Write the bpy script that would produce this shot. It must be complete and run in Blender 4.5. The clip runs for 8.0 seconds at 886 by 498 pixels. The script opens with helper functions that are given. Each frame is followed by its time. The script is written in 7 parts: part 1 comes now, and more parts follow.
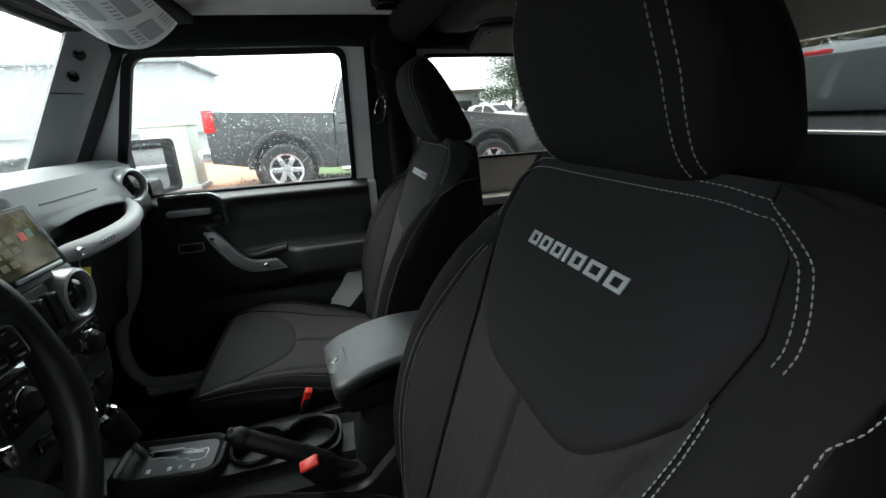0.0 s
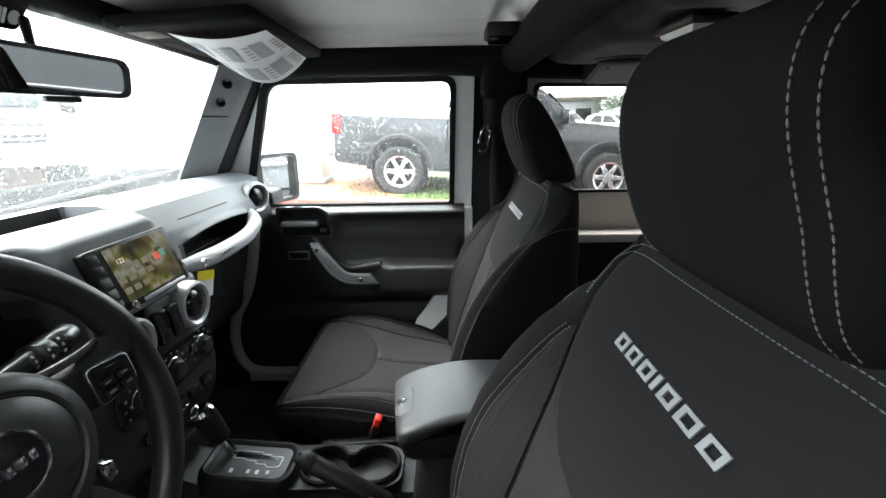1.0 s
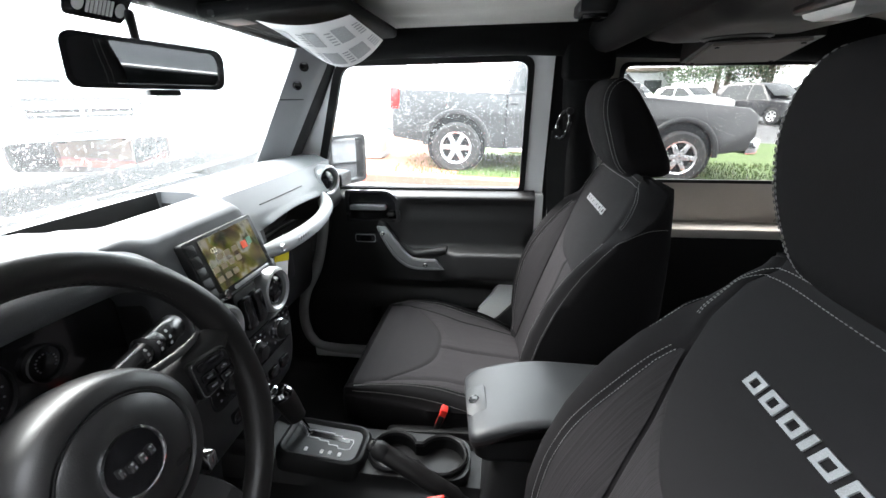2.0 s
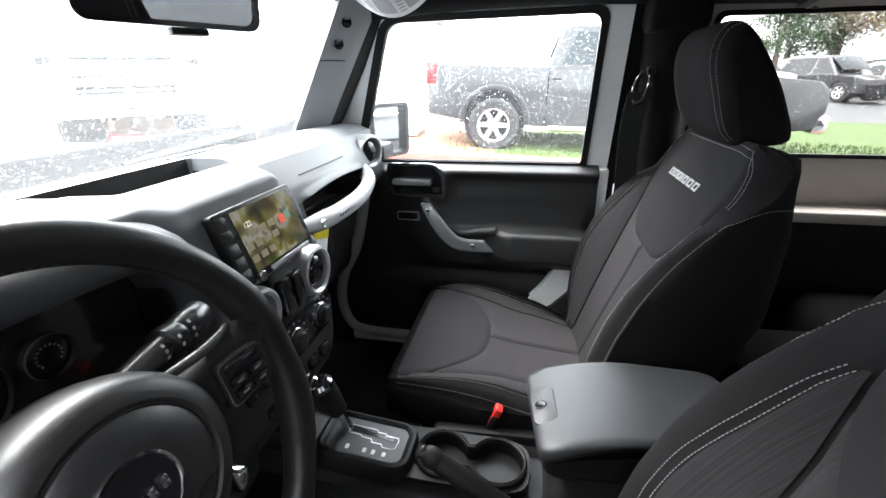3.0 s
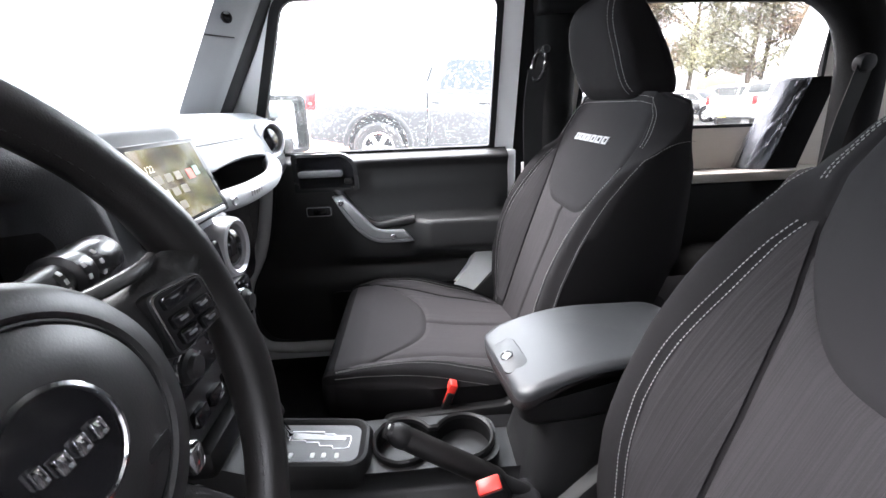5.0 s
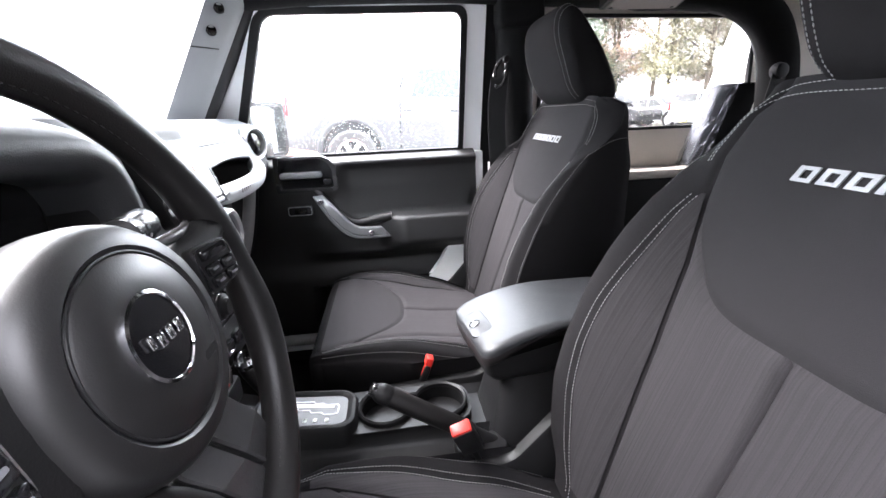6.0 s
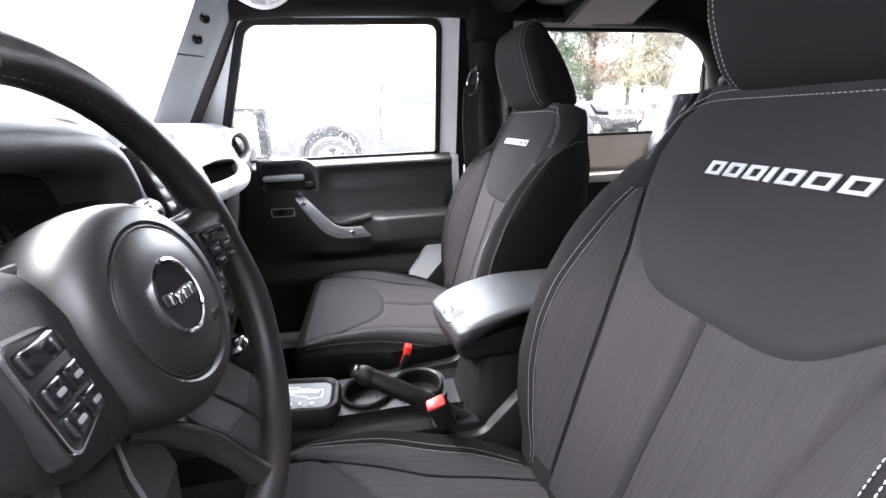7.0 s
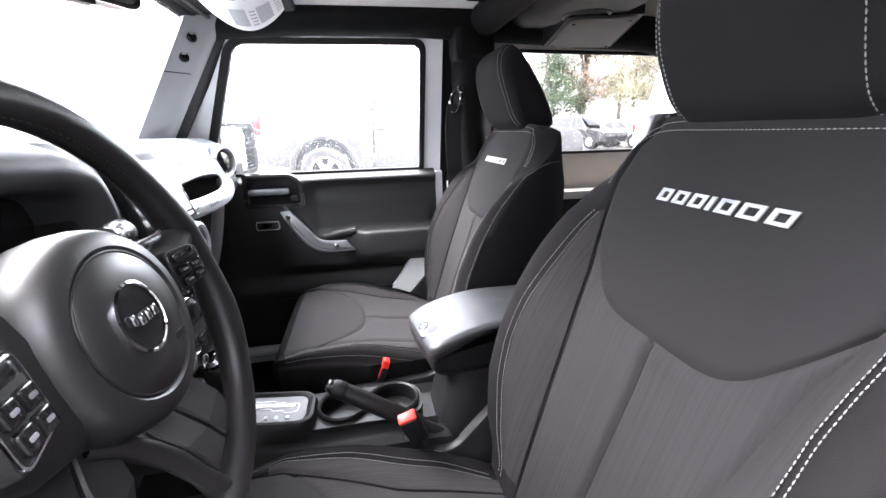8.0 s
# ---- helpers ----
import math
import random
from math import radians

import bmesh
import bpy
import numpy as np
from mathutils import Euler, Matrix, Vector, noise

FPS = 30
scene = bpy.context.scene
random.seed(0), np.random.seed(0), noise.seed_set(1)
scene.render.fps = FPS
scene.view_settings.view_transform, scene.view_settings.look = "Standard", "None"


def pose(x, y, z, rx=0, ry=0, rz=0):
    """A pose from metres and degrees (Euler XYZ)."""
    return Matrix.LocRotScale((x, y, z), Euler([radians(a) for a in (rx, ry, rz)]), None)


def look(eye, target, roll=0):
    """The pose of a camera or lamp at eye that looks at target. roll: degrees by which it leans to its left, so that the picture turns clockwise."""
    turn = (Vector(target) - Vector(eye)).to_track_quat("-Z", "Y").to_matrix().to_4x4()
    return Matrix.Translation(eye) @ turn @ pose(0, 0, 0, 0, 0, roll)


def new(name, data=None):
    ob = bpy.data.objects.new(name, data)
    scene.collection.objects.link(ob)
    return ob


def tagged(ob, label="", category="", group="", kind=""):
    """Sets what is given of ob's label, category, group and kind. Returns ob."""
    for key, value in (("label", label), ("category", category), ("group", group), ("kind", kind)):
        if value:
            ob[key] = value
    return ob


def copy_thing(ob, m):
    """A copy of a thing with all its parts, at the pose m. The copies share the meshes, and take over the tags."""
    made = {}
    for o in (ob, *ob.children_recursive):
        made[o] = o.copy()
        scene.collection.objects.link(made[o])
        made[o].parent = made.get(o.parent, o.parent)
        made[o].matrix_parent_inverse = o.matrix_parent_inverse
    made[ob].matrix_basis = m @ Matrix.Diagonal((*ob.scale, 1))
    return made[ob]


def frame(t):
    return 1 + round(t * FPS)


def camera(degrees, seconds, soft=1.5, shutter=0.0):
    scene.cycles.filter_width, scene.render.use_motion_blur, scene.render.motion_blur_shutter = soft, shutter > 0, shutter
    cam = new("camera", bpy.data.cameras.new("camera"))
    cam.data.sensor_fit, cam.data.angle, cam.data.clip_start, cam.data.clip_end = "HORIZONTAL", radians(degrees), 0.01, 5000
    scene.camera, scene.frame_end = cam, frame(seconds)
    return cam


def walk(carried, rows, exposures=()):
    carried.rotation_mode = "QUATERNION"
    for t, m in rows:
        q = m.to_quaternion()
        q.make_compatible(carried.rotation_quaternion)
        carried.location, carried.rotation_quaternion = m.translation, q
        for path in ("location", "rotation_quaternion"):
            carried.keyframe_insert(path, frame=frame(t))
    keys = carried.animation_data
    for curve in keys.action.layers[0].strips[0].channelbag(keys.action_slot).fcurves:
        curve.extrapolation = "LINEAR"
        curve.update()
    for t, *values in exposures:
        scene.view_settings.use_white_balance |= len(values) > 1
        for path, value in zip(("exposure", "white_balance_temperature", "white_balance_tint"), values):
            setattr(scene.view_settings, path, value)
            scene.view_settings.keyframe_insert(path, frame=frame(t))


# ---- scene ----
cam = camera(93.4, 8.0)
PATH = [
    (0, (-0.202, -0.71, 1.473), (0.245, 1.142, 0.867), -3.5),
    (0.5, (-0.158, -0.671, 1.506), (0.035, 1.232, 0.922), -1.8),
    (1, (-0.164, -0.661, 1.544), (-0.183, 1.256, 0.972), -1.0),
    (1.5, (-0.19, -0.649, 1.571), (-0.363, 1.242, 0.943), -0.6),
    (1.7, (-0.202, -0.642, 1.574), (-0.408, 1.237, 0.92), -0.6),
    (2.8, (-0.268, -0.552, 1.545), (-0.652, 1.267, 0.808), -1.5),
    (3, (-0.286, -0.53, 1.532), (-0.684, 1.276, 0.769), -1.3),
    (3.5, (-0.316, -0.483, 1.495), (-0.692, 1.319, 0.713), -2.2),
    (4, (-0.342, -0.471, 1.46), (-0.595, 1.361, 0.698), -3.0),
    (4.5, (-0.363, -0.49, 1.432), (-0.438, 1.392, 0.76), -3.5),
    (5, (-0.372, -0.533, 1.411), (-0.263, 1.356, 0.763), -2.1),
    (5.2, (-0.371, -0.55, 1.407), (-0.2, 1.342, 0.782), -2.0),
    (6.3, (-0.378, -0.663, 1.402), (-0.133, 1.223, 0.783), -2.4),
    (6.5, (-0.379, -0.677, 1.4), (-0.095, 1.205, 0.786), -1.9),
    (7, (-0.374, -0.705, 1.398), (-0.063, 1.179, 0.805), -2.3),
    (7.5, (-0.358, -0.722, 1.401), (-0.03, 1.161, 0.813), -3.0),
    (8, (-0.342, -0.728, 1.415), (0.003, 1.164, 0.868), -1.6),
]
walk(cam, [(t, look(eye, target, roll)) for t, eye, target, roll in PATH],
     exposures=[(0.0, 2.4, 6350, 3), (0.5, 3.1, 6400, 5), (1.0, 3.56, 6400, 7), (1.7, 3.78, 6400, 10), (3.0, 3.90, 6400, 12), (4.0, 4.09, 6350, 15), (5.0, 4.53, 6350, 17), (6.3, 4.78, 6350, 19), (8.0, 4.83, 6350, 20)])
# ---------------------------------------------------------------- light
world = bpy.data.worlds.new("world")
scene.world = world
world.use_nodes = True
wn = world.node_tree
sky = wn.nodes.new("ShaderNodeTexSky")
sky.sky_type, sky.sun_disc = "NISHITA", False
sky.sun_elevation, sky.sun_rotation = radians(50), radians(110)
sky.dust_density, sky.ozone_density = 2.0, 1.0
grey = wn.nodes.new("ShaderNodeHueSaturation")
grey.inputs["Saturation"].default_value = 0.22
wn.links.new(sky.outputs[0], grey.inputs["Color"])
cloud = wn.nodes.new("ShaderNodeMix")
cloud.data_type = "RGBA"
cloud.inputs["Factor"].default_value = 0.8
cloud.inputs["B"].default_value = (7.4, 7.75, 8.1, 1)
wn.links.new(grey.outputs[0], cloud.inputs["A"])
wn.links.new(cloud.outputs["Result"], wn.nodes["Background"].inputs[0])
wn.nodes["Background"].inputs[1].default_value = 0.15

sun_lamp = bpy.data.lights.new("sun", "SUN")
sun_lamp.energy, sun_lamp.angle, sun_lamp.color = 2.2, radians(60), (1.0, 0.97, 0.93)
sun = new("sun", sun_lamp)
sun.matrix_world = look((0, 0, 0), (0.60, -0.22, -0.77))


# ---------------------------------------------------------------- materials
def mat(name, color, rough=0.6, metal=0.0, grain=0.0, scale=300.0, bump=0.0, vary=0.0, coat=0.0, spec=0.5, sheen=0.0):
    """Principled material with a fine grain, a coarse variation and a bump."""
    m = bpy.data.materials.new(name)
    m.use_nodes = True
    nt = m.node_tree
    b = nt.nodes["Principled BSDF"]
    b.inputs["Base Color"].default_value = (*color, 1)
    b.inputs["Roughness"].default_value = rough
    b.inputs["Metallic"].default_value = metal
    b.inputs["Coat Weight"].default_value = coat
    b.inputs["Specular IOR Level"].default_value = spec
    b.inputs["Sheen Weight"].default_value = sheen
    tc = nt.nodes.new("ShaderNodeTexCoord")
    if grain or vary:
        fine = nt.nodes.new("ShaderNodeTexNoise")
        fine.inputs["Scale"].default_value, fine.inputs["Detail"].default_value = scale, 3
        coarse = nt.nodes.new("ShaderNodeTexNoise")
        coarse.inputs["Scale"].default_value, coarse.inputs["Detail"].default_value = max(scale / 40, 2.0), 4
        for n in (fine, coarse):
            nt.links.new(tc.outputs["Object"], n.inputs["Vector"])
        a = nt.nodes.new("ShaderNodeMath")
        a.operation = "MULTIPLY_ADD"
        a.inputs[1].default_value, a.inputs[2].default_value = 2 * grain, 1 - grain
        c = nt.nodes.new("ShaderNodeMath")
        c.operation = "MULTIPLY_ADD"
        c.inputs[1].default_value, c.inputs[2].default_value = 2 * vary, 1 - vary
        nt.links.new(fine.outputs["Fac"], a.inputs[0])
        nt.links.new(coarse.outputs["Fac"], c.inputs[0])
        p = nt.nodes.new("ShaderNodeMath")
        p.operation = "MULTIPLY"
        nt.links.new(a.outputs[0], p.inputs[0])
        nt.links.new(c.outputs[0], p.inputs[1])
        mul = nt.nodes.new("ShaderNodeVectorMath")
        mul.operation = "SCALE"
        mul.inputs[0].default_value = color
        nt.links.new(p.outputs[0], mul.inputs["Scale"])
        nt.links.new(mul.outputs[0], b.inputs["Base Color"])
        r = nt.nodes.new("ShaderNodeMath")
        r.operation = "MULTIPLY_ADD"
        r.inputs[1].default_value, r.inputs[2].default_value = 0.2, rough - 0.1
        nt.links.new(coarse.outputs["Fac"], r.inputs[0])
        nt.links.new(r.outputs[0], b.inputs["Roughness"])
        if bump:
            bp = nt.nodes.new("ShaderNodeBump")
            bp.inputs["Strength"].default_value, bp.inputs["Distance"].default_value = bump, 0.0008
            nt.links.new(fine.outputs["Fac"], bp.inputs["Height"])
            nt.links.new(bp.outputs[0], b.inputs["Normal"])
    return m


def rib_fabric(name, color, axis, pitch=0.0017):
    """Woven fabric with fine uneven ribs across the given object axis."""
    m = mat(name, color, 0.88, 0, 0.25, 900, 0.0, 0.12, spec=0.08)
    nt = m.node_tree
    b = nt.nodes["Principled BSDF"]
    tc = nt.nodes["Texture Coordinate"]
    mp = nt.nodes.new("ShaderNodeMapping")
    stretch = [3.0, 3.0, 3.0]
    stretch[axis] = 1.0 / pitch
    mp.inputs["Scale"].default_value = stretch
    n = nt.nodes.new("ShaderNodeTexNoise")
    n.inputs["Scale"].default_value, n.inputs["Detail"].default_value = 1.0, 2
    nt.links.new(tc.outputs["Object"], mp.inputs["Vector"])
    nt.links.new(mp.outputs[0], n.inputs["Vector"])
    bp = nt.nodes.new("ShaderNodeBump")
    bp.inputs["Strength"].default_value, bp.inputs["Distance"].default_value = 0.6, 0.0010
    nt.links.new(n.outputs["Fac"], bp.inputs["Height"])
    nt.links.new(bp.outputs[0], b.inputs["Normal"])
    # shade between the ribs put into the colour, as the bump shows little
    old = b.inputs["Base Color"].links[0].from_socket
    tone = nt.nodes.new("ShaderNodeMapRange")
    tone.inputs["From Min"].default_value, tone.inputs["From Max"].default_value = 0.36, 0.64
    tone.inputs["To Min"].default_value, tone.inputs["To Max"].default_value = 0.88, 1.12
    nt.links.new(n.outputs["Fac"], tone.inputs["Value"])
    rib_shade = nt.nodes.new("ShaderNodeVectorMath")
    rib_shade.operation = "SCALE"
    nt.links.new(old, rib_shade.inputs[0])
    nt.links.new(tone.outputs["Result"], rib_shade.inputs["Scale"])
    nt.links.new(rib_shade.outputs[0], b.inputs["Base Color"])
    return m


def glass_mat(name, tint=(1, 1, 1), gloss=1.0, veil=0.0):
    """A thin pane: clear, with gloss at grazing angles and a milky veil of rain."""
    m = bpy.data.materials.new(name)
    m.use_nodes = True
    nt = m.node_tree
    nt.nodes.remove(nt.nodes["Principled BSDF"])
    tr = nt.nodes.new("ShaderNodeBsdfTransparent")
    tr.inputs[0].default_value = (*tint, 1)
    gl = nt.nodes.new("ShaderNodeBsdfGlossy")
    gl.inputs["Roughness"].default_value = 0.02
    fr = nt.nodes.new("ShaderNodeLayerWeight")
    fr.inputs["Blend"].default_value = 0.5
    pw = nt.nodes.new("ShaderNodeMath")
    pw.operation = "POWER"
    pw.inputs[1].default_value = 4.0
    ml = nt.nodes.new("ShaderNodeMath")
    ml.operation = "MULTIPLY_ADD"
    ml.inputs[1].default_value, ml.inputs[2].default_value = 0.7 * gloss, 0.025 * gloss
    ml.use_clamp = True
    mx = nt.nodes.new("ShaderNodeMixShader")
    nt.links.new(fr.outputs["Facing"], pw.inputs[0])
    nt.links.new(pw.outputs[0], ml.inputs[0])
    nt.links.new(ml.outputs[0], mx.inputs[0])
    wet = nt.nodes.new("ShaderNodeBsdfTranslucent")
    wet.inputs[0].default_value = (0.9, 0.92, 0.93, 1)
    mist = nt.nodes.new("ShaderNodeMixShader")
    mist.inputs[0].default_value = veil
    nt.links.new(tr.outputs[0], mist.inputs[1])
    nt.links.new(wet.outputs[0], mist.inputs[2])
    nt.links.new(mist.outputs[0], mx.inputs[1])
    nt.links.new(gl.outputs[0], mx.inputs[2])
    nt.links.new(mx.outputs[0], nt.nodes["Material Output"].inputs[0])
    return m


BLACK = mat("black_plastic", (0.0095, 0.0095, 0.010), 0.45, 0, 0.2, 500, 0.3, 0.15, spec=0.3)
DOORBLACK = mat("door_trim_plastic", (0.0135, 0.0135, 0.0139), 0.40, 0, 0.2, 700, 0.5, 0.12, spec=0.4)
DASH = mat("dash_plastic", (0.138, 0.146, 0.155), 0.48, 0, 0.15, 800, 0.5, 0.08)
# dash plastic darkened for the shade on the rear-facing binnacle band
BAND = mat("shaded_dash_plastic", (0.045, 0.047, 0.050), 0.45, 0, 0.15, 800, 0.5, 0.08, spec=0.4)
DASHDARK = mat("dash_dark_plastic", (0.013, 0.013, 0.0135), 0.5, 0, 0.2, 700, 0.4, 0.1, spec=0.3)
PLATEGREY = mat("selector_plate_grey", (0.032, 0.033, 0.035), 0.38, 0, 0.12, 800, 0.3, 0.08)
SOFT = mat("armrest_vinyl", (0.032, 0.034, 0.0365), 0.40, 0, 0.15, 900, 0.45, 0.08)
# armrest vinyl with the shade of the lid's side in its colour
LIDSHADE = mat("shaded_lid_vinyl", (0.022, 0.019, 0.019), 0.5, 0, 0.15, 900, 0.4, 0.08, spec=0.3)
PILLAR = mat("pillar_cover", (0.175, 0.183, 0.192), 0.55, 0, 0.12, 600, 0.3, 0.08)
SILVER = mat("silver_plastic", (0.50, 0.51, 0.52), 0.32, 0.35, 0.06, 600, 0.1, 0.06)
BARGREY = mat("grab_bar_grey", (0.37, 0.38, 0.39), 0.45, 0.0, 0.06, 600, 0.15, 0.06)
CHROME = mat("chrome", (0.75, 0.76, 0.78), 0.12, 1.0)
STEEL = mat("steel", (0.45, 0.45, 0.46), 0.3, 1.0, 0.1, 200)
FABRIC = mat("bolster_fabric", (0.0112, 0.0106, 0.0112), 0.9, 0, 0.3, 1400, 0.5, 0.12, spec=0.05)
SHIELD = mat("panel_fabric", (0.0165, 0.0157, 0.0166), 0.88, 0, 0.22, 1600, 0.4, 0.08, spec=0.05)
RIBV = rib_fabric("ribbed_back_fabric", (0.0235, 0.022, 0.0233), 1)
# cushion copy of the ribbed fabric, its colour lightened for light from above
RIBLIT = rib_fabric("ribbed_fabric_toplit", (0.040, 0.0376, 0.0396), 1)
# upper panel's fabric again, with top light added to its colour
PANELLIT = mat("panel_fabric_toplit", (0.034, 0.0322, 0.0340), 0.88, 0, 0.22, 1600, 0.4, 0.08, spec=0.05)
THREAD = mat("grey_thread", (0.19, 0.19, 0.186), 0.8)
LOGO = mat("silver_thread", (0.25, 0.257, 0.265), 0.55, 0, 0.3, 900, 0.4)
LEATHER = mat("wheel_leather", (0.0115, 0.0108, 0.0108), 0.38, 0, 0.25, 900, 0.2, 0.12, spec=0.35)
GLOSSBLACK = mat("gloss_black", (0.008, 0.008, 0.009), 0.12)
PAINT = mat("white_body_paint", (0.85, 0.86, 0.87), 0.3, 0, 0.02, 60, 0, 0.03, coat=0.6)
# white body paint darkened to grey for the shade on the door flanges
FLANGE = mat("shaded_flange_paint", (0.42, 0.42, 0.42), 0.55, 0, 0.1, 200, 0.1, 0.12)
HEADLINER = mat("hardtop_liner", (0.78, 0.76, 0.72), 0.75, 0, 0.1, 400, 0.35, 0.06)
LINERGREY = mat("hardtop_side_liner", (0.60, 0.56, 0.51), 0.75, 0, 0.12, 400, 0.3, 0.08)
COVER = mat("brown_grey_cover", (0.14, 0.122, 0.112), 0.7, 0, 0.12, 400, 0.3, 0.08)
OVERHEAD = mat("overhead_bar_plastic", (0.0055, 0.0052, 0.0052), 0.6, 0, 0.2, 500, 0.3, 0.1, spec=0.25)
PADDING = mat("roll_bar_padding", (0.0052, 0.0052, 0.0055), 0.85, 0, 0.3, 900, 0.5, 0.2, spec=0.12)
CARPET = mat("carpet", (0.010, 0.010, 0.010), 0.95, 0, 0.5, 900, 0.9, 0.3, spec=0.05)
RUBBER = mat("rubber", (0.012, 0.012, 0.013), 0.6, 0, 0.2, 300, 0.2, spec=0.2)
CUP = mat("cup_liner_rubber", (0.0045, 0.0045, 0.0047), 0.75, 0, 0.2, 300, 0.2, spec=0.12)
WEBBING = mat("belt_webbing", (0.012, 0.012, 0.0125), 0.7, 0, 0.3, 1200, 0.5, spec=0.2)
RED = mat("red_plastic", (0.68, 0.03, 0.02), 0.4, 0, 0.05, 300)
PAPER = mat("label_paper", (0.78, 0.78, 0.79), 0.6, 0, 0.03, 80, 0, 0.04)
PRINT = mat("label_print", (0.38, 0.39, 0.41), 0.7, 0, 0.3, 250)
YELLOW = mat("yellow_tag", (0.75, 0.62, 0.03), 0.5)
MARK = mat("white_marks", (0.6, 0.6, 0.6), 0.5)
DIM = mat("dim_marks", (0.16, 0.16, 0.17), 0.5)
HUB = mat("airbag_cover_vinyl", (0.0095, 0.0093, 0.0096), 0.43, 0, 0.1, 700, 0.12, 0.0, spec=0.55)
HANDLE = mat("handle_grey", (0.17, 0.174, 0.178), 0.38, 0.1, 0.1, 600, 0.2, 0.08)
STALK = mat("stalk_plastic", (0.02, 0.02, 0.021), 0.25, 0, 0.1, 500, 0.15, 0.1)
SPOKE = mat("spoke_grey", (0.038, 0.038, 0.039), 0.22, 0, 0.15, 700, 0.4, 0.1)
MIRROR = mat("mirror_glass", (0.82, 0.84, 0.86), 0.02, 1.0)
DIMMIRROR = mat("dimming_mirror_glass", (0.45, 0.46, 0.47), 0.02, 1.0)
WHITEPLASTIC = mat("pale_plastic", (0.62, 0.63, 0.62), 0.5, 0, 0.05, 200)
GLASS = glass_mat("window_glass", (0.93, 0.95, 0.94), 1.0, 0.005)
WINDSCREEN = glass_mat("windscreen_glass", (0.9, 0.93, 0.92), 1.0, 0.018)
TINTED = glass_mat("tinted_glass", (0.60, 0.60, 0.59), 1.0, 0.001)
PRIVACY = glass_mat("dark_tinted_glass", (0.36, 0.37, 0.37), 0.6)
DROP = bpy.data.materials.new("rain_water")
DROP.use_nodes = True
gn = DROP.node_tree.nodes.new("ShaderNodeBsdfGlass")
gn.inputs["IOR"].default_value, gn.inputs["Roughness"].default_value = 1.33, 0.0
DROP.node_tree.links.new(gn.outputs[0], DROP.node_tree.nodes["Material Output"].inputs[0])
MILKY = glass_mat("milky_film", (0.8, 0.82, 0.85), 0.6, 0.6)
FILM = mat("plastic_film", (0.30, 0.32, 0.36), 0.14)
FILM.node_tree.nodes["Principled BSDF"].inputs["Alpha"].default_value = 0.34

ORIGIN = {}


def thing(name, at, label="", category="", group="", kind=""):
    ob = new(name)
    ob.empty_display_size = 0.05
    ob.location = at
    ORIGIN[ob] = Vector(at)
    return tagged(ob, label, category, group, kind)


def part(name, bm, material, parent, label="", sharp=38, kind=""):
    """Link a bmesh, built at its place in the world, as one mesh under a thing or a part."""
    base = ORIGIN[parent]
    bm.transform(Matrix.Translation(-base))
    bmesh.ops.recalc_face_normals(bm, faces=bm.faces)
    me = bpy.data.meshes.new(name)
    bm.to_mesh(me)
    bm.free()
    for f in me.polygons:
        f.use_smooth = True
    me.set_sharp_from_angle(angle=radians(sharp))
    me.materials.append(material)
    ob = new(name, me)
    ob.parent = parent
    ORIGIN[ob] = base
    return tagged(ob, label, kind=kind)


def solid(name, bm, material, label="", category="", group="", kind="", sharp=38):
    """A thing that is one mesh."""
    bmesh.ops.recalc_face_normals(bm, faces=bm.faces)
    me = bpy.data.meshes.new(name)
    bm.to_mesh(me)
    bm.free()
    for f in me.polygons:
        f.use_smooth = True
    me.set_sharp_from_angle(angle=radians(sharp))
    me.materials.append(material)
    ob = new(name, me)
    ORIGIN[ob] = Vector((0, 0, 0))
    return tagged(ob, label, category, group, kind)


def rbox(c, s, r=0.004, m=None, seg=2, bm=None):
    """A bevelled box of size s, turned by m about its centre c."""
    b = bmesh.new()
    bmesh.ops.create_cube(b, size=1.0)
    b.transform(Matrix.Diagonal((*s, 1)))
    if r:
        bmesh.ops.bevel(b, geom=b.edges[:], offset=min(r, min(s) * 0.49), segments=seg, profile=0.5, affect="EDGES")
    b.transform(Matrix.Translation(c) @ (m.to_4x4() if m else Matrix()))
    return join(bm, b)


def join(bm, b):
    if bm is None:
        return b
    me = bpy.data.meshes.new("joined")
    b.to_mesh(me)
    b.free()
    bm.from_mesh(me)
    bpy.data.meshes.remove(me)
    return bm


def spline(pts, n=8):
    """Points along a smooth curve through pts."""
    p = [Vector(q) for q in pts]
    p = [2 * p[0] - p[1], *p, 2 * p[-1] - p[-2]]
    out = []
    for i in range(1, len(p) - 2):
        for k in range(n):
            t = k / n
            a, b, c, d = p[i - 1], p[i], p[i + 1], p[i + 2]
            out.append(0.5 * (2 * b + (c - a) * t + (2 * a - 5 * b + 4 * c - d) * t * t + (3 * b - a - 3 * c + d) * t**3))
    out.append(p[-2])
    return out


def loft(rings, closed=True, cap=True, bm=None):
    bm = bm or bmesh.new()
    vs = [[bm.verts.new(p) for p in ring] for ring in rings]
    n = len(rings[0])
    for a, b in zip(vs, vs[1:]):
        for i in range(n if closed else n - 1):
            j = (i + 1) % n
            bm.faces.new((a[i], a[j], b[j], b[i]))
    if cap and closed:
        bm.faces.new(vs[0])
        bm.faces.new(vs[-1])
    return bm


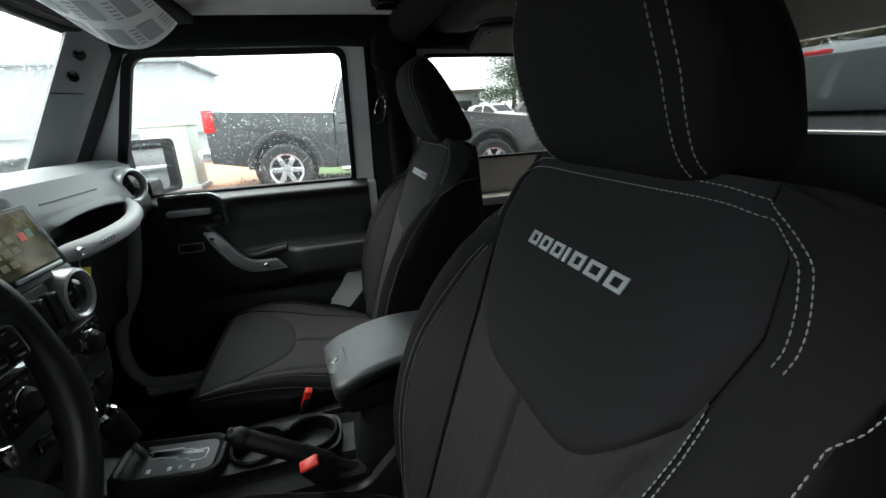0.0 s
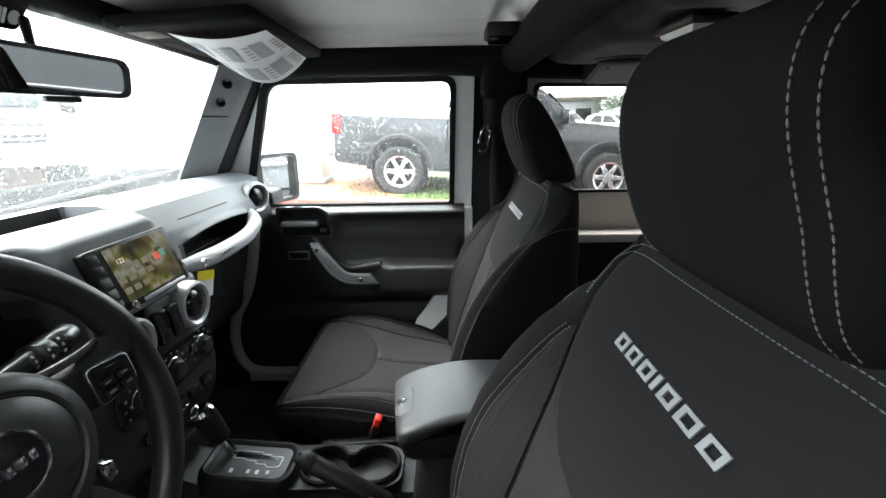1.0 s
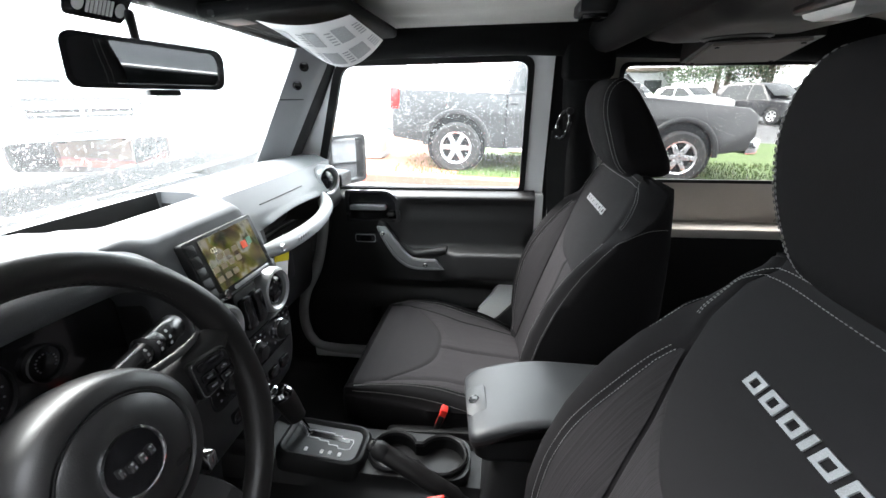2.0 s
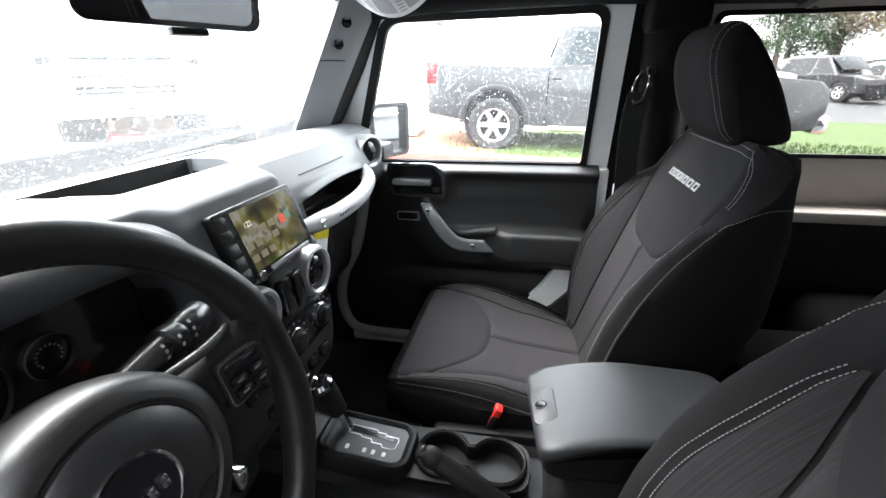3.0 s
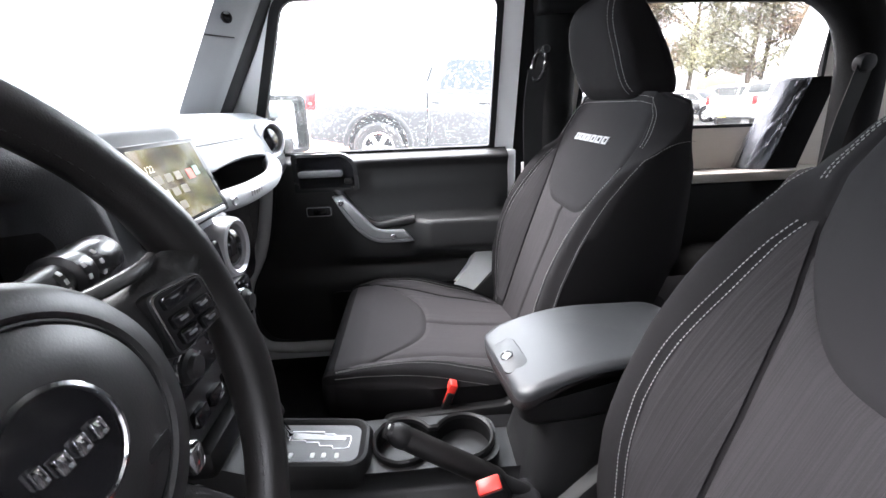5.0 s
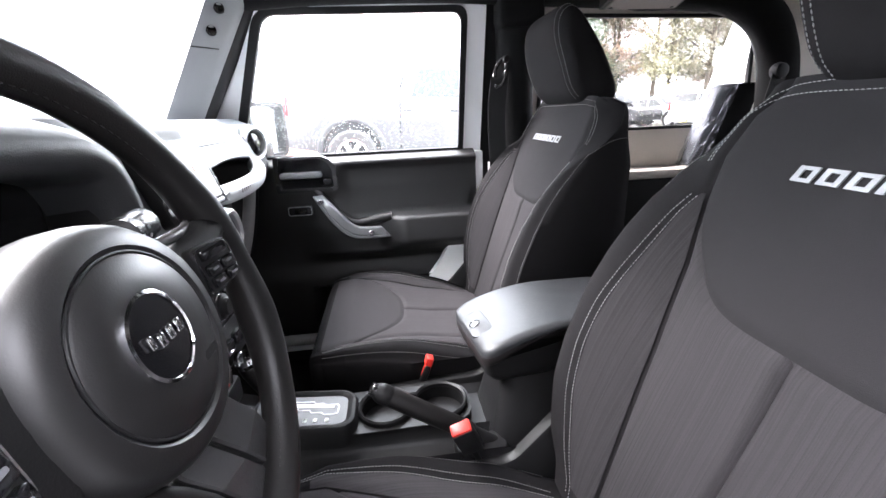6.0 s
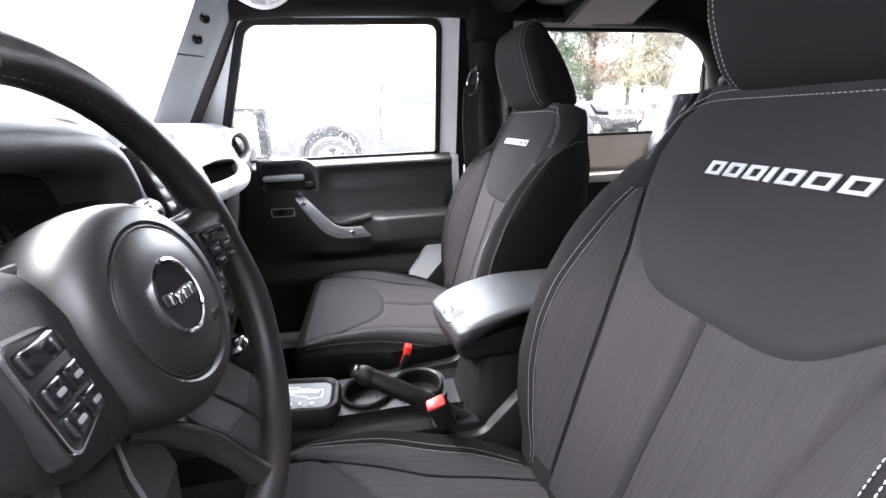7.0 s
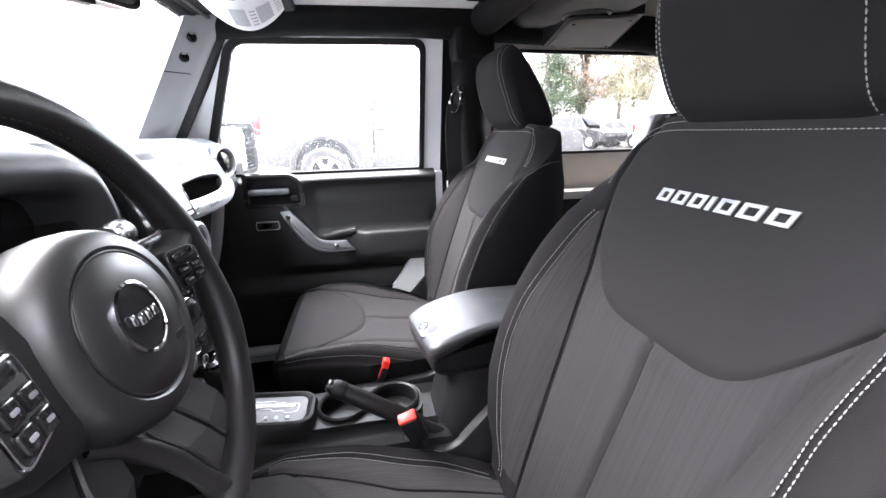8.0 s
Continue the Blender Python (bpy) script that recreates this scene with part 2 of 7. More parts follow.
def tube(pts, r, seg=12, flat=1.0, up=(0, 0, 1), closed=False, bm=None):
    """A round or flattened bar along pts; r is a number or one for each point; flat scales it along up."""
    pts = [Vector(p) for p in pts]
    n = len(pts)
    rings = []
    for i, p in enumerate(pts):
        a = pts[(i - 1) % n] if closed or i else pts[0]
        b = pts[(i + 1) % n] if closed or i < n - 1 else pts[-1]
        d = (b - a).normalized()
        side = d.cross(Vector(up))
        side = side.normalized() if side.length > 1e-4 else d.orthogonal().normalized()
        top = side.cross(d).normalized()
        q = r[i] if isinstance(r, (list, tuple)) else r
        rings.append([p + q * (math.cos(t) * side + flat * math.sin(t) * top) for t in (2 * math.pi * k / seg for k in range(seg))])
    if closed:
        rings.append(rings[0])
        bm = bm or bmesh.new()
        vs = [[bm.verts.new(v) for v in ring] for ring in rings[:-1]]
        for i in range(n):
            for k in range(seg):
                bm.faces.new((vs[i][k], vs[i][(k + 1) % seg], vs[(i + 1) % n][(k + 1) % seg], vs[(i + 1) % n][k]))
        return bm
    return loft(rings, bm=bm)


def lathe(profile, m, seg=32, bm=None, cap=True):
    """Turn (radius, height) pairs about the z axis of m."""
    rings = [[m @ Vector((r * math.cos(t), r * math.sin(t), h)) for t in (2 * math.pi * k / seg for k in range(seg))] for r, h in profile]
    return loft(rings, cap=cap, bm=bm)


def plate(outline, thick, m, r=0.002, seg=2, bm=None):
    """A flat outline (x, y) pushed out by thick along z of m, with rounded edges."""
    b = bmesh.new()
    f = b.faces.new([b.verts.new((x, y, 0)) for x, y in outline])
    ext = bmesh.ops.extrude_face_region(b, geom=[f])
    bmesh.ops.translate(b, verts=[v for v in ext["geom"] if isinstance(v, bmesh.types.BMVert)], vec=(0, 0, thick))
    if r:
        top = [e for e in b.edges if all(v.co.z > thick / 2 for v in e.verts)]
        bmesh.ops.bevel(b, geom=top, offset=r, segments=seg, profile=0.5, affect="EDGES")
    b.transform(m)
    return join(bm, b)


def ring_plate(outer, inner, thick, m, bm=None):
    """A flat frame between two outlines of the same number of points."""
    rows = [[m @ Vector((x, y, h)) for x, y in o] for o, h in ((inner, 0), (outer, 0), (outer, thick), (inner, thick), (inner, 0))]
    return loft(rows, cap=False, bm=bm)


def rounded(w, h, r, n=5, cx=0.0, cy=0.0):
    """The outline of a rectangle with round corners."""
    out = []
    for sx, sy, a0 in ((1, 1, 0), (-1, 1, 90), (-1, -1, 180), (1, -1, 270)):
        for k in range(n + 1):
            a = radians(a0 + 90 * k / n)
            out.append((cx + sx * (w / 2 - r) + r * math.cos(a), cy + sy * (h / 2 - r) + r * math.sin(a)))
    return out


def grid(f, us, vs, bm=None):
    """An open sheet of the points f(u, v)."""
    return loft([[f(u, v) for u in us] for v in vs], closed=False, bm=bm)


def span(a, b, n):
    return [a + (b - a) * k / n for k in range(n + 1)]


def smooth(a, b, x):
    t = min(1.0, max(0.0, (x - a) / (b - a)))
    return t * t * (3 - 2 * t)


def frame_at(o, ex, ey):
    """A matrix with its origin at o, x along ex and y nearest to ey."""
    ex = Vector(ex).normalized()
    ez = ex.cross(Vector(ey)).normalized()
    ey = ez.cross(ex)
    m = Matrix((ex, ey, ez)).transposed().to_4x4()
    m.translation = o
    return m


def stitches(path, length=0.0036, gap=0.0013, r=0.0005, bm=None):
    """Short threads laid along a path."""
    bm = bm or bmesh.new()
    path = [Vector(p) for p in path]
    total, ends = 0.0, []
    for a, b in zip(path, path[1:]):
        total += (b - a).length
        ends.append(total)

    def at(s):
        i = next((k for k, e in enumerate(ends) if s <= e), len(ends) - 1)
        a, b = path[i], path[i + 1]
        return b + (a - b) * ((ends[i] - s) / max(1e-9, (b - a).length))

    s = 0.0
    while s + length < total:
        a, b = at(s), at(s + length)
        d = (b - a).normalized()
        side = d.orthogonal().normalized()
        up = d.cross(side)
        mid = (a + b) / 2
        rings = [[p + q * (math.cos(t) * side + math.sin(t) * up) for t in (0, 1.571, 3.142, 4.712)] for p, q in ((a, r * 0.5), (mid, r * 1.25), (b, r * 0.5))]
        loft(rings, bm=bm)
        s += length + gap
    return bm


# ---------------------------------------------------------------- the vehicle's shell
SILL, LEAN_IN = 1.296, 0.242


def side_y(z):
    """The leaning plane of the door glass."""
    return 0.728 - LEAN_IN * (z - SILL)


def on_side(x, z, out=0.0, s=1):
    return Vector((x, s * (side_y(z) + out), z))


def side_frame(outer, inner, thick, out, s=1):
    """A frame in the plane of the side glass between two outlines in x and z."""
    rows = [[on_side(x, z, o, s) for x, z in ol] for ol, o in ((inner, out), (outer, out), (outer, out + thick), (inner, out + thick), (inner, out))]
    return loft(rows, cap=False)


def corner_outline(pts, r, n=5):
    """A polygon in two dimensions with its corners rounded by r (one for all, or one each)."""
    out, k = [], len(pts)
    for i in range(k):
        p, a, b = Vector(pts[i]), Vector(pts[i - 1]), Vector(pts[(i + 1) % k])
        q = r[i] if isinstance(r, (list, tuple)) else r
        u, v = (a - p).normalized() * q, (b - p).normalized() * q
        for j in range(n + 1):
            t = j / n
            w = (p + u) * (1 - t) ** 2 + 2 * p * t * (1 - t) + (p + v) * t * t
            out.append((w.x, w.y))
    return out


shell = thing("car_body", (0.2, 0, 0.58), "white two-door off-road vehicle body with a black floor and pale hardtop", "car body", kind="structure")

# floor with a tunnel
prof = [(-0.72, 0.70), (-0.66, 0.62), (-0.2, 0.60), (-0.14, 0.70), (0.14, 0.70), (0.2, 0.60), (0.66, 0.62), (0.72, 0.70)]
bm = grid(lambda x, i: Vector((x, prof[i][0], prof[i][1] + (0.18 * smooth(-0.95, -1.2, x)) + 0.16 * smooth(0.45, 0.6, x))), span(-1.25, 1.3, 60), range(8))
part("floor_pan", bm, CARPET, shell, "black carpeted floor with a tunnel")
bm = rbox((-1.22, 0, 0.98), (0.06, 1.5, 0.86), 0.01)
part("firewall", bm, CARPET, shell)

# door aperture flanges in body colour, greyed to put in their shade
for s in (1, -1):
    path = spline([(-0.775, s * 0.655, 1.29), (-0.80, s * 0.652, 1.15), (-0.83, s * 0.648, 1.04), (-0.885, s * 0.645, 0.93), (-0.905, s * 0.645, 0.83), (-0.885, s * 0.645, 0.745), (-0.82, s * 0.645, 0.712), (-0.60, s * 0.645, 0.705), (-0.1, s * 0.645, 0.705), (-0.06, s * 0.645, 0.75), (-0.05, s * 0.655, 1.0), (-0.05, s * 0.665, 1.25)], 8)
    part("door_aperture_flange", tube(path, 0.019, 10, 1.0, (0, 1, 0)), FLANGE, shell, "white edge of the door opening, greyed for its shade")
    path = [p + Vector((0.020, s * 0.004, 0.012)) for p in path]
    part("door_seal", tube(path, 0.008, 8, 1.0, (0, 1, 0)), RUBBER, shell, "black rubber door seal")
    bm = rbox((-0.46, s * 0.70, 0.68), (0.86, 0.09, 0.05), 0.012)
    part("door_sill", bm, PAINT, shell)
    # cowl side in front of the door
    bm = rbox((-1.06, s * 0.68, 1.0), (0.34, 0.03, 0.86), 0.01)
    part("cowl_side", bm, BLACK, shell)
    # tub side behind the door
    bm = rbox((0.62, s * 0.71, 0.88), (1.3, 0.04, 0.6), 0.01)
    part("tub_side", bm, BLACK, shell, "black inner side of the rear tub")
    bm = rbox((0.78, s * 0.58, 0.80), (0.72, 0.24, 0.36), 0.06, seg=4)
    part("wheel_house", bm, CARPET, shell)
    bm = rbox((0.62, s * 0.70, 1.178), (1.30, 0.06, 0.014), 0.004)
    bm = rbox((0.62, s * 0.715, 1.178), (1.30, 0.11, 0.03), 0.006, None, 2, bm)
    part("tub_rail", bm, LINERGREY, shell, "pale seam along the top of the tub")

# windscreen frame: pillars, header and scuttle
for s in (1, -1):
    low, high = Vector((-0.915, 0, 1.385)), Vector((-0.715, 0, 1.715))
    sec = [(-0.022, 0.524), (-0.012, 0.518), (0.034, 0.578), (0.044, 0.60), (0.04, 0.63), (0.0, 0.66), (-0.04, 0.6)]
    rings = [[Vector((p.x + dx, s * (y - 0.004 * k), p.z)) for dx, y in sec] for k, p in ((k, low.lerp(high, k / 8)) for k in range(9))]
    pillar = part("windscreen_pillar", loft(rings), PILLAR, shell, "grey plastic windscreen pillar cover with two holes")
    bm = None
    for f in (0.685, 0.823):
        p = low.lerp(high, f)
        face = Vector((0.046, s * 0.06, 0)).normalized()
        nrm = Vector((0.06, -s * 0.046, 0)).normalized()
        c = Vector((p.x + 0.010, s * (0.547 - 0.004 * 8 * f), p.z)) + nrm * 0.003
        m = frame_at(c, face, (0, 0, 1))
        bm = lathe([(0.0125, -0.004), (0.0125, 0.0015), (0.0105, 0.003), (0.0095, 0.0005), (0.004, 0.0)], m if m.col[2].to_3d().dot(nrm) > 0 else m @ Matrix.Rotation(math.pi, 4, "X"), 20, bm)
    part("bolt_hole", bm, GLOSSBLACK, pillar, "dark recessed bolt hole")
    p = low.lerp(high, 0.575)
    part("cover_seam", rbox((p.x + 0.010, s * (0.547 - 0.018), p.z), (0.07, 0.004, 0.003), 0.001, Matrix.Rotation(s * radians(53), 3, "Z")), BLACK, pillar)
    # black strip stands in for the pillar's side face in shade
    rings = [[Vector((p.x + dx, s * (y - 0.05 * max(0, p.z - 1.4)), p.z)) for dx, y in ((0.035, 0.60), (0.052, 0.62), (0.054, 0.66), (0.03, 0.69), (0.0, 0.66))] for p in (low.lerp(high, k / 8) for k in range(9))]
    part("pillar_seal", loft(rings), RUBBER, shell)
    # body-coloured band between pillar and door glass
    outl = [(-0.83, 1.30), (-0.80, 1.30), (-0.705, 1.69), (-0.745, 1.69)]
    rows = [[on_side(x, z, o, s) for x, z in outl] for o in (0.0, 0.02)]
    if s == -1:
        part("pillar_outer", loft(rows), PAINT, shell)

bm = tube(spline([(-0.735, -0.64, 1.722), (-0.752, -0.3, 1.737), (-0.757, 0, 1.742), (-0.752, 0.3, 1.737), (-0.735, 0.64, 1.722)], 6), 0.042, 12, 0.75)
part("windscreen_header", bm, PADDING, shell, "dark padded windscreen header")
bm = grid(lambda y, x: Vector((x, y, 1.395 - 0.09 * (-0.9 - x))), span(-0.72, 0.72, 20), span(-1.06, -0.90, 6))
part("scuttle", bm, GLOSSBLACK, shell)
bm = rbox((-1.68, 0, 1.30), (1.26, 1.24, 0.12), 0.05, seg=4)
part("bonnet", bm, PAINT, shell, "white bonnet")

# padded roll bar: rails over the doors, hoops behind the seats
for s in (1, -1):
    bm = tube(spline([(-0.72, s * 0.60, 1.712), (-0.5, s * 0.592, 1.722), (-0.2, s * 0.59, 1.722), (0.02, s * 0.585, 1.712), (0.3, s * 0.582, 1.70), (0.5, s * 0.578, 1.695), (0.62, s * 0.57, 1.675), (0.71, s * 0.56, 1.62), (0.76, s * 0.56, 1.55), (0.785, s * 0.56, 1.47), (0.80, s * 0.56, 1.33), (0.82, s * 0.56, 1.0)], 6), [0.047] * 25 + [0.052] * 50, 14)
    part("roll_bar_rail", bm, PADDING, shell, "black padded roll bar rail")
    rows = []
    for k in range(13):
        t = k / 12
        z = 1.72 - 0.95 * t
        rows.append((Vector(((-0.002 if s > 0 else 0.06) + 0.035 * t, s * ((0.612 if s > 0 else 0.652) + 0.045 * min(1, t * 1.6)), z))))
    bm = tube(rows, [0.056] * 3 + [0.050] * 10, 14, 1.0, (1, 0, 0))
    part("roll_bar_hoop", bm, PADDING, shell, "black padded roll bar post")
    bm = rbox((0.0 if s > 0 else 0.06, s * (0.585 if s > 0 else 0.64), 1.66), (0.125, 0.09, 0.10), 0.02, seg=3)
    part("padding_sleeve", bm, PADDING, shell)
bm = tube(spline([(0.03, -0.6, 1.715), (0.04, 0, 1.725), (0.03, 0.6, 1.715)], 8), 0.045, 12)
part("roll_bar_crossbar", bm, PADDING, shell)

# rear hardtop sides with their windows
for s in (1, -1):
    rows = [[on_side(x, z, o, s) for x, z in ((-0.10, 1.0), (0.10, 1.0), (0.10, 1.72), (-0.10, 1.72))] for o in (0.022, 0.05)]
    part("post_panel", loft(rows), RUBBER, shell, "black panel behind the roll bar post")
    outer = corner_outline([(0.03, 1.19), (1.26, 1.19), (1.26, 1.74), (0.03, 1.74)], 0.002, 5)
    inner = corner_outline([(0.095, 1.322), (0.85, 1.318), (0.755, 1.645), (0.095, 1.655)], [0.015, 0.02, 0.07, 0.02], 5)
    part("hardtop_side", side_frame(outer, inner, 0.03, -0.005, s), LINERGREY, shell, "warm grey inside of the hardtop wall")
    i2 = corner_outline([(0.107, 1.332), (0.838, 1.328), (0.745, 1.636), (0.107, 1.645)], [0.015, 0.02, 0.065, 0.02], 5)
    pane = side_frame(inner, i2, 0.012, -0.009, s)
    part("side_window_seal", pane, RUBBER, shell, "black rubber window seal")
outer = corner_outline([(-0.72, 1.1), (0.72, 1.1), (0.68, 1.80), (-0.68, 1.80)], 0.002, 5)
inner = corner_outline([(-0.52, 1.36), (0.52, 1.36), (0.50, 1.635), (-0.50, 1.635)], 0.05, 5)
m = frame_at((1.26, 0, 0), (0, 1, 0), (0, 0, 1))
part("hardtop_rear", ring_plate(outer, inner, 0.03, m), LINERGREY, shell, "warm grey tailgate surround")
part("tailgate_trim", rbox((1.238, 0, 1.232), (0.03, 1.34, 0.25), 0.008), BLACK, shell, "black inner tailgate trim")
part("tailgate", rbox((1.275, 0, 0.88), (0.04, 1.42, 0.5), 0.01), BLACK, shell)

# roof
roof = tagged(new("ceiling"), "pale removable hardtop roof panels over the front seats", "roof", kind="structure")
ORIGIN[roof] = Vector((0, 0, 0))


def roof_z(x, y):
    """The inner face of the front roof panels: a raised field with a rounded rim."""
    d = min(x + 0.70, 0.045 - x, 0.545 - abs(y), abs(y) + 0.2)
    step = 0.022 * smooth(0.035, 0.075, d)
    groove = 0.006 * math.exp(-((d - 0.105) / 0.012) ** 2)
    return 1.745 + 0.018 * smooth(0.0, 0.03, d) + step - groove - 0.05 * max(0, abs(y) - 0.5)


bm = grid(lambda y, x: Vector((x, y, roof_z(x, y))), span(-0.62, 0.62, 124), span(-0.73, 0.055, 80))
part("roof_panel", bm, HEADLINER, roof, "off-white moulded roof panel")
bm = grid(lambda y, x: Vector((x, y, 1.752 - 0.10 * smooth(0.5, 0.68, abs(y)) + 0.012 * smooth(0.42, 0.36, abs(y)))), span(-0.69, 0.69, 60), span(0.056, 1.29, 30))
part("rear_roof_panel", bm, LINERGREY, roof, "warm grey rear hardtop ceiling")
part("roof_skin", rbox((0.27, 0, 1.83), (2.06, 1.36, 0.03), 0.01), PAINT, roof)
part("roof_side_skin", rbox((-0.3, 0.672, 1.742), (0.86, 0.03, 0.11), 0.01), PAINT, roof)

for y in (0.36, -0.36):
    latch = thing("roof_latch", (-0.03, y, 1.73), "black plastic roof panel latch beside the roll bar", "latch", "roof latches")
    part("housing", rbox((-0.035, y, 1.738), (0.075, 0.085, 0.026), 0.006), BLACK, latch)
    part("lever", rbox((-0.04, y, 1.722), (0.05, 0.055, 0.012), 0.004), GLOSSBLACK, latch)


def pane(name, outl, m, material, label, thick=0.004):
    ob = solid(name, plate(outl, thick, m, 0), material, label, "window", kind="structure")
    ob.visible_shadow = False
    return ob


def side_matrix(s=1, out=0.006):
    return frame_at((0, s * (side_y(0) + out), 0), (1, 0, 0), (0, -s * LEAN_IN, 1))


def side_pts(pts):
    k = math.sqrt(1 + LEAN_IN**2)
    return [(x, z * k) for x, z in pts]


for i, s in enumerate((1, -1)):
    # unseen driver-side pane has the darker tint added to dim the rear cabin
    pane("window_%d" % (2 + i), side_pts(corner_outline([(0.10, 1.325), (0.845, 1.321), (0.75, 1.642), (0.10, 1.65)], [0.015, 0.02, 0.07, 0.02])), side_matrix(s, 0.008), TINTED if s > 0 else PRIVACY, "rear side window wet with rain drops")
pane("window_4", corner_outline([(-0.515, 1.365), (0.515, 1.365), (0.495, 1.63), (-0.495, 1.63)], 0.05), frame_at((1.268, 0, 0), (0, 1, 0), (0, 0, 1)), PRIVACY, "tailgate window with rain drops")
ws_low, ws_high = Vector((-0.935, 0, 1.375)), Vector((-0.735, 0, 1.735))
ws_m = frame_at(ws_low, (0, 1, 0), ws_high - ws_low)
ws_len = (ws_high - ws_low).length
pane("window_5", corner_outline([(-0.6, 0), (0.6, 0), (0.56, ws_len), (-0.56, ws_len)], 0.03), ws_m, WINDSCREEN, "wet windscreen covered with rain")

# rain drops on the outer faces
def drops(name, m, box, count, seed, out, small=0.0009, big=0.0032, streak=1.0):
    rnd = random.Random(seed)
    verts, faces = [], []
    for _ in range(count):
        x, y = rnd.uniform(box[0], box[1]), rnd.uniform(box[2], box[3])
        r = small + (big - small) * rnd.random() ** 3
        sx, sy = r * rnd.uniform(0.8, 1.2), r * rnd.uniform(0.9, 1.5) * streak
        k = len(verts)
        for j in range(6):
            a = math.pi / 3 * j
            verts.append(m @ Vector((x + sx * math.cos(a), y + sy * math.sin(a), out)))
        for j in range(6):
            a = math.pi / 3 * j
            verts.append(m @ Vector((x + 0.6 * sx * math.cos(a), y + 0.6 * sy * math.sin(a), out * (1 + 0.6 * r / abs(out)))))
        faces += [(k + j, k + (j + 1) % 6, k + 6 + (j + 1) % 6, k + 6 + j) for j in range(6)]
        faces.append(tuple(k + 6 + j for j in range(6)))
    me = bpy.data.meshes.new(name)
    me.from_pydata([tuple(v) for v in verts], [], faces)
    for f in me.polygons:
        f.use_smooth = True
    me.materials.append(DROP)
    ob = tagged(new(name, me), "small rain drops on the outside of the glass", "rain drops", kind="stuff")
    ob.visible_shadow = False
    return ob


kz = math.sqrt(1 + LEAN_IN**2)
drops("rain_drops", side_matrix(1, 0.006), (-0.76, -0.155, 1.30 * kz, 1.655 * kz), 4200, 1, -0.0045, 0.0004, 0.0014)
drops("rain_drops", side_matrix(1, 0.008), (0.105, 0.79, 1.325 * kz, 1.64 * kz), 4200, 2, -0.0045, 0.0004, 0.0014)
drops("rain_drops", ws_m, (-0.35, 0.57, 0.03, ws_len - 0.02), 5200, 3, -0.0045, 0.0004, 0.0017)
drops("rain_drops", frame_at((1.268, 0, 0), (0, 1, 0), (0, 0, 1)), (-0.45, 0.48, 1.37, 1.62), 500, 4, 0.0085, streak=0.5)

# windscreen wiper lying on the wet glass
wiper = thing("windscreen_wiper", (-0.95, 0.2, 1.41), "black windscreen wiper resting on the glass", "wiper")
a, b = ws_m @ Vector((0.02, 0.035, -0.012)), ws_m @ Vector((0.50, 0.06, -0.012))
part("wiper_arm", tube([a, (a + b) / 2 + Vector((-0.004, 0, 0.004)), b], 0.004, 8), BLACK, wiper)
part("wiper_blade", tube([a + (b - a) * 0.1, b + (b - a) * 0.05], 0.006, 6, 0.5), RUBBER, wiper)

# ---------------------------------------------------------------- passenger door
door = thing("passenger_door", (-0.43, 0.70, 0.72), "closed passenger door with black trim and a clear side window", "car door")


def panel_y(x, z):
    """Inner face of the door trim: rounded sill, recessed field, armrest ledge."""
    y = 0.668
    y += 0.06 * smooth(1.262, 1.298, z) ** 2                       # rolls out to the glass
    field = smooth(-0.545, -0.49, x) * smooth(1.275, 1.245, z) * smooth(1.10, 1.115, z)
    y += 0.013 * field
    y -= 0.006 * smooth(1.235, 1.19, z) * field                   # lower half of the field stands out a little
    arm = smooth(-0.43, -0.33, x) * smooth(-0.105, -0.13, x)
    y -= 0.044 * arm * smooth(1.122, 1.100, z) * smooth(0.985, 1.035, z)
    y -= 0.03 * smooth(0.96, 1.0, z) * smooth(1.20, 1.02, z) * smooth(-0.68, -0.5, x) * smooth(-0.11, -0.14, x)
    y -= 0.012 * smooth(0.97, 0.90, z)
    pocket = smooth(-0.66, -0.62, x) * smooth(-0.16, -0.2, x) * smooth(0.74, 0.78, z) * smooth(0.885, 0.87, z)
    y += 0.03 * pocket
    return y


xs, zs = span(-0.935, -0.105, 166), span(0.70, 1.298, 120)
bm = grid(lambda x, z: Vector((x, panel_y(x, z), z)), xs, zs)
part("door_panel", bm, DOORBLACK, door, "black moulded door trim with an armrest", 50)
part("door_outer", rbox((-0.44, 0.765, 1.0), (0.68, 0.04, 0.58), 0.01), PAINT, door, "white outer door skin")
part("door_inner_edge", rbox((-0.093, 0.725, 0.985), (0.030, 0.07, 0.60), 0.006), PAINT, door, "white rear door edge")

# window frame: white rear upright and front post, black seal
glass_in = corner_outline([(-0.81, SILL), (-0.154, SILL), (-0.148, 1.662), (-0.672, 1.662)], [0.01, 0.012, 0.028, 0.035], 6)
seal_out = corner_outline([(-0.845, SILL - 0.02), (-0.138, SILL - 0.02), (-0.130, 1.678), (-0.690, 1.678)], [0.01, 0.015, 0.035, 0.045], 6)
frame_out = corner_outline([(-0.965, SILL - 0.08), (-0.082, SILL - 0.08), (-0.078, 1.70), (-0.740, 1.70)], [0.01, 0.01, 0.03, 0.05], 6)
part("window_frame", side_frame(frame_out, seal_out, 0.035, -0.012), PAINT, door, "white painted window frame")
part("window_seal", side_frame(seal_out, glass_in, 0.016, -0.016), RUBBER, door, "black rubber window seal")
part("sill_strip", rbox((-0.47, 0.727, 1.294), (0.65, 0.016, 0.008), 0.003), RUBBER, door)
window = part("window_pane", plate(side_pts(glass_in), 0.004, side_matrix(1, 0.002), 0), GLASS, door, "clear glass wet with rain")
window.visible_shadow = False

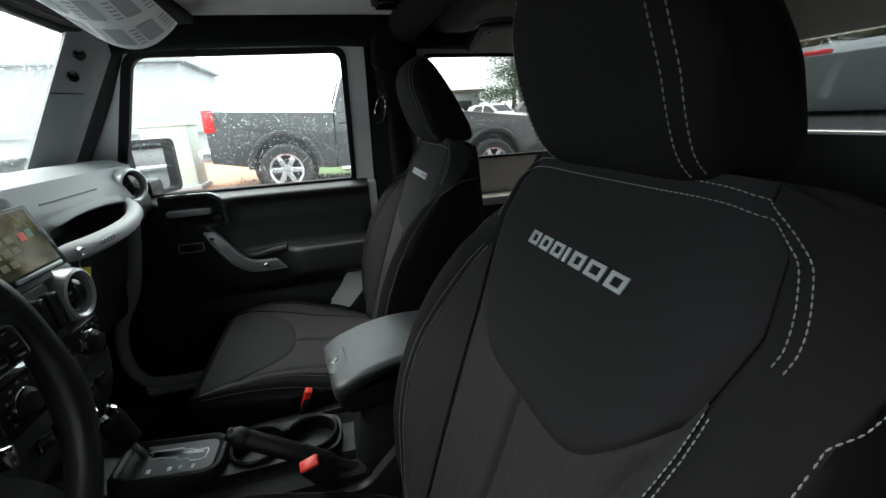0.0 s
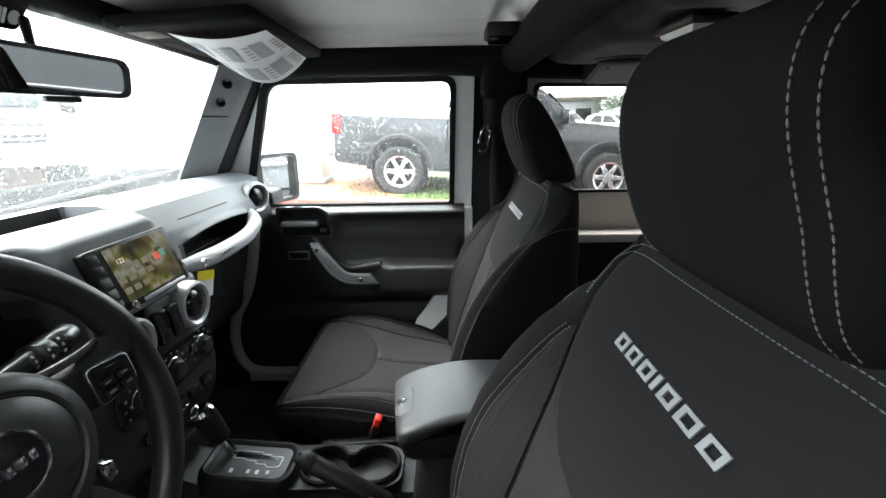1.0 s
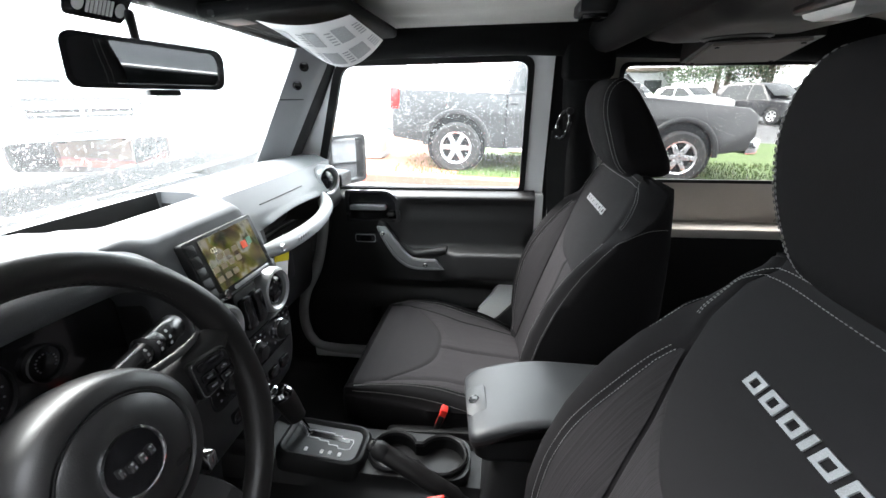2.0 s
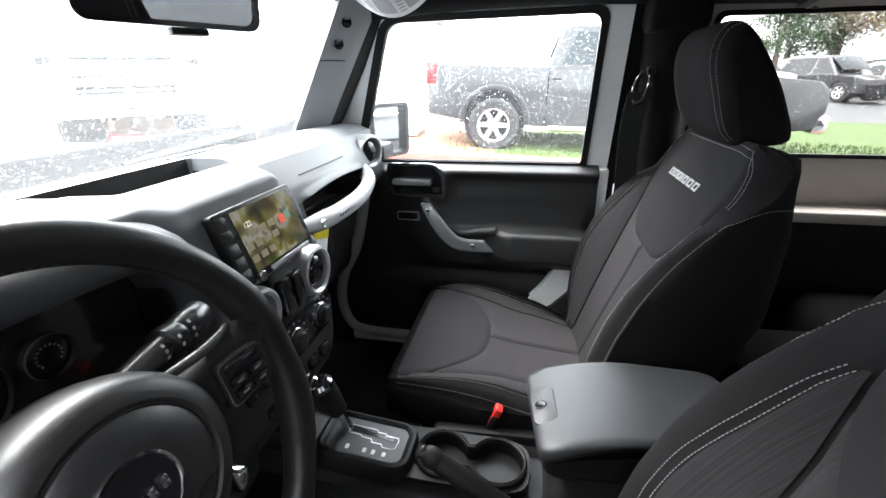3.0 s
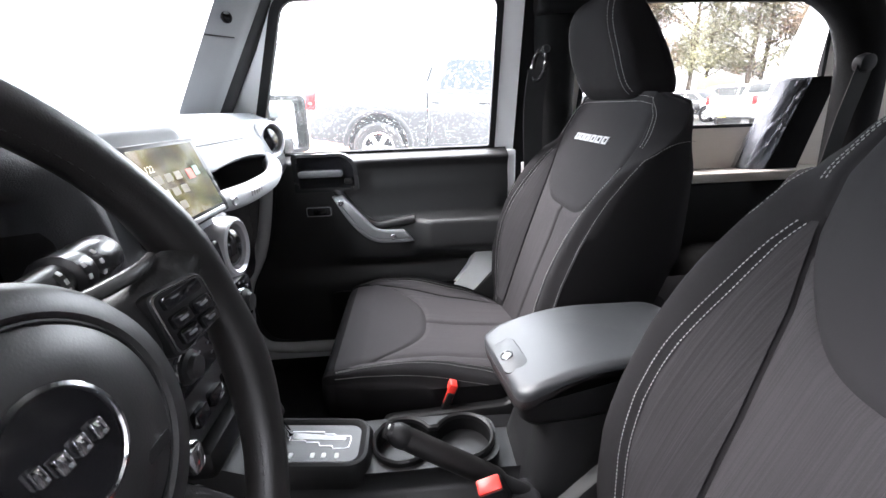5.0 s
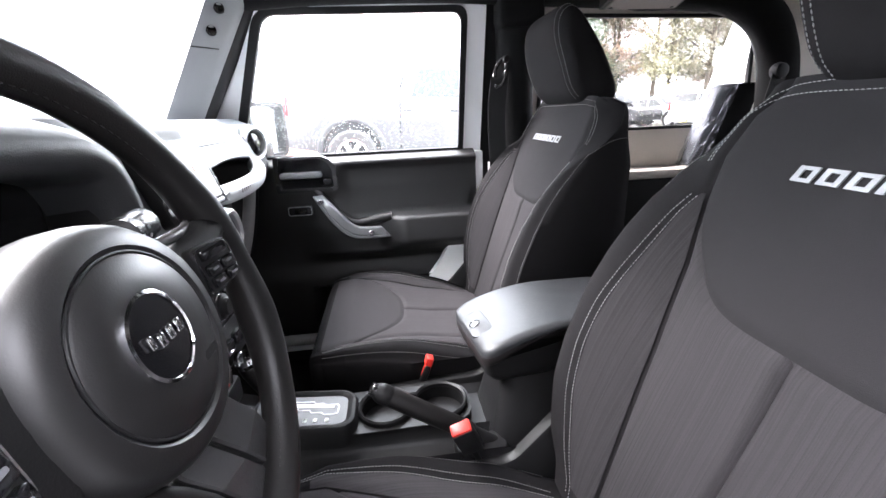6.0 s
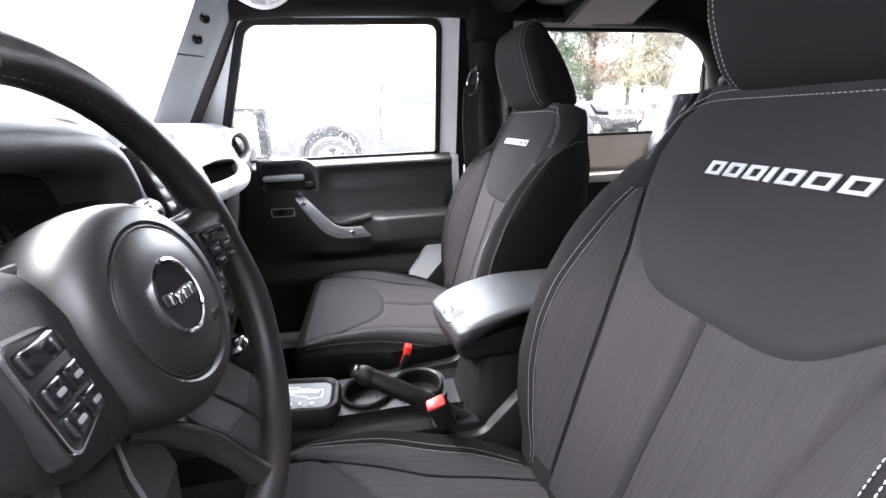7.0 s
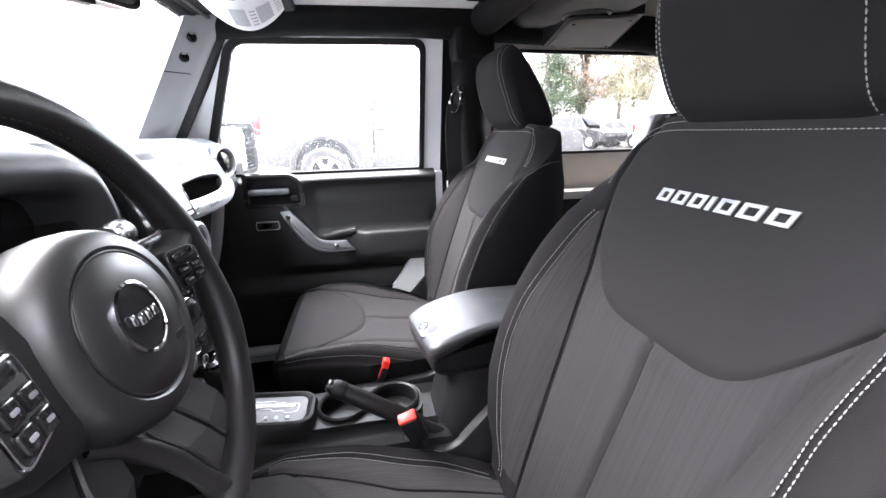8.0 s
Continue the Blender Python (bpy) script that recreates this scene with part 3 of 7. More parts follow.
# release handle in its bezel
M = frame_at((0, 0.664, 0), (1, 0, 0), (0, 0, 1))     # x along the car, y up, z towards the cabin
bez = corner_outline([(-0.712, 1.194), (-0.535, 1.194), (-0.535, 1.268), (-0.565, 1.298), (-0.712, 1.298)], [0.008, 0.01, 0.02, 0.02, 0.012], 4)
bin_ = corner_outline([(-0.702, 1.203), (-0.545, 1.203), (-0.547, 1.264), (-0.572, 1.290), (-0.700, 1.290)], [0.006, 0.008, 0.015, 0.015, 0.008], 4)
release = part("release_bezel", ring_plate(bez, bin_, 0.016, M @ Matrix.Translation((0, 0, -0.004))), STALK, door)
part("bezel_dish", plate(bin_, 0.004, M @ Matrix.Translation((0, 0, -0.002)), 0), GLOSSBLACK, release)
part("release_lever", rbox((-0.636, 0.650, 1.244), (0.12, 0.024, 0.018), 0.006), HANDLE, release, "silver-grey release lever")
part("lock_knob", rbox((-0.562, 0.651, 1.222), (0.022, 0.018, 0.014), 0.004), BLACK, release)
sw = plate(rounded(0.074, 0.03, 0.007, 4, -0.655, 1.136), 0.008, M, 0.003)
switch = part("lock_switch", sw, BLACK, door)
part("switch_outline", ring_plate(rounded(0.070, 0.027, 0.006, 4, -0.655, 1.136), rounded(0.066, 0.023, 0.005, 4, -0.655, 1.136), 0.001, M @ Matrix.Translation((0, 0, 0.0075))), SILVER, switch, "thin bright outline")
part("switch_rocker", plate(rounded(0.036, 0.016, 0.004, 3, -0.652, 1.136), 0.006, M @ Matrix.Translation((0, 0, 0.007)), 0.002), GLOSSBLACK, switch)

# grey pull handle with two screws
upper = [(-0.582, 1.183), (-0.572, 1.174), (-0.552, 1.155), (-0.530, 1.130), (-0.510, 1.106), (-0.492, 1.090), (-0.470, 1.083), (-0.445, 1.081), (-0.428, 1.080), (-0.416, 1.079)]
lower = [(-0.611, 1.179), (-0.600, 1.165), (-0.580, 1.136), (-0.558, 1.104), (-0.536, 1.078), (-0.510, 1.058), (-0.482, 1.048), (-0.448, 1.046), (-0.414, 1.045), (-0.386, 1.045)]
depth = [0.640, 0.626, 0.612, 0.606, 0.605, 0.606, 0.608, 0.610, 0.613, 0.617]
rings = []
for (ax, az), (bx, bz), dy in zip(upper, lower, depth):
    a, b = Vector((ax, dy, az)), Vector((bx, dy, bz))
    rings.append([a.lerp(b, f) + Vector((0, h, 0)) for f, h in ((0.0, 0.016), (0.0, 0.003), (0.10, 0.0), (0.62, -0.001), (0.70, 0.0015), (0.78, -0.0005), (0.93, 0.0), (1.0, 0.004), (1.0, 0.016))])
dense = []
for ring in zip(*[spline(list(line), 4) for line in zip(*rings)]):
    dense.append(list(ring))
handle = part("pull_handle", loft(dense), HANDLE, door, "silver-grey pull handle", 30)
for c in ((-0.584, 0.6165, 1.166), (-0.446, 0.6085, 1.065)):
    m = frame_at(c, (1, 0, 0), (0, 0, 1))
    if m.col[2].y > 0:
        m = m @ Matrix.Rotation(math.pi, 4, "X")
    part("screw", lathe([(0.0078, -0.004), (0.0078, 0.0015), (0.0062, 0.003), (0.0042, 0.003), (0.0038, 0.0005), (0.0005, 0.0005)], m, 16), CHROME, handle, "round screw head")
path = spline([(-0.60, 0.665, 1.195), (-0.575, 0.655, 1.165), (-0.535, 0.65, 1.115), (-0.49, 0.648, 1.09), (-0.43, 0.645, 1.098), (-0.38, 0.64, 1.106)], 6)
part("handle_surround", tube(path, 0.014, 10), DOORBLACK, door)

# outer mirror
mirror = thing("door_mirror", (-0.74, 0.83, 1.30), "black door mirror with wet glass outside the passenger window", "mirror")
m = frame_at((-0.775, 0.83, 1.372), (0.48, 1, 0), (0, 0, 1))
shape = corner_outline([(-0.085, -0.085), (0.085, -0.085), (0.09, 0.085), (-0.085, 0.085)], 0.025, 5)
rim = corner_outline([(-0.073, -0.073), (0.071, -0.073), (0.076, 0.073), (-0.073, 0.073)], 0.02, 5)
sgn = 1 if (m.col[2].x > 0) else -1
mm = m if sgn == 1 else m @ Matrix.Rotation(math.pi, 4, "Y")
part("rim", ring_plate(shape, rim, 0.03, mm), RUBBER, mirror)
part("shell", plate(shape, 0.09, mm @ Matrix.Translation((0, 0, -0.09)), 0), BLACK, mirror)
part("glass", plate(rim, 0.004, mm @ Matrix.Translation((0, 0, 0.008)), 0), MIRROR, mirror, "reflecting mirror glass")
part("arm", rbox((-0.765, 0.765, 1.315), (0.05, 0.10, 0.05), 0.012), BLACK, mirror)

# belt on the post
belt = thing("seat_belt", (-0.03, 0.60, 0.9), "black seat belt hanging from a pivoting ring on the post", "seat belt")
m = frame_at((-0.05, 0.583, 1.50), (0.25, 0.2, 0.95), (1, -0.6, 0))
ringp = [m @ Vector((0.038 * math.cos(a), 0.016 * math.sin(a), 0)) for a in span(0, 2 * math.pi, 24)[:-1]]
part("guide_ring", tube(ringp, 0.0055, 8, closed=True), STALK, belt, "black belt guide")
part("pivot_bolt", lathe([(0.010, -0.01), (0.010, 0.003), (0.007, 0.006), (0.001, 0.006)], frame_at((-0.035, 0.580, 1.535), (1, 0, 0.2), (0, 0, 1)), 16), BLACK, belt)
strap = spline([(-0.055, 0.578, 1.49), (-0.06, 0.592, 1.40), (-0.05, 0.615, 1.25), (-0.03, 0.64, 1.0), (-0.02, 0.65, 0.80)], 6)
bm = loft([[p + Vector((dx, dy, 0)) for dx, dy in ((-0.024, -0.002), (0.024, -0.010), (0.024, -0.008), (-0.024, 0.0))] for p in strap])
part("webbing", bm, WEBBING, belt)
# stowed tongue and pale anchor cover beside the seat
cover = thing("belt_anchor_cover", (-0.17, 0.60, 0.90), "pale plastic belt anchor cover beside the seat", "trim")
bm = loft([[Vector((x0 + dx, y0 + dy, z)) for dx, dy in ((-0.05, 0.0), (0.04, 0.0), (0.05, 0.03), (-0.05, 0.03))] for x0, y0, z in ((-0.235, 0.615, 0.85), (-0.225, 0.62, 0.90), (-0.185, 0.625, 0.95), (-0.15, 0.635, 1.01))])
part("cover", bm, WHITEPLASTIC, cover)

# overhead speaker bar with a dome lamp
bar = thing("speaker_bar", (0.2, 0, 1.70), "dark overhead speaker bar with a dome lamp", "speaker bar")


def bar_z(x, y):
    e = min(smooth(0.02, 0.12, x), smooth(0.38, 0.28, x))
    return 1.735 - 0.065 * e * (1 - 0.35 * smooth(0.35, 0.55, abs(y))) + 0.012 * smooth(0.12, 0.05, abs(y))


bm = grid(lambda y, x: Vector((x + 0.03 * (abs(y) / 0.55) ** 2, y, bar_z(x, y))), span(-0.56, 0.56, 70), span(0.03, 0.38, 40))
part("bar_body", bm, OVERHEAD, bar)
for s in (1, -1):
    m = frame_at((0.21, s * 0.30, 1.672), (1, 0, 0), (0, -1, 0))
    bm = lathe([(0.06, -0.012), (0.058, 0.004), (0.051, 0.007), (0.047, 0.002), (0.02, -0.003), (0.002, -0.003)], m, 32)
    part("speaker", bm, BLACK, bar, "round black speaker grille")
    foot = [(0.165, 0.305, 1.664), (0.330, 0.250, 1.664), (0.425, 0.545, 1.645), (0.205, 0.540, 1.643)]
    wedge = loft([[Vector((x, s * y, 1.71)) for x, y, z in foot], [Vector((x, s * y, z)) for x, y, z in foot]])
    part("cover_base", wedge, OVERHEAD, bar)
    inset = [Vector(foot[0]).lerp(Vector(foot[2]), 0.06), Vector(foot[1]).lerp(Vector(foot[3]), 0.06), Vector(foot[2]).lerp(Vector(foot[0]), 0.06), Vector(foot[3]).lerp(Vector(foot[1]), 0.06)]
    bm = loft([[Vector((p.x, s * p.y, p.z - dz)) for p in inset] for dz in (0.0, 0.005)])
    cover_ = part("cover_plate", bm, COVER, bar, "brownish flat cover plate")
    for p in inset:
        c = p.lerp((inset[0] + inset[2]) / 2, 0.12)
        part("cover_screw", lathe([(0.0045, -0.003), (0.0045, 0.002), (0.001, 0.002)], frame_at((c.x, s * c.y, c.z - 0.005), (1, 0, 0), (0, -1, 0)), 12), BLACK, cover_)
part("dome_lamp", loft([[Vector((0.19 + 0.024 * sx * k, 0.045 * sy * k, 1.668 - h)) for sx, sy in ((1, 1), (-1, 1), (-1, -1), (1, -1))] for k, h in ((1.0, 0), (0.94, 0.006), (0.7, 0.011))]), WHITEPLASTIC, bar, "unlit dome lamp lens")
part("lamp_bezel", rbox((0.19, 0, 1.673), (0.065, 0.11, 0.012), 0.005), BLACK, bar)

# sun visor with a printed warning sheet
visor = thing("sun_visor", (-0.66, 0.33, 1.72), "dark sun visor folded up with a printed paper label", "sun visor")
vm = Matrix.Rotation(radians(-3), 3, "Y")
part("visor_board", rbox((-0.605, 0.31, 1.722), (0.25, 0.42, 0.024), 0.011, vm, 3), PADDING, visor)
part("vanity_mirror", rbox((-0.675, 0.24, 1.711), (0.07, 0.13, 0.006), 0.002, vm), MIRROR, visor, "small vanity mirror")
part("mirror_lid", rbox((-0.69, 0.16, 1.709), (0.05, 0.06, 0.008), 0.003, vm), DASHDARK, visor)
part("visor_rod", tube([(-0.70, 0.10, 1.712), (-0.70, 0.56, 1.706)], 0.006, 8), BLACK, visor)


def sheet(u, v, up=0.0):
    """A drooping paper sheet hung from the visor."""
    low = Vector((-0.650, 0.320, 1.687)).lerp(Vector((-0.498, 0.437, 1.703)), u)
    high = Vector((-0.65, 0.15, 1.706)).lerp(Vector((-0.482, 0.165, 1.711)), u)
    p = low.lerp(high, v)
    return p - Vector((0, 0, (0.052 * (1 - v) + 0.012 * v) * math.sin(math.pi * u) ** 0.9 + up))


bm = grid(lambda u, v: sheet(u, v), span(0, 1, 16), span(0, 1, 10))
label = part("warning_label", bm, PAPER, visor, "white printed paper sheet")
bm = bmesh.new()
rnd = random.Random(7)
for i in range(3):
    for j in range(2):
        u0, v0 = 0.08 + 0.31 * i, 0.1 + 0.45 * j
        grid(lambda u, v: sheet(u, v, 0.0012), span(u0, u0 + 0.13 + 0.08 * rnd.random(), 3), span(v0, v0 + 0.3, 3), bm)
        for k in range(5):
            grid(lambda u, v: sheet(u, v, 0.0012), span(u0 + 0.22, u0 + 0.29, 2), span(v0 + 0.06 * k, v0 + 0.06 * k + 0.025, 1), bm)
part("print", bm, PRINT, label, "grey printed pictures and lines")

# rear-view mirror
rv = thing("rear_view_mirror", (-0.68, 0.0, 1.60), "black rear-view mirror on a windscreen stem", "mirror")
m = frame_at((-0.682, -0.075, 1.620), (0.42, 0.78, -0.02), (0.118, 0, 1))
if m.col[2].x < 0:
    m = m @ Matrix.Rotation(math.pi, 4, "Y")
ol = corner_outline([(-0.094, -0.031), (0.094, -0.029), (0.096, 0.025), (-0.094, 0.033)], [0.016, 0.016, 0.018, 0.018], 5)
il = corner_outline([(-0.087, -0.025), (0.087, -0.023), (0.089, 0.019), (-0.087, 0.027)], [0.012, 0.012, 0.014, 0.015], 5)
part("housing", plate(ol, 0.035, m @ Matrix.Translation((0, 0, -0.035)), 0), BLACK, rv)
part("bezel", ring_plate(ol, il, 0.006, m), GLOSSBLACK, rv)
part("glass", plate(il, 0.003, m, 0), DIMMIRROR, rv, "dim mirror glass")
part("stem", tube([(-0.70, -0.07, 1.625), (-0.735, -0.03, 1.69), (-0.765, 0.0, 1.685)], 0.006, 10), BLACK, rv)
part("tab", rbox((-0.679, -0.068, 1.585), (0.04, 0.02, 0.008), 0.003, Matrix.Rotation(radians(60), 3, "Z")), BLACK, rv)
# black band with pale motif printed on the glass above the mirror
decal = thing("windscreen_decal", ws_m @ Vector((0, 0.36, 0.008)), "black printed patch with pale round and barred shapes on the windscreen", "decal")
dm = ws_m @ Matrix.Translation((-0.06, ws_len - 0.045, 0.006)) @ Matrix.Diagonal((0.66, 0.8, 1, 1))
part("patch", plate(corner_outline([(-0.075, -0.02), (0.06, -0.02), (0.075, 0.035), (-0.085, 0.035)], 0.01), 0.001, dm, 0), GLOSSBLACK, decal)
for x in (-0.048, 0.048):
    part("round_shape", plate([(x + 0.012 * math.cos(a), 0.002 + 0.012 * math.sin(a)) for a in span(0, 2 * math.pi, 16)[:-1]], 0.001, dm @ Matrix.Translation((0, 0, 0.001)), 0), MARK, decal)
for k in range(7):
    part("bar_shape", plate(rounded(0.006, 0.026, 0.002, 2, -0.027 + 0.009 * k, 0.002), 0.001, dm @ Matrix.Translation((0, 0, 0.001)), 0), MARK, decal)


# ---------------------------------------------------------------- front seats
SEAT_Y = 0.378
US = 0.62          # share of the half width inside the seams


def back_half(z):
    return float(np.interp(z, [0.86, 0.92, 0.98, 1.06, 1.15, 1.22, 1.29, 1.35, 1.38, 1.40], [0.205, 0.233, 0.245, 0.252, 0.252, 0.249, 0.243, 0.236, 0.222, 0.205]))


def back_seam(z):
    return float(np.interp(z, [0.86, 1.0, 1.12, 1.22, 1.29, 1.34, 1.385, 1.41], [0.108, 0.120, 0.134, 0.152, 0.176, 0.186, 0.176, 0.152]))


def back_front(z):
    return 0.40 * (z - 1.33) + 0.018 - 0.012 * math.sin(math.pi * min(1, max(0, (z - 0.9) / 0.5)))


def bolster(z):
    """How far the side edge stands before the middle; above the bolsters the shoulders fall back."""
    return float(np.interp(z, [0.86, 0.90, 0.95, 1.03, 1.10, 1.17, 1.22, 1.25, 1.288, 1.312, 1.335, 1.36, 1.40], [0.0, 0.008, 0.030, 0.052, 0.060, 0.060, 0.053, 0.045, 0.028, 0.006, -0.022, -0.036, -0.042]))


VS = 0.56


def back_point(u, v, lift=0.0):
    """The front of the backrest; u across from -1 to 1, v upwards from 0 to 1."""
    a = min(1.0, abs(u) / US)
    edge = 1.186 + 0.088 * a**5
    z = 0.87 + (edge - 0.87) * v / VS if v < VS else edge + (1.424 - 0.024 * smooth(0.42, 1.0, abs(u)) ** 2 - edge) * (v - VS) / (1 - VS)
    ys = back_seam(z)
    if abs(u) <= US:
        y = ys * abs(u) / US
        x = back_front(z) + 0.010 * (1 - a * a) * smooth(1.25, 1.1, z) - 0.004 * (1 - a * a) * smooth(1.2, 1.3, z)
        d = (1 - a) * ys
        groove = 0.0060 * math.exp(-((d / 0.005) ** 2))
        groove += 0.004 * math.exp(-(((z - edge) / 0.006) ** 2))
        if z < edge:
            groove += 0.0085 * math.exp(-((y / 0.0042) ** 2))
        x += groove
    else:
        t = (abs(u) - US) / (1 - US)
        w = back_half(z)
        y = ys + (w - ys) * t ** 0.85
        f = math.sin(math.pi / 2 * min(1, t / 0.75)) - 0.12 * smooth(0.75, 1.0, t)
        b = bolster(z)
        x = back_front(z) - (b * f if b > 0 else b * t**1.6) + 0.004 * math.exp(-((t * 0.09 / 0.006) ** 2)) + 0.012 * smooth(0.7, 1.0, t) ** 2 * smooth(1.33, 1.28, z)
    return Vector((x - lift, math.copysign(y, u) + SEAT_Y, z))


def seat_cross(x):
    return float(np.interp(x, [-0.56, -0.5, -0.4, -0.3, -0.1], [0.932, 0.936, 0.922, 0.904, 0.885]))


def cush_half(x):
    return float(np.interp(x, [-0.57, -0.545, -0.50, -0.4, -0.25, -0.08], [0.214, 0.226, 0.240, 0.25, 0.25, 0.235]))


def cush_seam(x):
    return float(np.interp(x, [-0.57, -0.5, -0.42, -0.33, -0.08], [0.205, 0.196, 0.174, 0.150, 0.135]))


CS = 0.55


def cush_point(u, v, lift=0.0):
    """The top of the cushion; v runs from the rear (0) to the front (1)."""
    a = min(1.0, abs(u) / US)
    edge = -0.368 - 0.115 * a**3
    x = -0.085 + (edge + 0.085) * v / CS if v < CS else edge + (-0.553 - edge) * (v - CS) / (1 - CS)
    ys = cush_seam(x)
    rise = 0.033 * math.exp(-(((x + 0.38) / 0.155) ** 2)) - 0.013 - 0.034 * smooth(-0.27, -0.09, x)
    if abs(u) <= US:
        y = ys * abs(u) / US
        z = seat_cross(x) + rise * 0.35 * a**2.5
        d = (1 - a) * ys
        z -= 0.005 * math.exp(-((d / 0.006) ** 2)) + 0.004 * math.exp(-(((x - edge) / 0.006) ** 2))
        if x > edge:
            z -= 0.0075 * math.exp(-((y / 0.0045) ** 2))
    else:
        t = (abs(u) - US) / (1 - US)
        y = ys + (cush_half(x) - ys) * t ** 0.85
        f = math.sin(math.pi / 2 * min(1, t / 0.6)) if t < 0.6 else math.cos(math.pi / 2 * (t - 0.6) / 0.4 * 0.7)
        z = seat_cross(x) + rise * (0.35 + 0.65 * f) - 0.02 * smooth(0.6, 1.0, t) ** 2 - 0.004 * math.exp(-((t * 0.09 / 0.006) ** 2))
    return Vector((x, math.copysign(y, u) + SEAT_Y, z + lift))


def shoulder(y):
    """The height of the backrest's rounded top."""
    return 1.420 - 0.040 * smooth(0.15, 0.26, abs(y)) ** 2


SEAM = ((0.735, 0.02), (0.75, 0.10), (0.785, 0.26), (0.79, 0.36), (0.765, 0.44), (0.725, 0.51), (0.645, 0.625))


def build_seat():
    seat = thing("front_seat", (-0.3, SEAT_Y, 0.60), "black fabric front seat with ribbed inserts and grey double stitching", "car seat", "front seats")
    full = span(-1, -US, 24) + span(-US, US, 46)[1:-1] + span(US, 1, 24)
    # backrest body
    rings = []
    for v in span(0, 1, 60):
        ring = [back_point(u, v, -0.003 if abs(u) < US else 0) for u in full]
        z = ring[0].z
        xf, w = back_front(z), back_half(z)
        xe = ring[0].x
        th = min(0.185, 0.116 - xf)
        top = smooth(1.28, 1.36, z)
        side = ((0.10, 1.008, 0.12), (0.28, 1.015, 0.28), (0.5, 1.0, 0.36), (0.75, 0.97, 0.25), (0.92, 0.90, 0.0), (1.0, 0.78, -0.2), (1.03, 0.55, -0.3), (1.04, 0.22, -0.3))
        for sgn, run in ((1, side), (-1, side[::-1])):
            for q, k, h in run:
                yk = w * (k - 0.10 * top * smooth(0.0, 0.5, q))
                ring.append(Vector((xe + (xf + th - xe) * q, SEAT_Y + sgn * yk, z + (shoulder(yk) - z) * h * top)))
        rings.append(ring)
    last = rings[-1]
    cx = 0.068
    for f in (0.12, 0.3, 0.55, 0.8, 0.97):
        ring = []
        for p in last:
            y = (p.y - SEAT_Y) * (1 - 0.10 * f)
            ring.append(Vector((p.x + (cx - p.x) * f, SEAT_Y + y, p.z + (shoulder(y) - p.z) * math.sin(math.pi / 2 * f))))
        rings.append(ring)
    back = part("backrest", loft(rings), FABRIC, seat, "black fabric backrest with padded bolsters", 60)
    up = span(-US, US, 60)
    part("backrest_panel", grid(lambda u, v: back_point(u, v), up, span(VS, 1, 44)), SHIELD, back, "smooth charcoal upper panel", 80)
    for a, b in ((-US, 0), (0, US)):
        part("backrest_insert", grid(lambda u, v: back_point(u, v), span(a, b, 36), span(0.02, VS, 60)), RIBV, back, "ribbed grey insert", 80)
    for s in (1, -1):
        def inner(q, v):
            e = float(np.interp(v, [p[1] for p in SEAM[:7]], [p[0] for p in SEAM[:7]]))
            return back_point(s * (US + 0.004 + (e - US - 0.008) * q), v, 0.0024)
        part("bolster_insert", grid(inner, span(0, 1, 12) if s > 0 else span(1, 0, 12), span(0.04, 0.63, 50)), RIBV, back, "ribbed grey bolster facing", 80)
    # embroidery: seven plain slanted shapes
    for c, w, hollow in ((0.074, 0.0195, 1), (0.049, 0.0195, 1), (0.0240, 0.0195, 1), (0.0065, 0.0062, 0), (-0.0130, 0.0205, 1), (-0.041, 0.0235, 1), (-0.071, 0.0225, 1)):
        def at(px, py):
            yy, z = c - px - 0.25 * py, 1.334 + py
            return Vector((back_front(z) - 0.0045, SEAT_Y - 0.002 + yy, z))
        h = 0.0070
        o = [(-w / 2, -h), (w / 2, -h), (w / 2, h), (-w / 2, h)]
        i = [(-w / 2 + 0.0058, -h + 0.0032), (w / 2 - 0.0052, -h + 0.0032), (w / 2 - 0.0052, h - 0.0032), (-w / 2 + 0.0058, h - 0.0032)]
        lift = Vector((-0.0016, 0, 0.0006))
        if hollow:
            bm = loft([[at(*p) for p in i], [at(*p) for p in o], [at(*p) + lift for p in o], [at(*p) + lift for p in i], [at(*p) for p in i]], cap=False)
        else:
            bm = loft([[at(*p) for p in o], [at(*p) + lift for p in o]])
        part("embroidered_shape", bm, LOGO, back, "silver embroidered plain shape")
    # double stitching
    bm = bmesh.new()
    for s in (1, -1):
        run = [back_point(s * 0.988, v, 0.0008) for v in span(0.12, 0.70, 40)]
        stitches(run[:-2], bm=bm)
        xe = back_point(1, 0.70).x
        wrap = [run[-3], run[-2], run[-1]]
        for q, k in ((0.10, 1.010), (0.19, 1.014), (0.28, 1.017), (0.39, 1.017), (0.5, 1.017), (0.62, 1.011), (0.75, 1.003)):
            z = run[-1].z + 0.028 * math.sin(math.pi / 2 * min(1, q / 0.6))
            wrap.append(Vector((xe + (0.116 - xe) * q, SEAT_Y + s * (back_half(z) * k + 0.001), z)))
        stitches(spline(wrap, 3), bm=bm)
        for k in (0, 1):
            line = spline([(u + 0.03 * k, v + 0.004 * k, 0) for u, v in SEAM], 6)
            stitches([back_point(s * min(0.995, p.x), p.y, 0.0030) for p in line], bm=bm)
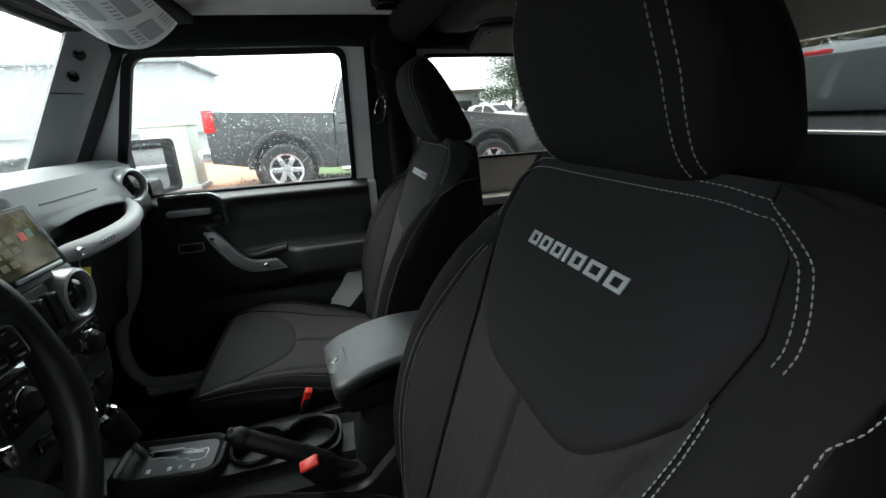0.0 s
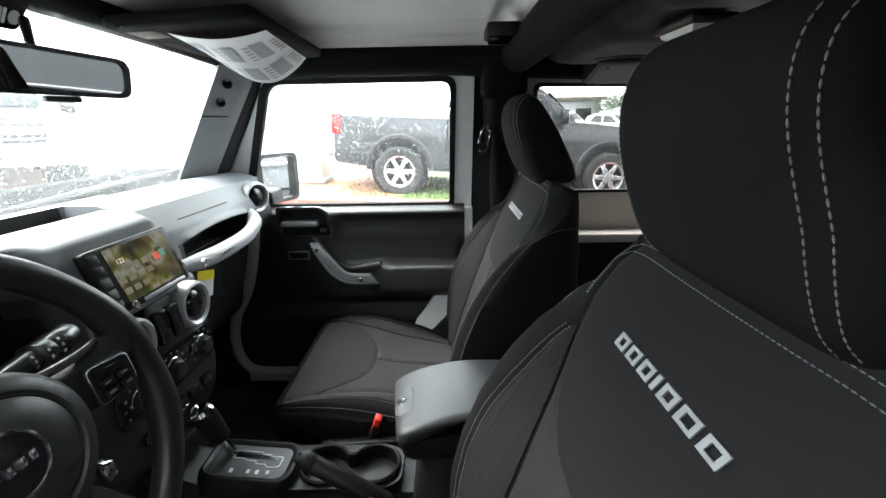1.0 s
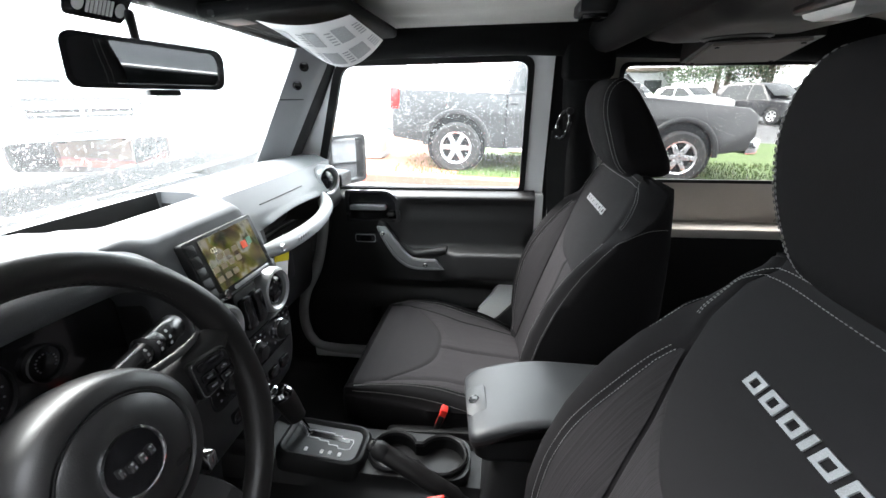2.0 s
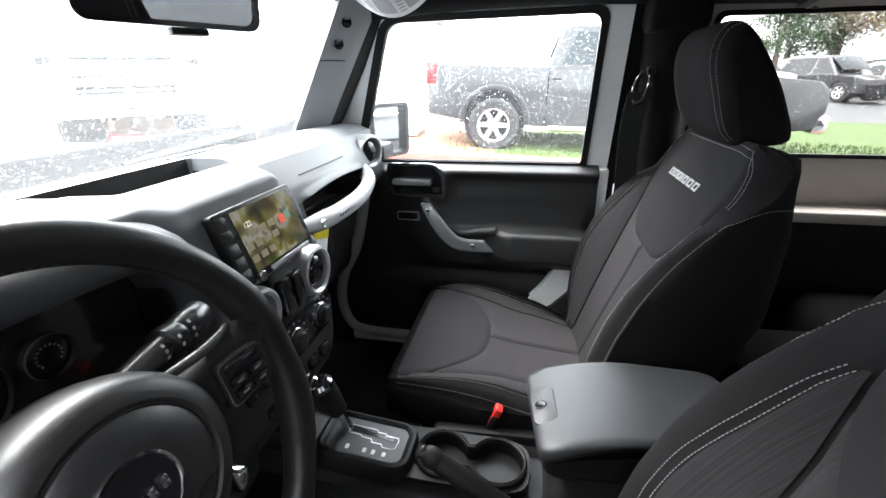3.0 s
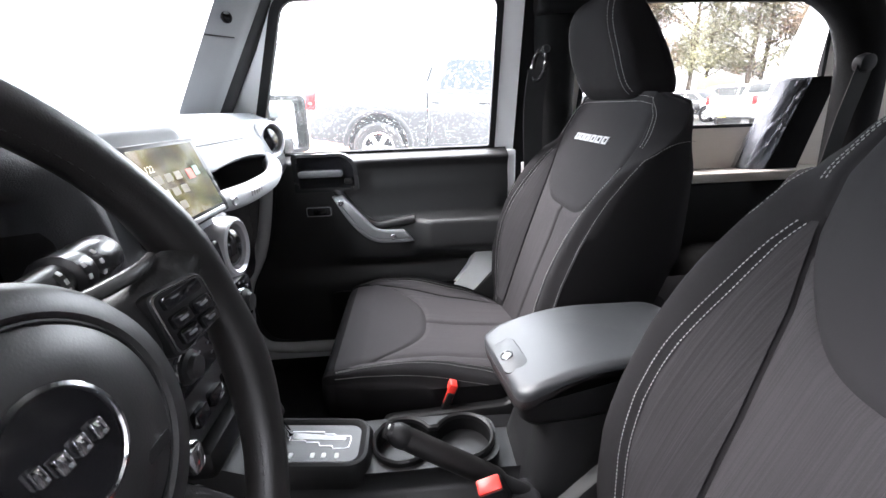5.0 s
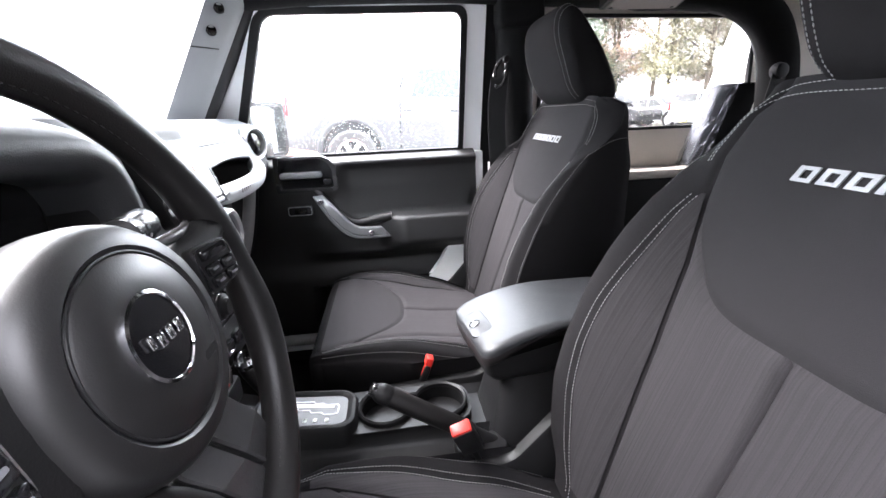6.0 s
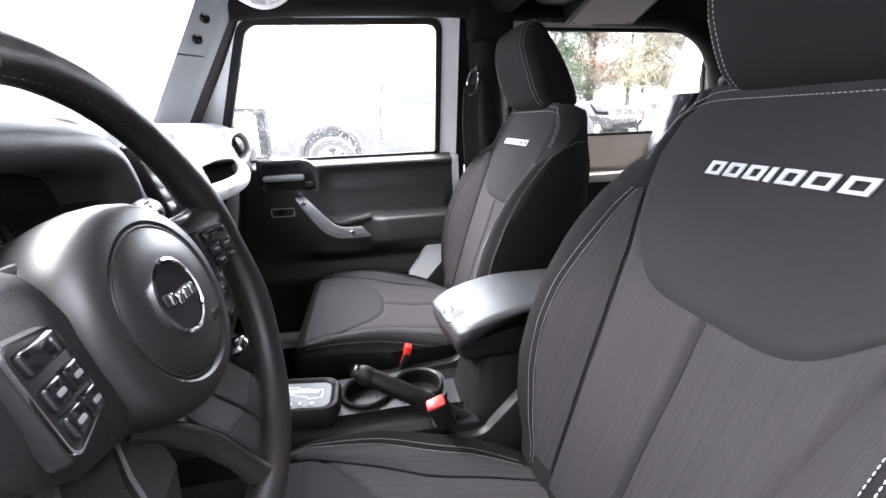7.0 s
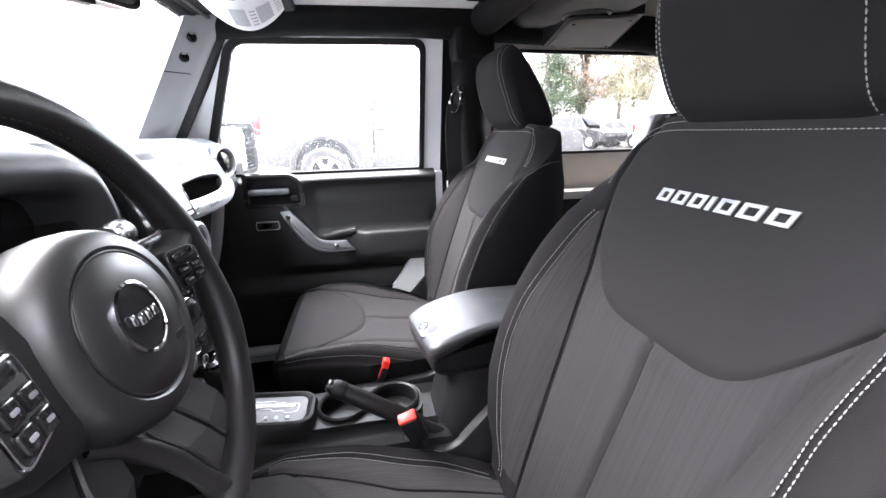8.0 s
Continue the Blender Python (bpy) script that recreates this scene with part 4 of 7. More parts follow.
    for k in (0, 1):
        half = ((0.25, 0.969), (0.44, 0.967), (0.56, 0.956), (0.635, 0.930), (0.680, 0.890), (0.702, 0.84), (0.708, 0.785), (0.706, 0.735)) if k == 0 else ((0.25, 0.989), (0.45, 0.987), (0.585, 0.977), (0.67, 0.950), (0.72, 0.905), (0.744, 0.845), (0.75, 0.785), (0.748, 0.735))
        line = spline([(-u, v, 0) for u, v in half[::-1]] + [(0, 0.969 + 0.020 * k, 0)] + [(u, v, 0) for u, v in half], 6)
        stitches([back_point(max(-0.995, min(0.995, p.x)), min(1, p.y), 0.0008) for p in line], bm=bm)
    part("stitching", bm, THREAD, back, "grey double stitching", kind="stuff")

    # cushion
    rings = []
    for v in span(0, 1, 56):
        ring = [cush_point(u, v, -0.003 if abs(u) < US else 0) for u in full]
        x, w = ring[0].x, cush_half(ring[0].x)
        for dz, k in ((-0.025, 1.012), (-0.06, 1.012), (-0.10, 0.99), (-0.115, 0.9), (-0.115, 0.0), (-0.115, -0.9), (-0.10, -0.99), (-0.06, -1.012), (-0.025, -1.012)):
            ring.append(Vector((x, SEAT_Y + w * k, 0.945 + dz - 0.012)))
        rings.append(ring)
    last = rings[-1]
    for a in span(0, 90, 6)[1:]:
        s = 1 - math.cos(radians(a))
        rings.append([Vector((p.x - 0.030 * math.sin(radians(a)), SEAT_Y + (p.y - SEAT_Y) * (1 - 0.15 * s), p.z - (0.036 * s if p.z > 0.9 else -0.0))) for p in last])
    cushion = part("seat_cushion", loft(rings), FABRIC, seat, "black fabric seat cushion", 60)
    # same cloth as the backrest panel, coloured lighter as it faces up
    part("cushion_panel", grid(lambda u, v: cush_point(u, v), span(-US, US, 56), span(CS, 1, 40)), PANELLIT, cushion, "smooth charcoal front panel, lightened for light from above", 80)
    # cushion inserts and facings take the copy with top light in its colour
    for a, b in ((-US, 0), (0, US)):
        part("cushion_insert", grid(lambda u, v: cush_point(u, v), span(a, b, 30), span(0.02, CS, 50)), RIBLIT, cushion, "ribbed grey insert", 80)
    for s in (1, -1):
        part("cushion_facing", grid(lambda q, v: cush_point(s * (US + 0.004 + (1 - US) * 0.31 * q), v, 0.0012), span(0, 1, 10) if s > 0 else span(1, 0, 10), span(0.03, 0.80, 40)), RIBLIT, cushion, "ribbed grey bolster facing", 80)
    bm = bmesh.new()
    for s in (1, -1):
        for t in (0.34, 0.46, 0.84):
            stitches([cush_point(s * (US + (1 - US) * t), v, 0.0007) for v in span(0.12, 0.99, 50)], bm=bm)
    part("stitching", bm, THREAD, cushion, "grey double stitching", kind="stuff")

    # headrest
    prof = spline([(x, 0, z) for x, z in [(0.044, 1.411), (0.017, 1.437), (-0.006, 1.490), (-0.021, 1.545), (-0.016, 1.586), (0.008, 1.606), (0.036, 1.593), (0.072, 1.545), (0.104, 1.488), (0.130, 1.436), (0.122, 1.414), (0.060, 1.409)]], 6)[:-1]
    c = Vector((0.048, 0, 1.50))

    def head(y):
        k = (1 - (abs(y) / 0.134) ** 6) ** 0.45
        e = (1 - (abs(y) / 0.134) ** 9) ** 0.5
        return [Vector((c.x + (p.x - c.x) * (0.35 + 0.65 * k), SEAT_Y + y * (0.93 + 0.06 * (1 - abs(p.z - 1.49) / 0.1) - 0.07 * smooth(1.49, 1.60, p.z)), c.z + (p.z - c.z) * (0.55 + 0.45 * e))) for p in prof]
    ys = [-0.1335, -0.131, -0.126, -0.118, -0.107, -0.093] + span(-0.075, 0.075, 8) + [0.093, 0.107, 0.118, 0.126, 0.131, 0.1335]
    rest = part("headrest", loft([head(y) for y in ys]), FABRIC, seat, "black fabric headrest with grey seams", 70)
    bm = bmesh.new()
    for y in (-0.105, -0.117, 0.105, 0.117):
        ring = head(y)
        q = [p + (p - Vector((c.x, p.y, c.z))).normalized() * 0.0008 for p in ring[2:40]]
        stitches(q, 0.0042, 0.0016, 0.00055, bm=bm)
    part("stitching", bm, THREAD, rest, "grey double stitching", kind="stuff")
    for y in (-0.06, 0.06):
        part("headrest_post", tube([(0.075, SEAT_Y + y, 1.38), (0.08, SEAT_Y + y, 1.46)], 0.007, 10), STEEL, seat, "steel headrest post")
    # base, runners and recliner cover
    part("seat_base", rbox((-0.31, SEAT_Y, 0.725), (0.40, 0.40, 0.20), 0.02), BLACK, seat)
    for s in (1, -1):
        part("runner", rbox((-0.31, SEAT_Y + s * 0.19, 0.625), (0.5, 0.035, 0.04), 0.006), STEEL, seat)
        bm = plate(corner_outline([(-0.46, 0.80), (-0.1, 0.80), (-0.06, 0.94), (-0.14, 0.96), (-0.22, 0.875), (-0.46, 0.86)], 0.02), 0.02, frame_at((0, SEAT_Y + s * 0.252, 0), (1, 0, 0), (0, 0, 1)), 0.006)
        part("side_cover", bm, BLACK, seat)
    return seat


seat = build_seat()
driver = copy_thing(seat, pose(-0.3, SEAT_Y - 0.74, 0.60))
tagged(driver, "black fabric driver's seat with ribbed inserts, its cushion set low")
for o in driver.children:
    if o.name.startswith("headrest") and "post" not in o.name:
        o.location.x += 0.010
    if o.name.startswith("seat_cushion"):
        o.location.z -= 0.020


def buckle(name, at, lean, label, broad=False):
    b = thing(name, at, label, "belt buckle", "belt buckles")
    d = Vector(lean).normalized()
    m = frame_at(at, Vector((0, 1, 0)).cross(d), d)      # y along the stalk
    part("buckle_body", rbox((0, 0, 0), (0.034 if broad else 0.014, 0.070, 0.022 if broad else 0.028), 0.004, None, 2), BLACK, b)
    part("release_button", rbox((0, 0.029, 0), (0.031 if broad else 0.0158, 0.020 if broad else 0.046, 0.0185 if broad else 0.0215), 0.003, None, 2), RED, b, "red release button")
    part("stalk", rbox((0, -0.075, 0), (0.010, 0.09, 0.02), 0.003, None, 2), BLACK, b)
    for o in b.children:
        o.data.transform(Matrix.Translation(-Vector(at)).inverted())
        o.data.transform(m.to_3x3().to_4x4())
    return b


buckle("belt_buckle", (-0.341, 0.130, 0.868), (0.36, 0, 0.93), "black belt buckle with a red button beside the passenger seat")
buckle("belt_buckle", (-0.292, -0.128, 0.932), (-0.3, -0.35, 0.85), "black belt buckle with a red button beside the driver's seat", True)

# ---------------------------------------------------------------- rear bench, partly in its transport film
bench = thing("rear_bench", (0.6, 0.0, 0.76), "black rear bench seat partly wrapped in clear film", "car seat")
rings = [[Vector((x, y, z)) for y, z in ((-0.47, 0.80), (-0.48, 0.93), (-0.45, 0.965), (0.0, 0.955), (0.45, 0.965), (0.48, 0.93), (0.47, 0.80))] for x in (0.18, 0.20, 0.36, 0.56)]
for i, dz in ((0, -0.03), (1, -0.006)):
    rings[i] = [p + Vector((0, 0, dz)) for p in rings[i]]
part("bench_cushion", loft(rings), FABRIC, bench)


def bench_back(y, t, back=0.0):
    """The backrest's front; t upwards."""
    z = 0.93 + 0.32 * t
    e = smooth(0.5, 0.40, abs(y))
    return Vector((0.385 + 0.17 * t + 0.03 * (1 - e) + back, y * (1 - 0.03 * t), z - 0.02 * (1 - e) * t))


rings = []
for y in [-0.49, -0.48, -0.45] + span(-0.4, 0.4, 8) + [0.45, 0.48, 0.49]:
    k = 0.0 if abs(y) < 0.485 else 0.02
    rings.append([bench_back(y, t, k) for t in span(0, 0.93, 8)] + [bench_back(y, 0.98, 0.02), bench_back(y, 1.0, 0.05), bench_back(y, 0.98, 0.085 - k), bench_back(y, 0.9, 0.11 - k), bench_back(y, 0.0, 0.13 - k)])
part("bench_backrest", loft(rings), FABRIC, bench)


housing = thing("belt_housing", (0.72, 0.66, 1.19), "black belt housing beside the rear window in a clear bag", "trim")
rows = [[Vector((x, side_y(z) - 0.012 + dy, z)) for x, dy in ((x0, 0.0), (x0 + 0.006, -0.034), (x0 + 0.03, -0.050), (0.80, -0.050), (0.80, 0.0))] for z, x0 in ((1.192, 0.640), (1.24, 0.644), (1.33, 0.655), (1.42, 0.668), (1.445, 0.675), (1.452, 0.69))]
part("housing_body", loft(rows), PADDING, housing, "black plastic housing", 30)


def crumple(u, v):
    """Loose film round the housing's front edge; u from the wall over the edge, v upwards."""
    z = 1.195 + 0.27 * v
    x0 = 0.640 + 0.033 * v
    n = noise.noise(Vector((u * 7, v * 9, 0.3))) + 0.5 * noise.noise(Vector((u * 20, v * 26, 2)))
    k = 0.006 * n + 0.004
    turn = smooth(0.35, 0.6, u)
    return Vector((x0 - 0.012 - k + (0.014 + 0.075 * (u - 0.5)) * turn + 0.01 * u, side_y(z) - 0.016 - 0.055 * smooth(0.0, 0.55, u) - k * turn, z + 0.006 * n))


wrap = part("clear_film", grid(crumple, span(0, 1, 30), span(0, 1, 46)), FILM, housing, "crumpled clear plastic film", 25)
wrap.visible_shadow = False
outl = corner_outline([(0.650, 1.335), (0.80, 1.335), (0.752, 1.635), (0.682, 1.635)], [0.004, 0.004, 0.03, 0.006], 4)
sheet_ = solid("milky_film", plate(side_pts(outl), 0.001, side_matrix(1, -0.010), 0), MILKY, "milky white film taped over the corner of the rear window", "film")
sheet_.visible_shadow = False
belt2 = thing("rear_belt", (0.82, 0.5, 1.5), "black rear seat belt on the roll bar", "seat belt")
part("guide", lathe([(0.02, -0.012), (0.023, 0.0), (0.02, 0.012), (0.013, 0.015)], frame_at((0.735, 0.505, 1.475), (1, 0, 0), (0, 0, 1)), 20), RUBBER, belt2)
part("webbing", loft([[Vector((x, y, z)) + Vector((d, 0, 0)) for d in (-0.022, 0.022)] + [Vector((x, y + 0.002, z)) + Vector((d, 0, 0)) for d in (0.022, -0.022)] for x, y, z in ((0.735, 0.50, 1.47), (0.72, 0.505, 1.35), (0.70, 0.51, 1.1), (0.68, 0.51, 0.96))]), WEBBING, belt2)


# ---------------------------------------------------------------- dashboard
dash = thing("dashboard", (-0.8, 0, 0.95), "dark grey moulded dashboard with round vents and a passenger grab bar", "dashboard")

PASS = [(-0.955, 1.385), (-0.90, 1.408), (-0.85, 1.412), (-0.80, 1.408), (-0.765, 1.396), (-0.738, 1.376), (-0.722, 1.352), (-0.716, 1.334), (-0.712, 1.316), (-0.708, 1.298), (-0.706, 1.272), (-0.72, 1.248)]
CENT = [(-0.955, 1.385), (-0.90, 1.410), (-0.85, 1.414), (-0.80, 1.414), (-0.75, 1.412), (-0.715, 1.410), (-0.69, 1.404), (-0.676, 1.396), (-0.672, 1.385), (-0.664, 1.36), (-0.656, 1.31), (-0.652, 1.27)]
HOOD = [(-0.955, 1.385), (-0.90, 1.408), (-0.85, 1.415), (-0.80, 1.420), (-0.74, 1.424), (-0.70, 1.422), (-0.675, 1.416), (-0.668, 1.408), (-0.668, 1.398), (-0.675, 1.390), (-0.69, 1.388), (-0.70, 1.386)]


def dash_row(i, y):
    hood = smooth(-0.135, -0.205, y) * smooth(-0.68, -0.60, y)
    cent = smooth(0.12, 0.035, y) * (1 - hood) if y > -0.6 else 0
    keep = max(0.0, 1 - hood - cent)
    x = hood * HOOD[i][0] + cent * CENT[i][0] + keep * PASS[i][0]
    z = hood * HOOD[i][1] + cent * CENT[i][1] + keep * PASS[i][1]
    if i > 8:
        x -= 0.10 * smooth(0.165, 0.185, y) * smooth(0.49, 0.465, y)
        z += 0.010 * smooth(0.18, 0.40, y) * smooth(0.49, 0.44, y) if i == 9 else 0
    if i in (7, 8):
        z += 0.010 * math.sin(math.pi * min(1, max(0, (y - 0.17) / 0.31)))
    bow = -0.02 * smooth(0.3, 0.66, abs(y)) * (1 if i > 3 else 0)
    # open tray on the top, under the windscreen
    tray = smooth(-0.19, -0.175, y) * smooth(0.085, 0.07, y) if i in (2, 3, 4) else 0
    return Vector((x + bow, y, z - 0.045 * tray * (1.0 if i == 3 else 0.75)))


def dash_pts(y):
    base = [dash_row(i, y) for i in range(12)]
    tray = smooth(-0.19, -0.18, y) * smooth(0.085, 0.075, y)
    out = [base[0], base[1]]
    top2 = Vector((-0.862, y, 1.413))
    out += [top2, Vector((-0.858, y, 1.413 - 0.042 * tray)), Vector((-0.80, y, 1.412 - 0.048 * tray)), Vector((-0.765, y, base[4].z + 0.045 * 0.75 * (smooth(-0.19, -0.175, y) * smooth(0.085, 0.07, y)) - 0.04 * tray)), Vector((-0.758, y, base[4].z + 0.045 * 0.75 * (smooth(-0.19, -0.175, y) * smooth(0.085, 0.07, y))))]
    if y < -0.205:
        h = smooth(-0.135, -0.205, y)
        out[4].z = 1.424 * h + 1.412 * (1 - h)
    fine = spline(base[5:], 4)
    return out + fine


ysamples = span(-0.68, -0.21, 20) + span(-0.205, -0.13, 15) + span(-0.125, 0.13, 51) + span(0.14, 0.66, 40)
bm = loft([dash_pts(y) for y in ysamples if y < 0.161], closed=False)
loft([dash_pts(y)[:20] for y in ysamples if y > 0.15], closed=False, bm=bm)
bm2 = loft([dash_pts(y)[19:] for y in ysamples if y > 0.15], closed=False)
part("grab_hollow", bm2, BLACK, dash, "black hollow behind the grab bar", 42)
top = part("dash_top", bm, DASH, dash, "grey grained upper dashboard with a dark-lined tray", 42)
top.data.materials.append(DASHDARK)
for f in top.data.polygons:
    c = f.center + ORIGIN[top]
    if -0.868 < c.x < -0.757 and -0.19 < c.y < 0.087 and c.z < 1.396:
        f.material_index = 1
# lower dashboard and glove box
LOWP = [(-0.79, 1.25), (-0.83, 1.235), (-0.84, 1.20), (-0.845, 1.05), (-0.85, 0.99), (-0.88, 0.95), (-0.98, 0.93)]
LOWC = [(-0.70, 1.275), (-0.668, 1.27), (-0.660, 1.24), (-0.652, 1.15), (-0.655, 1.06), (-0.69, 0.98), (-0.80, 0.90)]
LOWD = [(-0.70, 1.24), (-0.655, 1.225), (-0.645, 1.19), (-0.66, 1.08), (-0.70, 0.98), (-0.76, 0.94), (-0.95, 0.92)]


def low_row(y):
    c = smooth(0.16, 0.115, y) * smooth(-0.235, -0.19, y)
    d = smooth(-0.12, -0.22, y)
    other = [(a[0] * (1 - d) + b[0] * d, a[1] * (1 - d) + b[1] * d) for a, b in zip(LOWP, LOWD)]
    return spline([Vector((o[0] * (1 - c) + q[0] * c, y, o[1] * (1 - c) + q[1] * c)) for o, q in zip(other, LOWC)], 3)


bm = loft([low_row(y) for y in span(-0.68, 0.64, 132)], closed=False)
part("dash_lower", bm, DASHDARK, dash, "black lower dashboard", 42)
part("glove_box", plate(corner_outline([(0.18, 1.06), (0.50, 1.06), (0.50, 1.205), (0.18, 1.205)], 0.015), 0.01, frame_at((-0.846, 0, 0), (0, 1, 0), (0, 0, 1)), 0.004), BLACK, dash, "black glove box lid")
part("dash_end", rbox((-0.86, 0.645, 1.32), (0.18, 0.02, 0.14), 0.008), DASHDARK, dash)
# instrument binnacle
part("binnacle", rbox((-0.715, -0.40, 1.31), (0.03, 0.40, 0.19), 0.01), GLOSSBLACK, dash, "glossy black instrument panel")
for s in (1, -1):
    part("binnacle_side", rbox((-0.69, -0.40 + s * 0.205, 1.295), (0.07, 0.02, 0.15), 0.008), BLACK, dash)
# broad rounded band that frames the instruments, its rear-facing shade put into the colour
lip = spline([(0, y, z) for y, z in ((-0.150, 1.245), (-0.152, 1.30), (-0.162, 1.350), (-0.184, 1.388), (-0.222, 1.408), (-0.28, 1.416), (-0.40, 1.420), (-0.54, 1.416), (-0.60, 1.395), (-0.635, 1.35), (-0.645, 1.27))], 6)
rings = []
for k, p in enumerate(lip):
    d = (lip[min(k + 1, len(lip) - 1)] - lip[max(k - 1, 0)]).normalized()
    out = Vector((0, d.z, -d.y)) * (1 if d.z * (p.y + 0.40) - d.y * (p.z - 1.30) > 0 else -1)
    rings.append([Vector((x, 0, 0)) + p + out * n for n, x in ((-0.004, -0.735), (0.002, -0.69), (0.001, -0.665), (-0.005, -0.646), (-0.016, -0.632), (-0.030, -0.628), (-0.042, -0.636), (-0.047, -0.655), (-0.048, -0.70))])
part("binnacle_surround", loft(rings, closed=False), BAND, dash, "rounded dash band round the instruments, darkened for its shade", 60)
for y, r in ((-0.472, 0.040), (-0.374, 0.040), (-0.303, 0.0215)):
    m = frame_at((-0.698, y, 1.310), (0, 1, 0), (0, 0, 1))
    g = part("gauge_ring", lathe([(r, -0.004), (r, 0.004), (r - 0.0015, 0.005), (r - 0.002, 0.0)], m, 32, cap=False), SPOKE, dash, "thin dark grey gauge ring")
    part("gauge_face", lathe([(r - 0.004, 0.0), (0.002, 0.0005)], m, 32), GLOSSBLACK, g)
    bm = bmesh.new()
    for k in range(13):
        a = radians(-40 + 260 * k / 12)
        rbox(m @ Vector((math.cos(a) * (r - 0.011), math.sin(a) * (r - 0.011), 0.0015)), (0.001, 0.0016, 0.0016), 0, None, 1, bm)
    part("gauge_marks", bm, DIM, g)
# seam line in the passenger top
part("seam_line", tube(spline([(-0.7285, 0.195, 1.362), (-0.7285, 0.30, 1.362), (-0.7305, 0.40, 1.362)], 6), 0.0016, 6), BLACK, dash)

# grab bar in front of a dark slot
path = spline([(-0.700, 0.135, 1.276), (-0.690, 0.165, 1.275), (-0.681, 0.22, 1.274), (-0.677, 0.30, 1.275), (-0.681, 0.38, 1.278), (-0.694, 0.45, 1.284), (-0.714, 0.50, 1.292), (-0.745, 0.53, 1.305)], 6)
sizes = [0.014 + 0.0045 * smooth(0, 9, k) + 0.008 * smooth(28, 40, k) for k in range(len(path))]
gb = part("grab_bar", tube(path, sizes, 16, 0.8, (1, 0, 0.35)), BARGREY, dash, "pale grey grab bar", 60)
part("screw", lathe([(0.0085, -0.006), (0.0085, 0.003), (0.007, 0.004), (0.005, 0.002), (0.001, 0.002)], frame_at((-0.676, 0.171, 1.2745), (0, 1, 0), (0.1, 0, 1)), 16), STEEL, gb)
bm = bmesh.new()
for k in range(5):
    rbox((-0.6632, 0.225 + 0.012 * k, 1.276), (0.002, 0.008, 0.009), 0.0005, None, 1, bm)
part("raised_marks", bm, STEEL, gb, "row of raised plain bars")

# round vents
def round_vent(c, n, r, name="air_vent", face=True):
    m = frame_at(c, Vector((0, 0, 1)).cross(Vector(n)), (0, 0, 1))
    v = part(name, lathe([(r * 1.02, -0.03), (r * 1.06, 0.0), (r * 1.0, 0.010), (r * 0.90, 0.012), (r * 0.80, 0.008), (r * 0.77, -0.004), (r * 0.80, -0.02)], m, 36, cap=False), SILVER, dash, "bright silver vent ring")
    part("vent_core", lathe([(r * 0.79, -0.012), (r * 0.74, -0.002), (r * 0.6, 0.006), (r * 0.3, 0.011), (0.002, 0.012)], m, 28), GLOSSBLACK, v, "dark glossy vent ball")
    return v


round_vent((-0.731, 0.570, 1.346), (0.93, -0.34, 0.1), 0.044)
round_vent((-0.645, 0.060, 1.229), (1, 0, 0.1), 0.042)
round_vent((-0.645, -0.098, 1.229), (1, 0, 0.1), 0.042)
round_vent((-0.70, -0.62, 1.33), (0.95, 0.2, 0.1), 0.042)

# touch-screen unit
RM = frame_at((-0.648, -0.042, 1.335), (0, 1, 0), (-0.026, 0, 0.08))
radio = thing("radio_unit", (-0.65, -0.037, 1.331), "black touch-screen radio with a lit map-like display", "radio")
part("fascia", plate(rounded(0.172, 0.100, 0.005, 3), 0.014, RM @ Matrix.Translation((0, 0, -0.008)), 0.003), BLACK, radio)
for s, x in ((1, 0.080), (-1, -0.074)):
    for k in range(5 if s < 0 else 3):
        part("key", plate(rounded(0.018 if s < 0 else 0.008, 0.015, 0.002, 2, x, -0.036 + 0.018 * k), 0.0005, RM @ Matrix.Translation((0, 0, 0.006)), 0.0002), BLACK, radio)
part("volume_knob", lathe([(0.0075, 0), (0.007, 0.011), (0.006, 0.012), (0.001, 0.012)], RM @ Matrix.Translation((-0.060, -0.044, 0.006)), 20), CHROME, radio, "small chrome knob")
part("lower_strip", plate(rounded(0.10, 0.006, 0.002, 2, 0.02, -0.0445), 0.002, RM @ Matrix.Translation((0, 0, 0.0065)), 0.0005), SILVER, radio)

scr = bpy.data.materials.new("lit_screen")
scr.use_nodes = True
nt = scr.node_tree
b = nt.nodes["Principled BSDF"]
b.inputs["Base Color"].default_value = (0.02, 0.02, 0.02, 1)
b.inputs["Roughness"].default_value = 0.08
tc = nt.nodes.new("ShaderNodeTexCoord")
vo = nt.nodes.new("ShaderNodeTexVoronoi")
vo.distance, vo.inputs["Scale"].default_value = "CHEBYCHEV", 55
no = nt.nodes.new("ShaderNodeTexNoise")
no.inputs["Scale"].default_value = 34
ramp = nt.nodes.new("ShaderNodeValToRGB")
for pos, col in ((0.34, (0.03, 0.03, 0.006, 1)), (0.46, (0.16, 0.14, 0.03, 1)), (0.53, (0.33, 0.30, 0.07, 1)), (0.60, (0.62, 0.60, 0.50, 1)), (0.7, (0.08, 0.08, 0.02, 1))):
    e = ramp.color_ramp.elements.new(pos)
    e.color = col
mixn = nt.nodes.new("ShaderNodeMix")
mixn.data_type, mixn.blend_type = "RGBA", "MIX"
mixn.inputs["Factor"].default_value = 0.06
nt.links.new(tc.outputs["Object"], vo.inputs["Vector"])
nt.links.new(tc.outputs["Object"], no.inputs["Vector"])
nt.links.new(no.outputs["Fac"], ramp.inputs["Fac"])
nt.links.new(ramp.outputs[0], mixn.inputs["A"])
nt.links.new(vo.outputs["Color"], mixn.inputs["B"])
nt.links.new(mixn.outputs["Result"], b.inputs["Emission Color"])
